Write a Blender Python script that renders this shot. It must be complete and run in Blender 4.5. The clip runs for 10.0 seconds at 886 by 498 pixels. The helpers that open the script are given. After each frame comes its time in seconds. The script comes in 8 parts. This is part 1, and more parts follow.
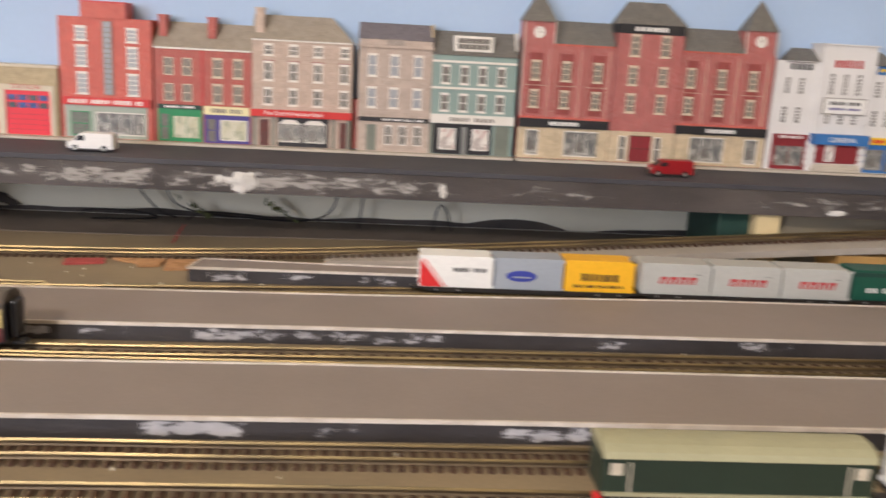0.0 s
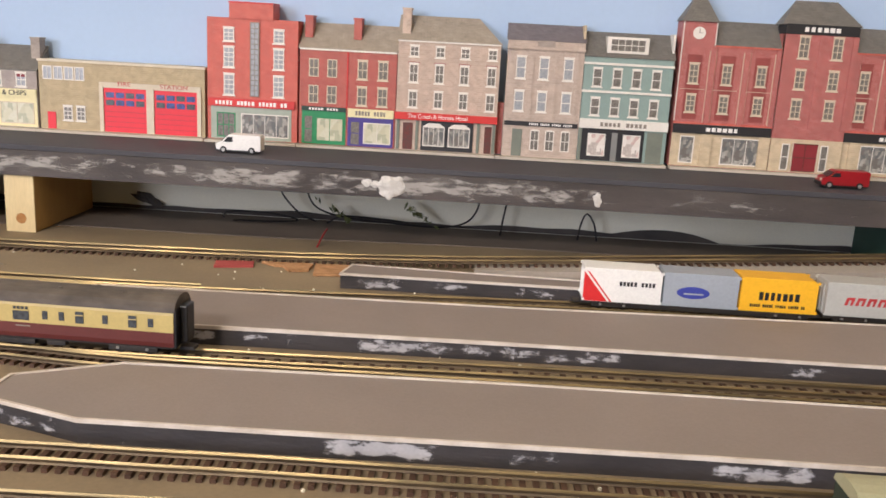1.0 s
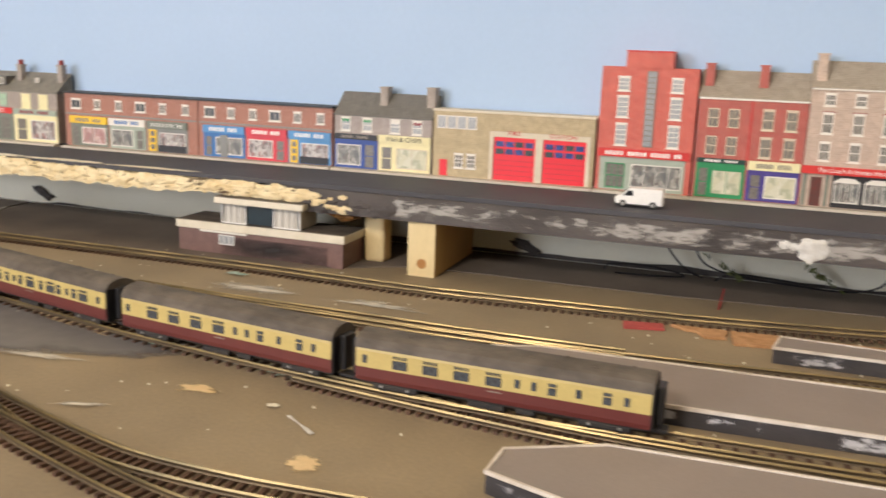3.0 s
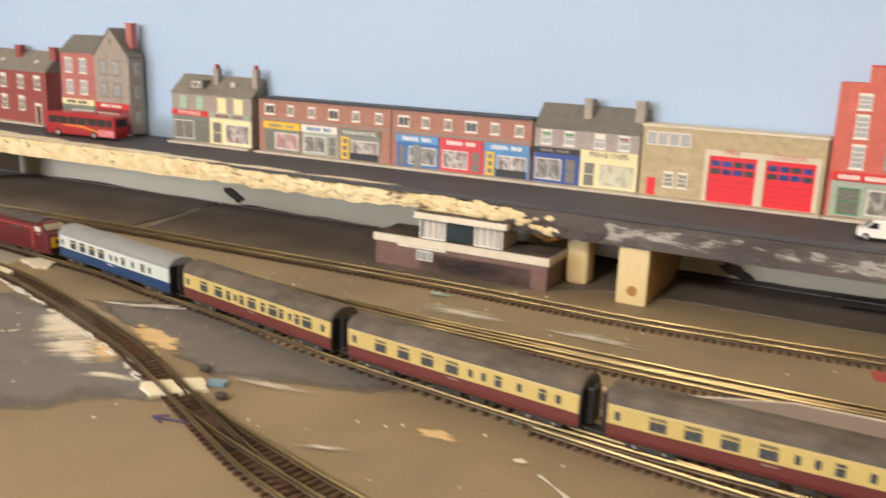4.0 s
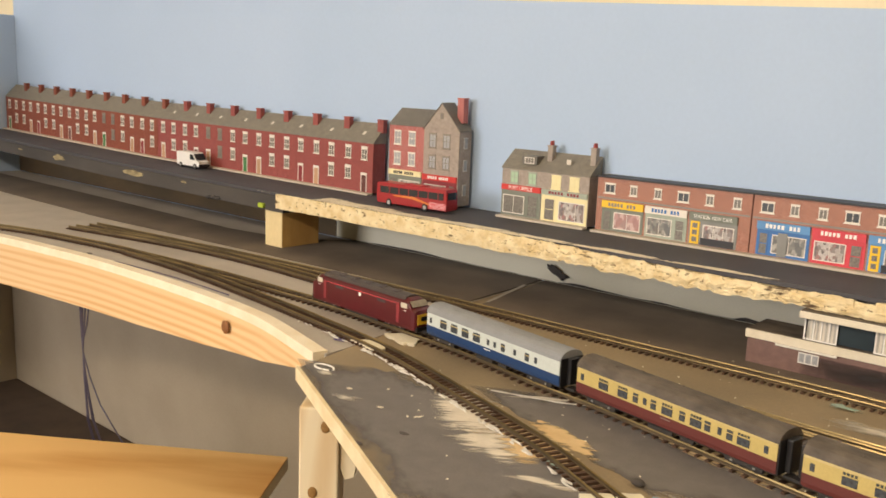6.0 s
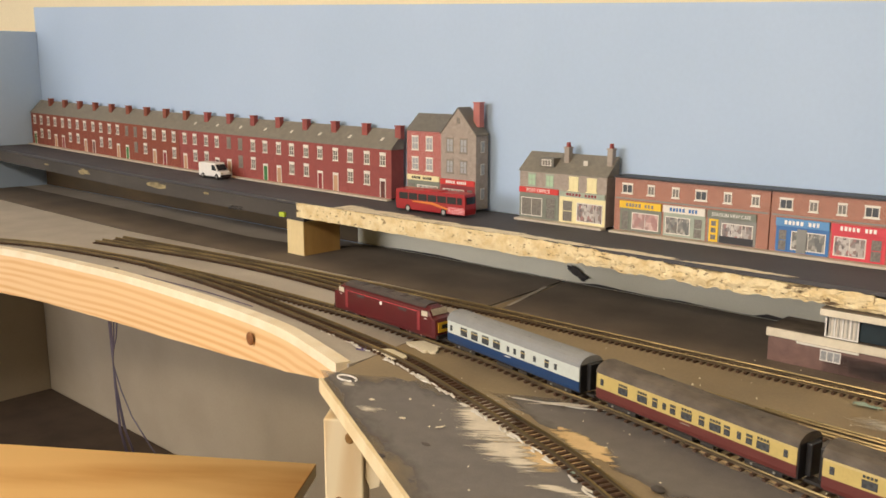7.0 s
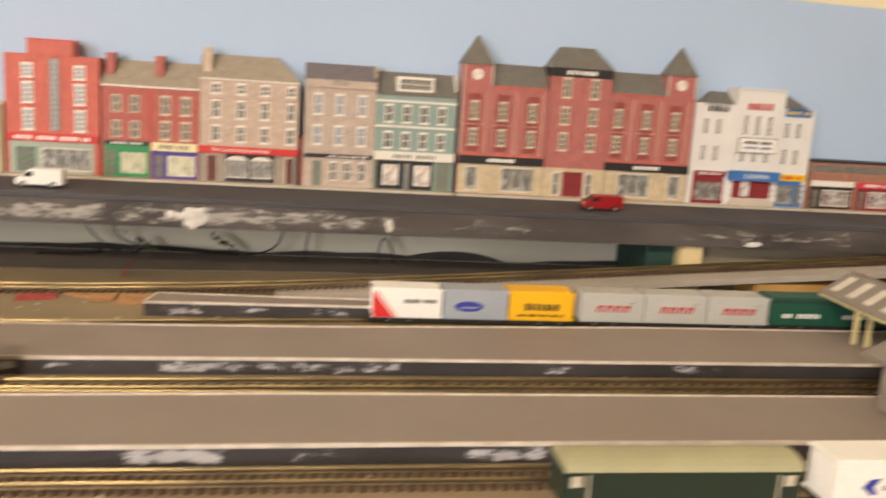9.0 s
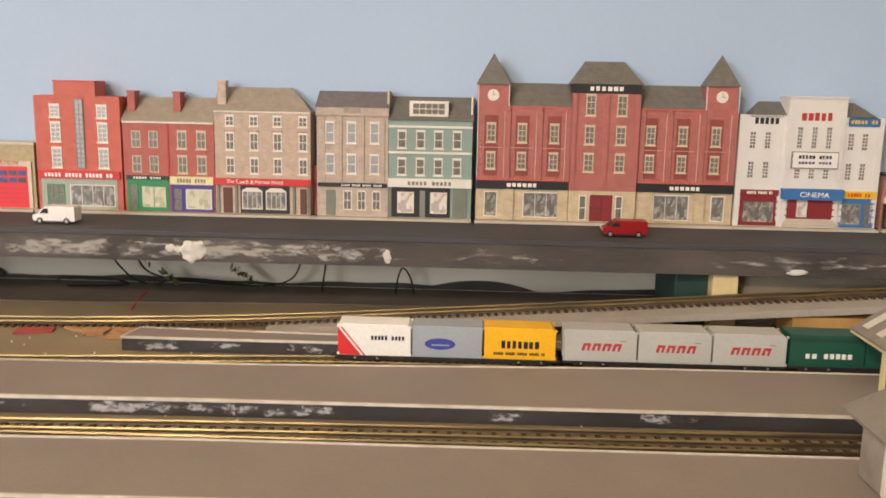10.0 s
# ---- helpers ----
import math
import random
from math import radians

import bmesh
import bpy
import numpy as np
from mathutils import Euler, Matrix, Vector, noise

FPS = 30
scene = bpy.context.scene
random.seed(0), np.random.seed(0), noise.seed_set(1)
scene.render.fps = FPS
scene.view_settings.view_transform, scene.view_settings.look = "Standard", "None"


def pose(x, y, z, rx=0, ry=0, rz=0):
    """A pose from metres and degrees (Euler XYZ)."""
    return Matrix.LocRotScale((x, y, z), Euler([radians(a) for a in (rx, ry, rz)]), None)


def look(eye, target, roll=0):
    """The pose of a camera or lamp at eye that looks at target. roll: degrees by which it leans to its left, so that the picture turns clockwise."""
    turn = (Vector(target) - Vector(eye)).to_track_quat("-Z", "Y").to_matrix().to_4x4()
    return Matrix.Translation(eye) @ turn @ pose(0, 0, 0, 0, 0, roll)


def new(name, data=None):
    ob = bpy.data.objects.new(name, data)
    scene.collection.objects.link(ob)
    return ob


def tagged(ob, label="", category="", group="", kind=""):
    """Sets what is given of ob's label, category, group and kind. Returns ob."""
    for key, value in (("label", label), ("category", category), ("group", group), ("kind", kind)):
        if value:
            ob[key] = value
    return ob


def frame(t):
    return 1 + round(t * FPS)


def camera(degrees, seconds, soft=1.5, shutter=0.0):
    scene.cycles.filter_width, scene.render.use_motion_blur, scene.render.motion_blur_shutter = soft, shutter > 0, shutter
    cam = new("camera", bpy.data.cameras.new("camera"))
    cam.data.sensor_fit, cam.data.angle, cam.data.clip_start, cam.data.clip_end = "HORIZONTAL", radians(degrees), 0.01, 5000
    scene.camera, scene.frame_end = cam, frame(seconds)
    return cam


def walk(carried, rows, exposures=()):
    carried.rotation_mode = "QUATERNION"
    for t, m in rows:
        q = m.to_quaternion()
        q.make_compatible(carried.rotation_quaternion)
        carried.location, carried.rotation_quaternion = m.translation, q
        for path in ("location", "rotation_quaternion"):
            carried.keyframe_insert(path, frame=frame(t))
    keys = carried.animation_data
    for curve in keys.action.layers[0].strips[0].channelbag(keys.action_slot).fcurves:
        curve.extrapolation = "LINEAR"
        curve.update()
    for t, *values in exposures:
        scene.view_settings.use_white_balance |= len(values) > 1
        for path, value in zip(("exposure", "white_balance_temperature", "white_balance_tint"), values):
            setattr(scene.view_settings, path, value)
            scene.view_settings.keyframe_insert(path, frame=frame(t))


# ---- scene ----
cam = camera(53.4, 10.0, soft=1.6, shutter=0.5)
PATH = [
    (0, (0.018, 0.038, 0.143), (0.148, 1.979, -0.322), 3.1),
    (0.5, (-0.016, 0.052, 0.141), (-0.047, 1.998, -0.319), 2.9),
    (1, (-0.02, 0.062, 0.138), (-0.094, 2.006, -0.326), 3.1),
    (1.5, (-0.027, 0.064, 0.139), (-0.167, 2.007, -0.312), 2.1),
    (2, (-0.054, 0.067, 0.138), (-0.328, 1.993, -0.327), 2.2),
    (2.5, (-0.093, 0.07, 0.141), (-0.584, 1.96, -0.291), 1.9),
    (2.7, (-0.101, 0.068, 0.144), (-0.659, 1.942, -0.276), 1.8),
    (3.8, (-0.163, 0.075, 0.165), (-1.002, 1.82, -0.336), 2.4),
    (4, (-0.176, 0.075, 0.168), (-1.071, 1.797, -0.315), 2.0),
    (4.5, (-0.199, 0.069, 0.176), (-1.194, 1.743, -0.28), 1.0),
    (5, (-0.218, 0.056, 0.181), (-1.283, 1.687, -0.272), 1.0),
    (5.5, (-0.252, 0.035, 0.186), (-1.419, 1.601, -0.249), 0.7),
    (6, (-0.29, 0.036, 0.179), (-1.574, 1.524, -0.194), 2.2),
    (7.3, (-0.277, 0.037, 0.194), (-1.599, 1.485, -0.198), -0.3),
    (7.5, (-0.265, 0.038, 0.196), (-1.564, 1.509, -0.191), -0.5),
    (8, (-0.223, 0.047, 0.195), (-1.389, 1.626, -0.189), -0.8),
    (8.1, (-0.208, 0.045, 0.188), (-1.250, 1.712, -0.182), 0.1),
    (8.2, (-0.190, 0.040, 0.180), (-1.085, 1.790, -0.191), 0.4),
    (8.3, (-0.165, 0.034, 0.170), (-0.869, 1.866, -0.214), 0.2),
    (8.4, (-0.135, 0.028, 0.160), (-0.630, 1.929, -0.215), 1.1),
    (8.5, (-0.101, 0.024, 0.151), (-0.416, 1.962, -0.230), 1.4),
    (8.6, (-0.070, 0.022, 0.146), (-0.226, 1.977, -0.246), 2.5),
    (8.7, (-0.045, 0.020, 0.144), (-0.070, 1.977, -0.269), 3.1),
    (8.8, (-0.027, 0.018, 0.145), (0.070, 1.970, -0.279), 3.5),
    (9, (-0.002, 0.015, 0.15), (0.306, 1.953, -0.241), 3.8),
    (9.2, (0.027, 0.018, 0.153), (0.357, 1.955, -0.221), 3.7),
    (9.5, (0.064, 0.023, 0.158), (0.23, 1.978, -0.229), 3.6),
    (10, (0.111, 0.039, 0.157), (0.043, 2.005, -0.208), 1.1),
]
walk(cam, [(t, look(eye, target, roll)) for t, eye, target, roll in PATH], [
    (0.0, -0.03, 5800, 12), (0.5, 0.08, 5750, 12), (1.5, 0.05, 5720, 12), (2.5, 0.06, 5850, 9), (4.0, 0.16, 6200, 8), (5.0, 0.15, 6700, 8), (6.0, -0.04, 6800, 8), (7.5, -0.10, 6550, 7),
    (8.0, 0.0, 6600, 7), (9.0, 0.10, 6700, 10), (10.0, -0.02, 6450, 10)])

# world, lamps and exposure
scene.view_settings.exposure = 0.0
world = bpy.data.worlds.new("room_air")
world.use_nodes = True
world.node_tree.nodes["Background"].inputs[0].default_value = (1.0, 0.93, 0.82, 1)
world.node_tree.nodes["Background"].inputs[1].default_value = 0.05
scene.world = world


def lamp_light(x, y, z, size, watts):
    data = bpy.data.lights.new("added_light", "AREA")
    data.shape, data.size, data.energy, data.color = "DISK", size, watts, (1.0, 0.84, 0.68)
    ob = new("added_light", data)
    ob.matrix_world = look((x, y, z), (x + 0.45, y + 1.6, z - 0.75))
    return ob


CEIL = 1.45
# lamps added out of view to light the layout; number and places guessed
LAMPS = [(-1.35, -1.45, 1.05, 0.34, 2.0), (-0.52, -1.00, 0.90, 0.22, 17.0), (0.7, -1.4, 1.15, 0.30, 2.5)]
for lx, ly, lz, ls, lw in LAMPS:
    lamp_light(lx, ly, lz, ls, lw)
# added soft cool light, low and in front of the layout; its window is unseen
WIN_X0, WIN_X1, WIN_Z0, WIN_Z1, SOUTH = -2.85, -1.55, 0.0, 1.25, -3.2
soft_light = bpy.data.lights.new("added_window_light", "AREA")
soft_light.shape, soft_light.size, soft_light.size_y = "RECTANGLE", WIN_X1 - WIN_X0 - 0.12, WIN_Z1 - WIN_Z0 - 0.12
soft_light.energy, soft_light.color = 74.0, (0.99, 0.955, 1.0)
soft_ob = new("added_window_light", soft_light)
soft_ob.matrix_world = look(((WIN_X0 + WIN_X1) / 2, SOUTH - 0.02, (WIN_Z0 + WIN_Z1) / 2), ((WIN_X0 + WIN_X1) / 2 + 0.9, 0.7, 0.2))


# ---- materials ----
def lin(h):
    h = h.lstrip("#")
    c = [int(h[k:k + 2], 16) / 255 for k in (0, 2, 4)]
    return tuple(v / 12.92 if v <= 0.04045 else ((v + 0.055) / 1.055) ** 2.4 for v in c) + (1,)


MATS = {}


def mat(name, colour, rough=0.7, metal=0.0, second=None, scale=60.0, amount=0.5, fine=900.0, bump=0.15, stretch=(1, 1, 1), vary=0.0, sharp=0.0, grain=0.06):
    """A two-scale surface: a coarse stain between two colours, a fine grain and a fine relief."""
    if name in MATS:
        return MATS[name]
    m = bpy.data.materials.new(name)
    m.use_nodes = True
    nt = m.node_tree
    n, l = nt.nodes, nt.links
    b = n["Principled BSDF"]
    b.inputs["Roughness"].default_value, b.inputs["Metallic"].default_value = rough, metal
    c1 = lin(colour)
    c2 = lin(second) if second else tuple(v * 0.72 for v in c1[:3]) + (1,)
    tc = n.new("ShaderNodeTexCoord")
    mp = n.new("ShaderNodeMapping")
    mp.inputs["Scale"].default_value = stretch
    l.new(tc.outputs["Object"], mp.inputs["Vector"])
    big = n.new("ShaderNodeTexNoise")
    big.inputs["Scale"].default_value, big.inputs["Detail"].default_value = scale, 6
    l.new(mp.outputs[0], big.inputs["Vector"])
    ramp = n.new("ShaderNodeMapRange")
    lo = 0.34 + 0.14 * sharp
    ramp.inputs["From Min"].default_value, ramp.inputs["From Max"].default_value = lo, 1 - lo
    ramp.inputs["To Max"].default_value = amount
    l.new(big.outputs["Fac"], ramp.inputs["Value"])
    mix = n.new("ShaderNodeMix")
    mix.data_type = "RGBA"
    mix.inputs["A"].default_value, mix.inputs["B"].default_value = c1, c2
    l.new(ramp.outputs[0], mix.inputs["Factor"])
    small = n.new("ShaderNodeTexNoise")
    small.inputs["Scale"].default_value, small.inputs["Detail"].default_value = fine, 3
    l.new(mp.outputs[0], small.inputs["Vector"])
    gr = n.new("ShaderNodeMapRange")
    gr.inputs["From Min"].default_value, gr.inputs["From Max"].default_value = 0.25, 0.75
    gr.inputs["To Min"].default_value, gr.inputs["To Max"].default_value = 1 - grain, 1 + grain
    l.new(small.outputs["Fac"], gr.inputs["Value"])
    mul = n.new("ShaderNodeMix")
    mul.data_type, mul.blend_type = "RGBA", "MULTIPLY"
    mul.inputs["Factor"].default_value = 1.0
    l.new(mix.outputs["Result"], mul.inputs["A"])
    l.new(gr.outputs[0], mul.inputs["B"])
    out = mul.outputs["Result"]
    if vary:
        info = n.new("ShaderNodeObjectInfo")
        rr = n.new("ShaderNodeMapRange")
        rr.inputs["To Min"].default_value, rr.inputs["To Max"].default_value = 1 - vary, 1 + vary
        l.new(info.outputs["Random"], rr.inputs["Value"])
        mv = n.new("ShaderNodeMix")
        mv.data_type, mv.blend_type = "RGBA", "MULTIPLY"
        mv.inputs["Factor"].default_value = 1.0
        l.new(out, mv.inputs["A"])
        l.new(rr.outputs[0], mv.inputs["B"])
        out = mv.outputs["Result"]
    l.new(out, b.inputs["Base Color"])
    if bump:
        bp = n.new("ShaderNodeBump")
        bp.inputs["Strength"].default_value, bp.inputs["Distance"].default_value = bump, 0.0006
        l.new(small.outputs["Fac"], bp.inputs["Height"])
        l.new(bp.outputs[0], b.inputs["Normal"])
    MATS[name] = m
    return m


def brick_mat(name, c1, c2, mortar, width=0.0016, height=0.0006, joint=0.00007):
    """Printed brick card at model scale, with soft stains."""
    m = bpy.data.materials.new(name)
    m.use_nodes = True
    nt = m.node_tree
    n, l = nt.nodes, nt.links
    b = n["Principled BSDF"]
    b.inputs["Roughness"].default_value = 0.6
    tc = n.new("ShaderNodeTexCoord")
    sep = n.new("ShaderNodeSeparateXYZ")
    add = n.new("ShaderNodeMath")
    com = n.new("ShaderNodeCombineXYZ")
    l.new(tc.outputs["Object"], sep.inputs[0])
    l.new(sep.outputs["X"], add.inputs[0])
    l.new(sep.outputs["Y"], add.inputs[1])
    l.new(add.outputs[0], com.inputs["X"])
    l.new(sep.outputs["Z"], com.inputs["Y"])
    br = n.new("ShaderNodeTexBrick")
    br.inputs["Scale"].default_value = 1.0
    br.inputs["Brick Width"].default_value, br.inputs["Row Height"].default_value = width, height
    br.inputs["Mortar Size"].default_value = joint
    br.inputs["Color1"].default_value, br.inputs["Color2"].default_value, br.inputs["Mortar"].default_value = lin(c1), lin(c2), lin(mortar)
    l.new(com.outputs[0], br.inputs["Vector"])
    no = n.new("ShaderNodeTexNoise")
    no.inputs["Scale"].default_value, no.inputs["Detail"].default_value = 180, 5
    l.new(tc.outputs["Object"], no.inputs["Vector"])
    mr = n.new("ShaderNodeMapRange")
    mr.inputs["From Min"].default_value, mr.inputs["From Max"].default_value = 0.3, 0.7
    mr.inputs["To Min"].default_value, mr.inputs["To Max"].default_value = 0.87, 1.11
    l.new(no.outputs["Fac"], mr.inputs["Value"])
    mx = n.new("ShaderNodeMix")
    mx.data_type, mx.blend_type = "RGBA", "MULTIPLY"
    mx.inputs["Factor"].default_value = 1.0
    l.new(br.outputs["Color"], mx.inputs["A"])
    l.new(mr.outputs[0], mx.inputs["B"])
    l.new(mx.outputs["Result"], b.inputs["Base Color"])
    MATS[name] = m
    return m


def wood_mat(name, c1, c2, axis="X", rings=170.0, rough=0.55, stretch=0.20, warp=13.0):
    """Pine: long streaks along one axis with a warped ring figure."""
    m = bpy.data.materials.new(name)
    m.use_nodes = True
    nt = m.node_tree
    n, l = nt.nodes, nt.links
    b = n["Principled BSDF"]
    b.inputs["Roughness"].default_value = rough
    tc = n.new("ShaderNodeTexCoord")
    mp = n.new("ShaderNodeMapping")
    mp.inputs["Scale"].default_value = {"X": (stretch, 1, 1), "Y": (1, stretch, 1), "Z": (1, 1, stretch)}[axis]
    l.new(tc.outputs["Object"], mp.inputs["Vector"])
    wv = n.new("ShaderNodeTexWave")
    wv.bands_direction = "Z" if axis != "Z" else "X"
    wv.inputs["Scale"].default_value, wv.inputs["Distortion"].default_value = rings / 10, warp
    wv.inputs["Detail"].default_value, wv.inputs["Detail Scale"].default_value = 2, 0.7
    l.new(mp.outputs[0], wv.inputs["Vector"])
    no = n.new("ShaderNodeTexNoise")
    no.inputs["Scale"].default_value, no.inputs["Detail"].default_value = 45, 7
    l.new(mp.outputs[0], no.inputs["Vector"])
    av = n.new("ShaderNodeMath")
    av.operation = "MULTIPLY"
    l.new(wv.outputs["Fac"], av.inputs[0])
    l.new(no.outputs["Fac"], av.inputs[1])
    cr = n.new("ShaderNodeValToRGB")
    cr.color_ramp.elements[0].position, cr.color_ramp.elements[1].position = 0.12, 0.62
    cr.color_ramp.elements[0].color, cr.color_ramp.elements[1].color = lin(c1), lin(c2)
    l.new(av.outputs[0], cr.inputs[0])
    l.new(cr.outputs[0], b.inputs["Base Color"])
    bp = n.new("ShaderNodeBump")
    bp.inputs["Strength"].default_value, bp.inputs["Distance"].default_value = 0.15, 0.0005
    l.new(no.outputs["Fac"], bp.inputs["Height"])
    l.new(bp.outputs[0], b.inputs["Normal"])
    MATS[name] = m
    return m


def streak_mat(name, colour, second, cover=0.5, stretch=(1, 1, 1), scale=120.0, rough=0.7, soft=0.05, turn=0.0):
    """Dry-brushed paint: it thins out towards the rim of its patch and leaves gaps where the brush missed."""
    m = mat(name, colour, rough, second=second, scale=90, bump=0.3)
    nt = m.node_tree
    n, l = nt.nodes, nt.links
    tc = n.new("ShaderNodeTexCoord")
    mp = n.new("ShaderNodeMapping")
    mp.vector_type = "TEXTURE"
    mp.inputs["Scale"].default_value = tuple(1 / v for v in stretch)
    mp.inputs["Rotation"].default_value = (0, 0, math.radians(turn))
    l.new(tc.outputs["Object"], mp.inputs["Vector"])
    no = n.new("ShaderNodeTexNoise")
    no.inputs["Scale"].default_value, no.inputs["Detail"].default_value, no.inputs["Roughness"].default_value = scale, 9, 0.65
    l.new(mp.outputs[0], no.inputs["Vector"])
    at = n.new("ShaderNodeAttribute")
    at.attribute_name = "cover"
    ad = n.new("ShaderNodeMath")
    ad.operation = "MULTIPLY_ADD"
    ad.inputs[1].default_value = 0.5
    l.new(at.outputs["Fac"], ad.inputs[0])
    l.new(no.outputs["Fac"], ad.inputs[2])
    mr = n.new("ShaderNodeMapRange")
    edge = 1.05 - 0.4 * cover
    mr.inputs["From Min"].default_value, mr.inputs["From Max"].default_value = edge - soft, edge + soft
    l.new(ad.outputs[0], mr.inputs["Value"])
    l.new(mr.outputs[0], n["Principled BSDF"].inputs["Alpha"])
    return m


def display_mat(name, colours, scale=330.0):
    """A printed shop window: a jumble of goods in muted colours behind glass."""
    m = bpy.data.materials.new(name)
    m.use_nodes = True
    nt = m.node_tree
    n, l = nt.nodes, nt.links
    b = n["Principled BSDF"]
    b.inputs["Roughness"].default_value = 0.3
    tc = n.new("ShaderNodeTexCoord")
    mp = n.new("ShaderNodeMapping")
    mp.inputs["Scale"].default_value = (1, 1, 0.7)
    l.new(tc.outputs["Object"], mp.inputs["Vector"])
    vo = n.new("ShaderNodeTexVoronoi")
    vo.distance = "CHEBYCHEV"
    vo.inputs["Scale"].default_value = scale
    l.new(mp.outputs[0], vo.inputs["Vector"])
    sp = n.new("ShaderNodeSeparateColor")
    l.new(vo.outputs["Color"], sp.inputs[0])
    cr = n.new("ShaderNodeValToRGB")
    cr.color_ramp.interpolation = "CONSTANT"
    while len(cr.color_ramp.elements) < len(colours):
        cr.color_ramp.elements.new(0.5)
    for k, c in enumerate(colours):
        cr.color_ramp.elements[k].position, cr.color_ramp.elements[k].color = k / len(colours), lin(c)
    l.new(sp.outputs[0], cr.inputs[0])
    no = n.new("ShaderNodeTexNoise")
    no.inputs["Scale"].default_value, no.inputs["Detail"].default_value = 700, 4
    l.new(tc.outputs["Object"], no.inputs["Vector"])
    mx = n.new("ShaderNodeMix")
    mx.data_type = "RGBA"
    mx.inputs["B"].default_value = lin(colours[0])
    l.new(no.outputs["Fac"], mx.inputs["Factor"])
    l.new(cr.outputs[0], mx.inputs["A"])
    l.new(mx.outputs["Result"], b.inputs["Base Color"])
    MATS[name] = m
    return m


OLIVE = mat("olive_grey_paint", "#948a74", 0.8, second="#82796a", scale=20, amount=0.6)
SKY = mat("backscene_blue", "#b1c6e1", 0.8, second="#abc1dc", scale=5, amount=0.7, fine=260, bump=0.03, grain=0.015)
CREAM_WALL = mat("cream_wall_paint", "#e9dcbc", 0.85, scale=5, amount=0.2, fine=300, grain=0.03)
CEILING = mat("ceiling_white", "#f0ece2", 0.85, scale=4, amount=0.2, fine=200, grain=0.03)
GREYWALL = mat("grey_wall_paint", "#ac9f8a", 0.85, second="#9a8d79", scale=7, amount=0.6, fine=300, grain=0.03)
UNDERGREY = mat("pale_grey_board", "#e8e4d0", 0.75, second="#dad6c2", scale=12, amount=0.6, grain=0.04)
DARKBOARD = mat("dark_brown_grey", "#70655a", 0.8, second="#5c534a", scale=18, amount=0.9, fine=600)
BLACKPAINT = mat("matt_black_paint", "#383533", 0.8, second="#57504a", scale=24, amount=0.9, fine=600)
GROUND = mat("ground_brown_paint", "#97866a", 0.75, second="#80725c", scale=13, amount=0.8, fine=500, bump=0.25, grain=0.08)
PALEBOARD = mat("bare_grey_board", "#b3aba0", 0.8, second="#9f978c", scale=18, amount=0.7, fine=500, grain=0.06)
DARKFLOOR = mat("dark_shelf_felt", "#564638", 0.95, second="#43362b", scale=20, amount=0.7, fine=500)
ROADMAT = mat("road_grey_black", "#4b4a4e", 0.7, second="#3f3e42", scale=22, amount=0.7, fine=900, bump=0.3, grain=0.07)
FASCIA = mat("road_edge_dark_paint", "#5b5450", 0.7, second="#3c3633", scale=34, amount=0.9, fine=700, bump=0.4, stretch=(0.35, 1, 1))
GLUEBROWN = mat("old_brown_glue", "#a5712f", 0.5, second="#6f5433", scale=120, amount=0.9, bump=0.5)
FASCIA_BROWN = mat("stained_timber_edge", "#4c4742", 0.7, second="#3a3633", scale=20, amount=0.9, fine=500, stretch=(0.3, 1, 1))
SCRAPE = streak_mat("scraped_filler_white", "#a8a39c", "#857f79", 0.78, (0.34, 1, 1.2), 190, soft=0.075)
PLASTER = mat("bare_plaster_cream", "#ecdcb4", 0.85, second="#d2b67f", scale=90, amount=0.8, fine=500, bump=0.8)


def flecked(m, colour, scale, edge, stretch):
    """Dark flecks in the coat; their colour also stands in for shaded crevices."""
    nt = m.node_tree
    n, l = nt.nodes, nt.links
    b = n["Principled BSDF"]
    base = b.inputs["Base Color"].links[0].from_socket
    tc = n.new("ShaderNodeTexCoord")
    mp = n.new("ShaderNodeMapping")
    mp.inputs["Scale"].default_value = stretch
    l.new(tc.outputs["Object"], mp.inputs["Vector"])
    no = n.new("ShaderNodeTexNoise")
    no.inputs["Scale"].default_value, no.inputs["Detail"].default_value, no.inputs["Roughness"].default_value = scale, 7, 0.6
    l.new(mp.outputs[0], no.inputs["Vector"])
    mr = n.new("ShaderNodeMapRange")
    mr.inputs["From Min"].default_value, mr.inputs["From Max"].default_value = edge, edge + 0.05
    l.new(no.outputs["Fac"], mr.inputs["Value"])
    mx = n.new("ShaderNodeMix")
    mx.data_type = "RGBA"
    mx.inputs["B"].default_value = lin(colour)
    l.new(mr.outputs[0], mx.inputs["Factor"])
    l.new(base, mx.inputs["A"])
    l.new(mx.outputs["Result"], b.inputs["Base Color"])


flecked(PLASTER, "#5c4a36", 75, 0.625, (0.5, 1, 1.5))
flecked(PLASTER, "#80694a", 240, 0.61, (0.7, 1, 1.2))
PLASTER_SMEAR = streak_mat("plaster_smear", "#e6dcc2", "#cbbb98", 1.32, (0.30, 1.7, 1), 190, soft=0.05)
OLDFILLER = mat("dull_old_filler", "#a99a72", 0.8, second="#6d6149", scale=110, amount=0.9, bump=0.6)
FILLER = mat("white_filler", "#dcd9d2", 0.7, second="#bcb7ad", scale=150, amount=0.6, bump=0.6)
PLATFORM = mat("platform_grey_card", "#90847c", 0.65, second="#857a73", scale=26, amount=0.5, fine=900, grain=0.05)
EDGEWHITE = mat("platform_edge_white", "#e2d8cc", 0.6, second="#bfb3a4", scale=90, amount=0.8)
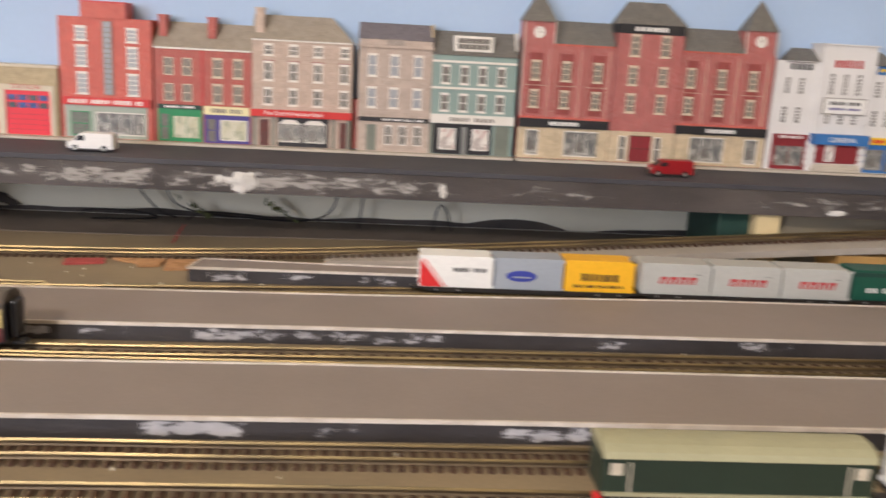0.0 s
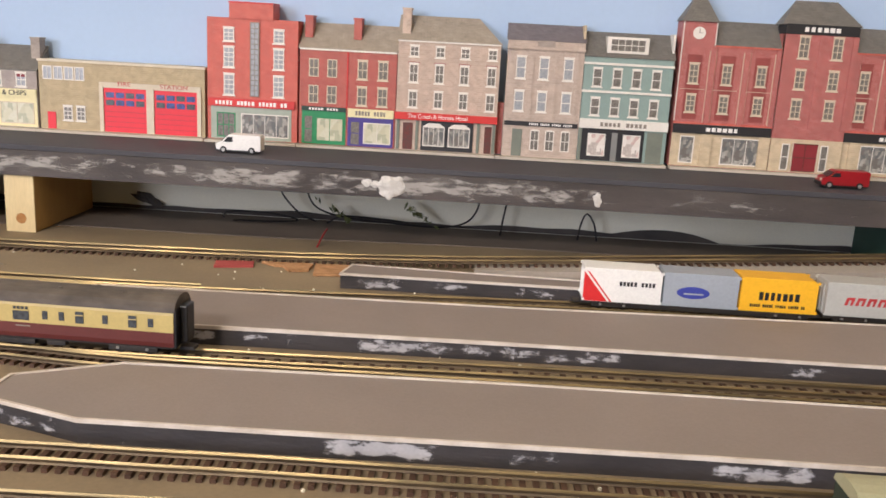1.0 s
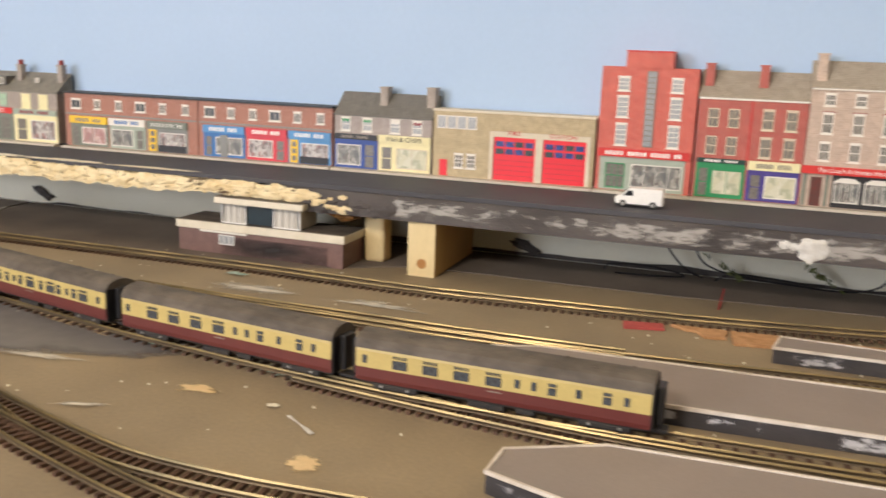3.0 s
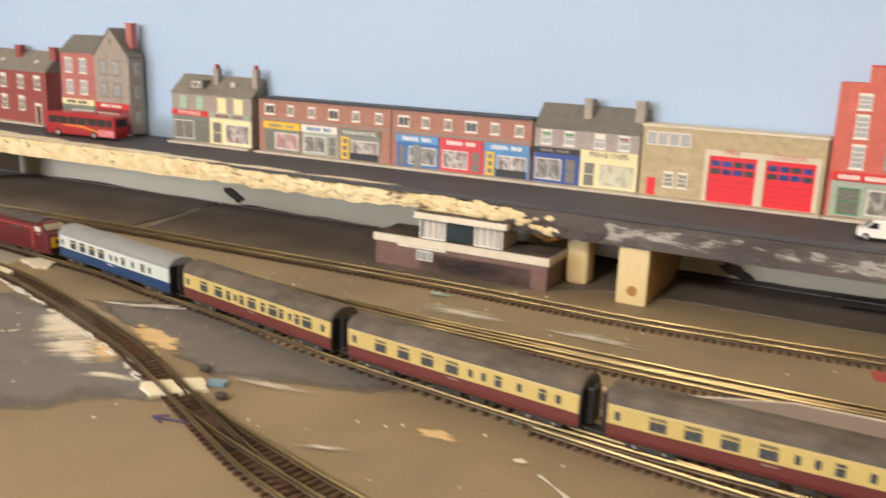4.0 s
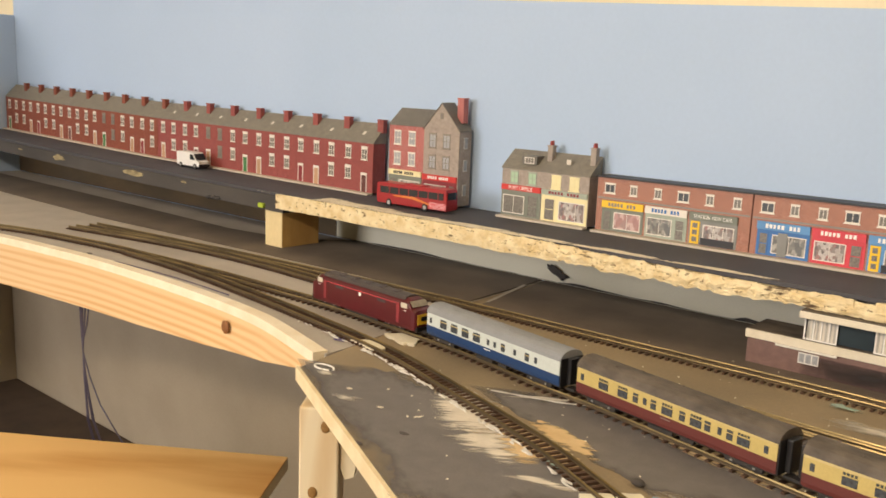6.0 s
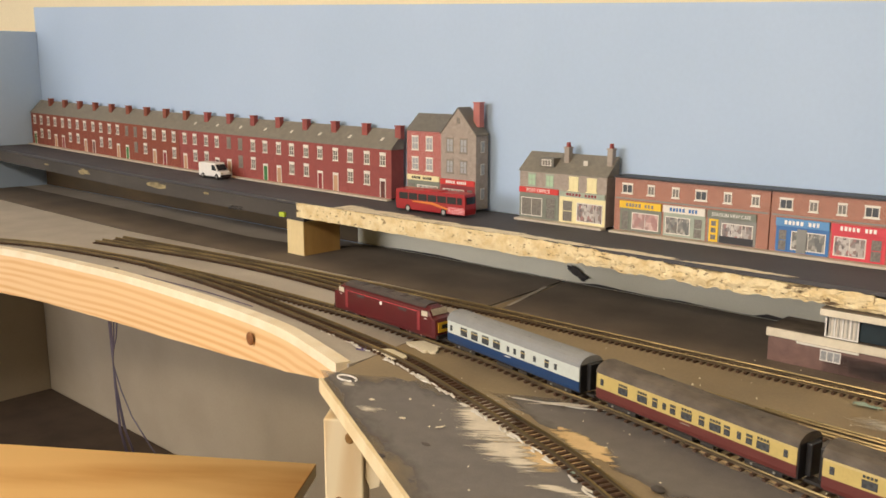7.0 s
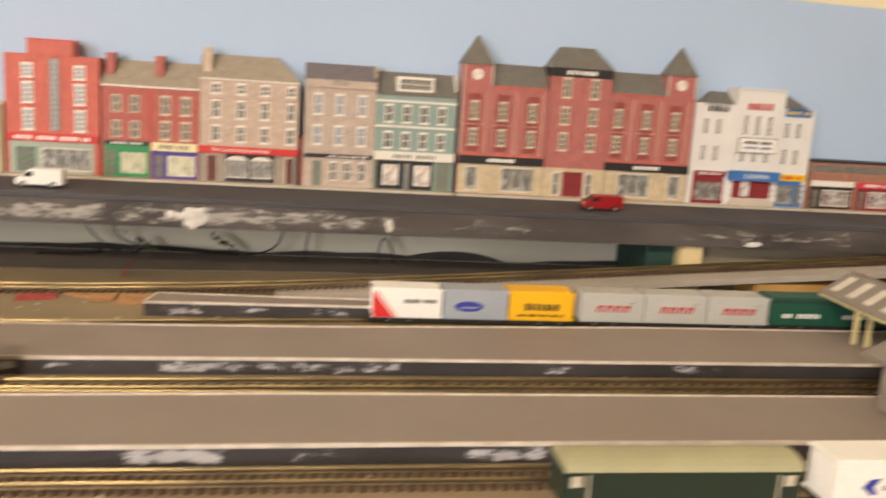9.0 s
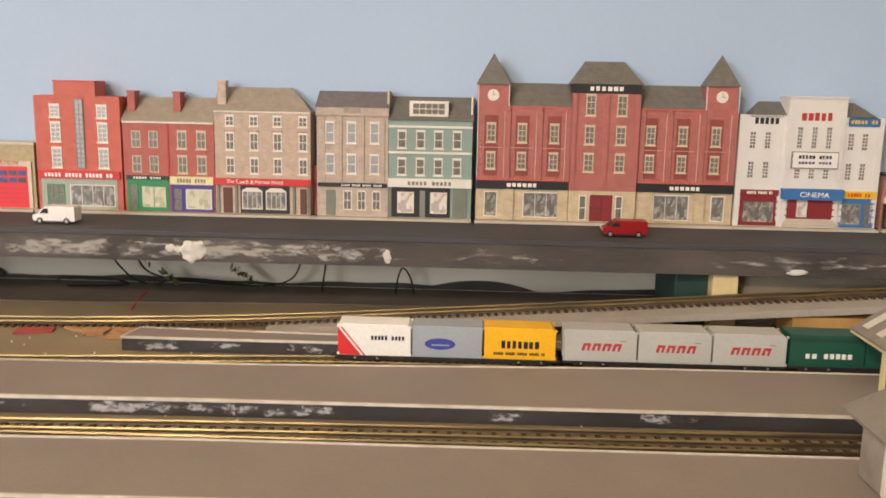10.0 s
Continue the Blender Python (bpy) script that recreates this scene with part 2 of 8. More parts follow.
PLATWALL = mat("platform_wall_black", "#322f30", 0.6, second="#4d494a", scale=70, amount=0.6, stretch=(0.4, 1, 1), bump=0.3)
RAILSIDE = mat("rail_side_tarnished", "#6d5e47", 0.5, metal=0.5, second="#453b31", scale=60, amount=0.7, bump=0.05)
RAIL = mat("nickel_rail", "#96835c", 0.40, metal=1.0, second="#5f5540", scale=22, amount=0.9, bump=0.05)
SLEEPER = mat("sleeper_brown", "#5a4130", 0.75, second="#3e2c20", scale=200, amount=0.6, vary=0.18)
PINE = wood_mat("pine_fascia", "#e6c698", "#d6aa74", "X", 420, stretch=0.05, warp=6.0)
PINE_V = wood_mat("pine_post", "#efdfbd", "#dcc092", "Z", 160)
PLY = wood_mat("plywood_sheet", "#e6bd7c", "#c58c48", "X", 110, stretch=0.16, warp=9.0)
CUT = mat("sawn_board_edge", "#ecdcb8", 0.75, second="#d6c092", scale=60, amount=0.6)
BLOCK = mat("pale_wood_block", "#e3cf9f", 0.7, second="#cfb47c", scale=30, amount=0.6, stretch=(1, 1, 0.2))
BLOCK_TAN = mat("tan_wood_block", "#cfa766", 0.7, second="#a87f45", scale=30, amount=0.7, stretch=(1, 1, 0.2))
BLACKWIRE = mat("black_wire", "#1c1b1d", 0.45, bump=0)
PURPLEWIRE = mat("purple_wire", "#5a5366", 0.45, bump=0)
REDWIRE = mat("red_wire", "#a82a2c", 0.45, bump=0)
GREENSCRAP = mat("green_foliage_scrap", "#6f7448", 0.9, second="#39481f", scale=300)
CORK = mat("cork_sheet", "#c4976a", 0.9, second="#a3774c", scale=200, amount=0.8, bump=0.5)
REDCARD = mat("red_card", "#b4514c", 0.7)
PAPER = mat("white_paint_patch", "#e9e2cc", 0.8, second="#cfc4a4", scale=120)
GREYPAINT = streak_mat("grey_brushed_paint", "#74706e", "#625f5e", 1.25, (0.7, 1.2, 1), 34, soft=0.24, turn=-30)
WHITESTREAK = streak_mat("white_brush_streaks", "#cfc8ba", "#b3ab9d", 0.72, (0.30, 1.5, 1), 150, soft=0.16)
WHITESTREAK_X = streak_mat("white_cross_streaks", "#d9d1c2", "#b9b1a3", 0.86, (0.16, 1.7, 1), 190, soft=0.10, turn=38)
OCHRE_X = streak_mat("ochre_cross_streaks", "#dcc295", "#cbab78", 1.2, (0.2, 1.7, 1), 150, soft=0.10, turn=38)
OCHRE = streak_mat("ochre_brush_streaks", "#dcc295", "#cbab78", 1.1, (0.3, 1.8, 1), 150, soft=0.10, turn=-12)
TURQ = streak_mat("turquoise_paint_traces", "#8ba79c", "#c0cbbd", 0.75, (1, 1, 1), 220)
INK = mat("purple_ink", "#4b3f6b", 0.6, bump=0)
WHITE = mat("white_plastic", "#efece6", 0.35, scale=80, amount=0.15, bump=0)
CINEWHITE = mat("cinema_white_card", "#e3e0dc", 0.6, second="#d3cfc9", scale=60, amount=0.4, bump=0.02, grain=0.03)
FRAMETAN = mat("printed_frame_cream", "#d8cab2", 0.6, second="#bfae93", scale=300, amount=0.6, bump=0)
OFFWHITE = mat("white_card", "#e9e4da", 0.6, second="#d4ccbd", scale=120, amount=0.4, bump=0.05)
CREAM = mat("cream_card", "#ece2b2", 0.6, second="#d9cd98", scale=120, amount=0.4, bump=0.05)
BLACKP = mat("black_plastic", "#1d1c1d", 0.4, second="#2b2928", scale=200, bump=0.05)
UNDER = mat("underframe_black", "#252220", 0.7, second="#3a332c", scale=300, amount=0.7)
GLASSP = mat("printed_window_dark", "#3a3d42", 0.25, second="#565a5e", scale=500, amount=0.8, bump=0)
GLASSM = mat("printed_window_mid", "#5f5b56", 0.3, second="#8d877d", scale=600, amount=0.9, bump=0)
GLASSG = mat("printed_window_grey", "#8e9196", 0.3, second="#b4b6b8", scale=700, amount=0.9, bump=0)
SHOPGLASS = display_mat("printed_shop_display", ("#7b7b77", "#56585a", "#8f8d86", "#c0b8ac", "#6c6058", "#d6d0c6"), 380)
SHOPGLASS2 = display_mat("printed_shop_display_busy", ("#8c8380", "#4a4244", "#c9c2bb", "#e6e1da", "#8d6f66", "#dcd8d2", "#b06a66", "#5c5452"), 420)
SLATE = brick_mat("printed_slate", "#6f6b64", "#7a766d", "#5b5751", 0.0022, 0.0011, 0.0001)
SLATE_P = brick_mat("printed_slate_purple", "#736a6b", "#7d7576", "#5d5557", 0.0022, 0.0011, 0.00008)
SLATE_B = brick_mat("printed_slate_brown", "#7c766b", "#868073", "#67625a", 0.0022, 0.0011, 0.00008)
SLATE_T = brick_mat("printed_slate_tan", "#9c907f", "#a59988", "#857b6d", 0.0022, 0.0011, 0.00008)
BRICK_R = brick_mat("printed_red_brick", "#a9504b", "#9d4843", "#c08a82", joint=0.0001)
BRICK_T = brick_mat("printed_terrace_brick", "#91403b", "#863a35", "#9c5851", joint=0.00008)
BRICK_O = brick_mat("printed_orange_brick", "#87402c", "#7b3826", "#945843", joint=0.00008)
BRICK_S = brick_mat("printed_shop_brick", "#9f654f", "#945b48", "#b68d7c", joint=0.0001)
BRICK_P = brick_mat("printed_deep_red_brick", "#ae4a3f", "#a24238", "#bb7a6e", joint=0.0001)
BRICK_W = brick_mat("printed_bright_brick", "#c44e3f", "#b94738", "#cf8172", joint=0.0001)
BRICK_B = brick_mat("printed_box_brick", "#7d5f58", "#705450", "#8a7068")
STONE_G = brick_mat("printed_grey_stone", "#a79b93", "#9c9089", "#b5aaa2", 0.003, 0.0014)
STONE_D = brick_mat("printed_dark_stone", "#a2968b", "#968a7f", "#aea297", 0.0026, 0.0012)
STONE_F = brick_mat("printed_olive_stone", "#b8a681", "#ae9c78", "#c4b493", 0.003, 0.0014)
STONE_T = brick_mat("printed_tan_stone", "#cab796", "#c0ad8d", "#d6c7ab", 0.003, 0.0014)
STONE_H = brick_mat("printed_hotel_stone", "#c4ae9b", "#b8a290", "#cdbbab", 0.003, 0.0014)
STONE_B = brick_mat("printed_beige_stone", "#bfad9d", "#b4a293", "#c9bbac", 0.003, 0.0016)
GREENWALL = mat("printed_green_render", "#8fa39b", 0.6, second="#84978f", scale=150, bump=0.05)
SIGNRED = mat("sign_red", "#d2352f", 0.5, bump=0)
SIGNPINK = mat("sign_pink_red", "#d8434f", 0.5, bump=0)
SIGNBLUE = mat("sign_blue", "#3f76b5", 0.5, bump=0)
SIGNLIGHTBLUE = mat("sign_light_blue", "#5f97cb", 0.5, bump=0)
SIGNYEL = mat("sign_yellow", "#f0c52c", 0.5, bump=0)
SIGNBLACK = mat("sign_black", "#2a292b", 0.5, bump=0)
SIGNGREY = mat("sign_grey", "#8b8b86", 0.5, bump=0)
SHOPGREEN = mat("shop_green", "#2f8f57", 0.5, second="#27794a", scale=200, bump=0)
SHOPBLUE = mat("shop_navy", "#34509b", 0.5, second="#2b4382", scale=200, bump=0)
PALEGREEN = mat("curtain_pale_green", "#9fc0a0", 0.5, second="#b9d0b4", scale=300, bump=0)
SHOPPURPLE = mat("shop_purple", "#4b3f8d", 0.5, bump=0)
SHOPMAROON = mat("shop_maroon", "#8d3035", 0.5, bump=0)
SHOPPALE = mat("shop_pale_green", "#a7b0a0", 0.5, second="#949d8d", scale=200, bump=0)
SHOPGREY = mat("shop_grey_green", "#7d8275", 0.5, bump=0)
FIRERED = mat("fire_door_red", "#e02330", 0.45, scale=200, amount=0.2, bump=0)
FIREBLUE = mat("fire_window_blue", "#3b4f9a", 0.3, second="#20264a", scale=300, amount=0.9, bump=0)
DOORGREEN = mat("door_green", "#3f7d47", 0.5, bump=0)
DOORTAN = mat("door_tan", "#c29a78", 0.5, bump=0)
DOORBROWN = mat("door_brown", "#6b2f26", 0.5, second="#4c3a33", scale=400, amount=0.8, bump=0)
POSTER = display_mat("poster_print", ("#e4dcd2", "#d8cfc6", "#e9e4dc", "#b0726a", "#8a7a74", "#ded6cc"), 260)
PINKDISPLAY = display_mat("printed_pink_posters", ("#b8918c", "#9a6f6c", "#d6c3bd", "#8a7a78", "#c9aaa4"), 300)
SHOPPALEGLASS = display_mat("printed_pale_display", ("#c4c0a2", "#d3cfb4", "#9aa088", "#dcd9c8", "#b5b096"), 280)
TEXTWHITE = mat("lettering_white", "#f4f1ea", 0.5, bump=0)
TEXTBLACK = mat("lettering_black", "#232225", 0.5, bump=0)
TEXTRED = mat("lettering_red", "#bb3a3c", 0.5, bump=0)
TEXTBLUE = mat("lettering_blue", "#3d47a0", 0.5, bump=0)
TEXTGREY = mat("lettering_grey", "#8c8377", 0.5, bump=0)
PAVE = mat("pavement_card", "#c9bfae", 0.7, second="#b4a998", scale=100, amount=0.5, bump=0.05)
MAROON = mat("loco_maroon", "#591319", 0.38, second="#4a0f15", scale=60, amount=0.5, bump=0)
LOCOROOF = mat("loco_roof_grey", "#4a4240", 0.6, second="#3b3433", scale=120)
YELLOWP = mat("warning_yellow", "#dfb32f", 0.5, bump=0)
CABGLASS = mat("cab_glazing_pale", "#cfc7b4", 0.3, second="#a59c8a", scale=400, bump=0)
COACHBLUE = mat("coach_blue", "#1e3d68", 0.4, scale=80, amount=0.25, bump=0)
COACHGREY = mat("coach_pale_grey", "#c6cdc8", 0.4, scale=80, amount=0.2, bump=0)
COACHROOF = mat("coach_roof_grey", "#8b8d8f", 0.6, second="#7d7f80", scale=90)
CHOC = mat("coach_chocolate", "#64302b", 0.45, second="#5e2826", scale=90, bump=0)
CREAMC = mat("coach_cream", "#c2ae6c", 0.45, second="#ae9a5e", scale=90, amount=0.4, bump=0)
BROWNROOF = mat("coach_roof_dark", "#463f38", 0.7, second="#6a6055", scale=110, amount=0.9, fine=500, stretch=(0.6, 1, 1))
GREENV = mat("van_dark_green", "#28362b", 0.5, second="#202c24", scale=90, bump=0)
VANROOF = mat("van_roof_pale_green", "#a9a685", 0.55, second="#9b9879", scale=60, amount=0.5, bump=0.05)
CGREY = mat("container_grey", "#b9b9b2", 0.45, second="#abaaa3", scale=60, amount=0.4, bump=0)
CBLUEGREY = mat("container_blue_grey", "#a3aab2", 0.45, scale=60, amount=0.2, bump=0)
CYEL = mat("container_yellow", "#f6ba20", 0.45, scale=60, amount=0.15, bump=0)
CORANGE = mat("container_orange", "#ef9a22", 0.45, scale=60, amount=0.15, bump=0)
CWHITE = mat("container_white", "#f2f0ea", 0.45, scale=60, amount=0.1, bump=0)
CRED = mat("container_red", "#dc2f2f", 0.45, bump=0)
CGREEN = mat("container_green", "#1f5342", 0.45, scale=60, amount=0.3, bump=0)
BUSRED = mat("bus_red", "#a01a21", 0.3, scale=60, amount=0.3, bump=0)
BUSGOLD = mat("bus_orange_swoosh", "#e0832f", 0.4, bump=0)
BUSPINK = mat("bus_pale_pattern", "#d99a9a", 0.4, second="#c85a60", scale=700, amount=1.0, bump=0, sharp=0.8)
VANRED = mat("van_red", "#981b22", 0.3, bump=0)
TYRE = mat("tyre_black", "#1b1a1a", 0.7, bump=0)
HUB = mat("wheel_hub_silver", "#b5b2ab", 0.4, metal=0.6, bump=0)
DARKGLASS = mat("vehicle_glass_dark", "#2a2c30", 0.2, bump=0)
MARBLE = mat("shelter_grey_stone", "#a29b93", 0.6, second="#877f78", scale=80, amount=0.8)
SKYLIGHT = mat("shelter_glazing_white", "#d5cec1", 0.4, second="#bdb5a6", scale=120, bump=0)
SHELTERROOF = mat("shelter_roof_grey", "#8a8178", 0.65, second="#766e66", scale=80)
VALANCE = mat("canopy_valance_cream", "#d9cc9a", 0.6, scale=80)
DARKGREEN = mat("dark_green_box", "#24433a", 0.6, second="#1b332c", scale=60)
BLUEBIT = mat("blue_scrap", "#7e9cb0", 0.6, bump=0)
GREENBIT = mat("fluorescent_scrap", "#b5c93a", 0.6, bump=0)
# glow for the globes of the added lamps
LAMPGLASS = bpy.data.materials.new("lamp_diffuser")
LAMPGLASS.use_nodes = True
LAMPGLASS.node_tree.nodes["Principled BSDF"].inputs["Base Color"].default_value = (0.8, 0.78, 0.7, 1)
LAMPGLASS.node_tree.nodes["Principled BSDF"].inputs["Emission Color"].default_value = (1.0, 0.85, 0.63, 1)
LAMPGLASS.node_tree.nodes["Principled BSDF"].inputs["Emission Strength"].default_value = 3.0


# ---- mesh helpers ----
def box(bm, x0, x1, y0, y1, z0, z1):
    v = [bm.verts.new((x, y, z)) for z in (z0, z1) for x, y in ((x0, y0), (x1, y0), (x1, y1), (x0, y1))]
    for f in ((3, 2, 1, 0), (4, 5, 6, 7), (0, 1, 5, 4), (1, 2, 6, 5), (2, 3, 7, 6), (3, 0, 4, 7)):
        bm.faces.new([v[k] for k in f])
    return v


def prism(bm, pts, z0, z1):
    """A slab from an outline in plan."""
    lo = [bm.verts.new((x, y, z0)) for x, y in pts]
    hi = [bm.verts.new((x, y, z1)) for x, y in pts]
    bm.faces.new(lo[::-1])
    bm.faces.new(hi)
    for k in range(len(pts)):
        j = (k + 1) % len(pts)
        bm.faces.new((lo[k], lo[j], hi[j], hi[k]))


def along_x(bm, prof, x0, x1):
    """A bar along x from an outline of (y, z)."""
    a = [bm.verts.new((x0, y, z)) for y, z in prof]
    b = [bm.verts.new((x1, y, z)) for y, z in prof]
    bm.faces.new(a)
    bm.faces.new(b[::-1])
    for k in range(len(prof)):
        j = (k + 1) % len(prof)
        bm.faces.new((a[j], a[k], b[k], b[j]))


def plate(bm, pts, y0, y1):
    """A card from an outline of (x, z), between two depths."""
    a = [bm.verts.new((x, y0, z)) for x, z in pts]
    b = [bm.verts.new((x, y1, z)) for x, z in pts]
    bm.faces.new(a)
    bm.faces.new(b[::-1])
    for k in range(len(pts)):
        j = (k + 1) % len(pts)
        bm.faces.new((a[j], a[k], b[k], b[j]))


def tube(bm, pts, r, sides=6):
    """A round wire through points."""
    rings = []
    for k, p in enumerate(pts):
        p = Vector(p)
        d = (Vector(pts[min(k + 1, len(pts) - 1)]) - Vector(pts[max(k - 1, 0)])).normalized()
        u = d.cross(Vector((0.3, 0.2, 1))).normalized()
        w = d.cross(u)
        rings.append([bm.verts.new(p + r * (math.cos(a) * u + math.sin(a) * w)) for a in (2 * math.pi * s / sides for s in range(sides))])
    for a, b in zip(rings, rings[1:]):
        for s in range(sides):
            bm.faces.new((a[s], a[(s + 1) % sides], b[(s + 1) % sides], b[s]))
    bm.faces.new(rings[0][::-1])
    bm.faces.new(rings[-1])


def disc_y(bm, x, y0, y1, z, r, sides=14):
    """A wheel or dial whose axle runs along y."""
    plate(bm, [(x + r * math.cos(2 * math.pi * k / sides), z + r * math.sin(2 * math.pi * k / sides)) for k in range(sides)], y0, y1)


def spline(pts, step=0.004):
    """Points every few millimetres on a smooth curve through pts."""
    pts = [Vector(p if len(p) == 3 else (*p, 0.0)) for p in pts]
    ext = [2 * pts[0] - pts[1]] + pts + [2 * pts[-1] - pts[-2]]
    out = []
    for k in range(1, len(ext) - 2):
        p0, p1, p2, p3 = ext[k - 1:k + 3]
        n = max(2, int((p2 - p1).length / step))
        for j in range(n):
            t = j / n
            out.append(0.5 * (2 * p1 + (p2 - p0) * t + (2 * p0 - 5 * p1 + 4 * p2 - p3) * t * t + (3 * p1 - p0 - 3 * p2 + p3) * t ** 3))
    return out + [pts[-1]]


def finish(bm, material, bevel=0.0):
    if bevel:
        bmesh.ops.bevel(bm, geom=bm.edges[:] + bm.verts[:], offset=bevel, segments=2, affect="EDGES", profile=0.5)
    bmesh.ops.recalc_face_normals(bm, faces=bm.faces)
    me = bpy.data.meshes.new("mesh")
    bm.to_mesh(me)
    bm.free()
    me.materials.append(material)
    return me


def part(name, bm, material, parent, label="", bevel=0.0):
    ob = new(name, finish(bm, material, bevel))
    ob.data.name = name
    ob.parent = parent
    return tagged(ob, label)


def thing(name, loc=(0, 0, 0), label="", category="", group="", kind="", rz=0.0):
    ob = new(name)
    ob.empty_display_size = 0.01
    ob.location = loc
    ob.rotation_euler = (0, 0, radians(rz))
    return tagged(ob, label, category, group, kind)


def solid(name, bm, material, label="", category="", group="", kind="", bevel=0.0):
    ob = new(name, finish(bm, material, bevel))
    ob.data.name = name
    return tagged(ob, label, category, group, kind)


def boxpart(name, material, parent, dims, label="", bevel=0.0):
    bm = bmesh.new()
    box(bm, *dims)
    return part(name, bm, material, parent, label, bevel)


def lettering(text, parent, x, y, z, size, material, squeeze=1.0):
    """Raised lettering facing the viewer side (-y), centred at x, baseline at z."""
    cu = bpy.data.curves.new("lettering", "FONT")
    cu.body, cu.size, cu.extrude, cu.align_x = text, size, 0.00012, "CENTER"
    ob = bpy.data.objects.new("lettering_source", cu)
    scene.collection.objects.link(ob)
    me = bpy.data.meshes.new_from_object(ob.evaluated_get(bpy.context.evaluated_depsgraph_get()))
    bpy.data.objects.remove(ob)
    bpy.data.curves.remove(cu)
    me.transform(Matrix.Translation((x, y, z)) @ Matrix.Rotation(radians(90), 4, "X") @ Matrix.Diagonal((squeeze, 1, 1, 1)))
    me.materials.clear()
    me.materials.append(material)
    lo = new("lettering", me)
    lo.parent = parent
    return lo


def bars(parent, x0, x1, y, z0, z1, count, material, seed=1):
    """Writing that is not spelled out: a row of plain bars."""
    rnd = random.Random(seed)
    step = (x1 - x0) / count
    bm = bmesh.new()
    box(bm, 0.0, 1.0, -0.0002, 0.0, 0.0, 1.0)
    me = finish(bm, material)
    for k in range(count):
        if count > 7 and k % 6 == 5:
            continue
        b = new("sign_bar", me)
        b.parent = parent
        b.location = (x0 + (k + 0.1) * step, y, z0)
        b.scale = (step * rnd.uniform(0.58, 0.76), 1.0, (z1 - z0) * rnd.uniform(0.88, 1.0))


def overlay(bm, x0, x1, z0, z1, y, cover, step=0.004):
    """An upright strip of thin paint; cover(x) says how thickly it lies."""
    layer = bm.verts.layers.float.new("cover")
    n = max(2, int((x1 - x0) / step))
    rows = []
    for k in range(n + 1):
        x = x0 + (x1 - x0) * k / n
        row = []
        for j in range(5):
            v = bm.verts.new((x, y, z0 + (z1 - z0) * j / 4))
            v[layer] = cover(x) * (0.15, 0.8, 1.0, 0.8, 0.15)[j]
            row.append(v)
        rows.append(row)
    for a, b in zip(rows, rows[1:]):
        for j in range(4):
            bm.faces.new((a[j], b[j], b[j + 1], a[j + 1]))


def faded(bm, pts, mapping, rings=(0.35, 0.7, 1.0), covers=None):
    """A patch as a fan of rings; its cover runs from 1 at the middle to 0 at the rim."""
    layer = bm.verts.layers.float.new("cover")
    cx, cy = sum(p[0] for p in pts) / len(pts), sum(p[1] for p in pts) / len(pts)
    mid = bm.verts.new(mapping(cx, cy))
    mid[layer] = 1.0
    last = None
    for step, r in enumerate(rings):
        ring = []
        for x, y in pts:
            v = bm.verts.new(mapping(cx + (x - cx) * r, cy + (y - cy) * r))
            v[layer] = covers[step] if covers else 1.0 - r
            ring.append(v)
        for k in range(len(ring)):
            j = (k + 1) % len(ring)
            if last is None:
                bm.faces.new((mid, ring[k], ring[j]))
            else:
                bm.faces.new((last[k], ring[k], ring[j], last[j]))
        last = ring


# ---- the room ----
def wall_box(name, material, dims, label):
    bm = bmesh.new()
    box(bm, *dims)
    return solid(name, bm, material, label, "wall", kind="structure")


wall_box("wall_north", CREAM_WALL, (-3.1, 2.4, 0.728, 0.83, -0.95, CEIL), "cream painted room wall behind the layout")
for dims in ((-3.1, WIN_X0, SOUTH - 0.1, SOUTH, -0.95, CEIL), (WIN_X1, 2.4, SOUTH - 0.1, SOUTH, -0.95, CEIL), (WIN_X0, WIN_X1, SOUTH - 0.1, SOUTH, -0.95, WIN_Z0), (WIN_X0, WIN_X1, SOUTH - 0.1, SOUTH, WIN_Z1, CEIL)):
    wall_box("wall_south", CREAM_WALL, dims, "cream painted room wall around the added window")
wall_box("wall_west", CREAM_WALL, (-3.1, -3.0, SOUTH, 0.728, -0.95, CEIL), "cream painted room wall")
wall_box("wall_east", CREAM_WALL, (2.3, 2.4, SOUTH, 0.728, -0.95, CEIL), "cream painted room wall")
wall_box("floor", DARKFLOOR, (-3.1, 2.4, SOUTH - 0.1, 0.83, -1.0, -0.95), "dark carpeted room floor")
wall_box("ceiling", CEILING, (-3.1, 2.4, SOUTH - 0.1, 0.83, CEIL, CEIL + 0.05), "white ceiling above the layout")
# cord and globe made up to carry each added light
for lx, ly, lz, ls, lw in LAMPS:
    lamp = thing("added_lamp", (lx, ly, CEIL), "added white pendant lamp, out of view", "lamp", "pendant lamps")
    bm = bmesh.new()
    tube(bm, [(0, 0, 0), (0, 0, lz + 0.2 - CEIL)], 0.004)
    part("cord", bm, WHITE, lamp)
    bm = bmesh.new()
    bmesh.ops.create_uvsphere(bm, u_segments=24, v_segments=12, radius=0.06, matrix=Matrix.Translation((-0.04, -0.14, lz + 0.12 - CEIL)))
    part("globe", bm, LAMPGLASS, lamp)

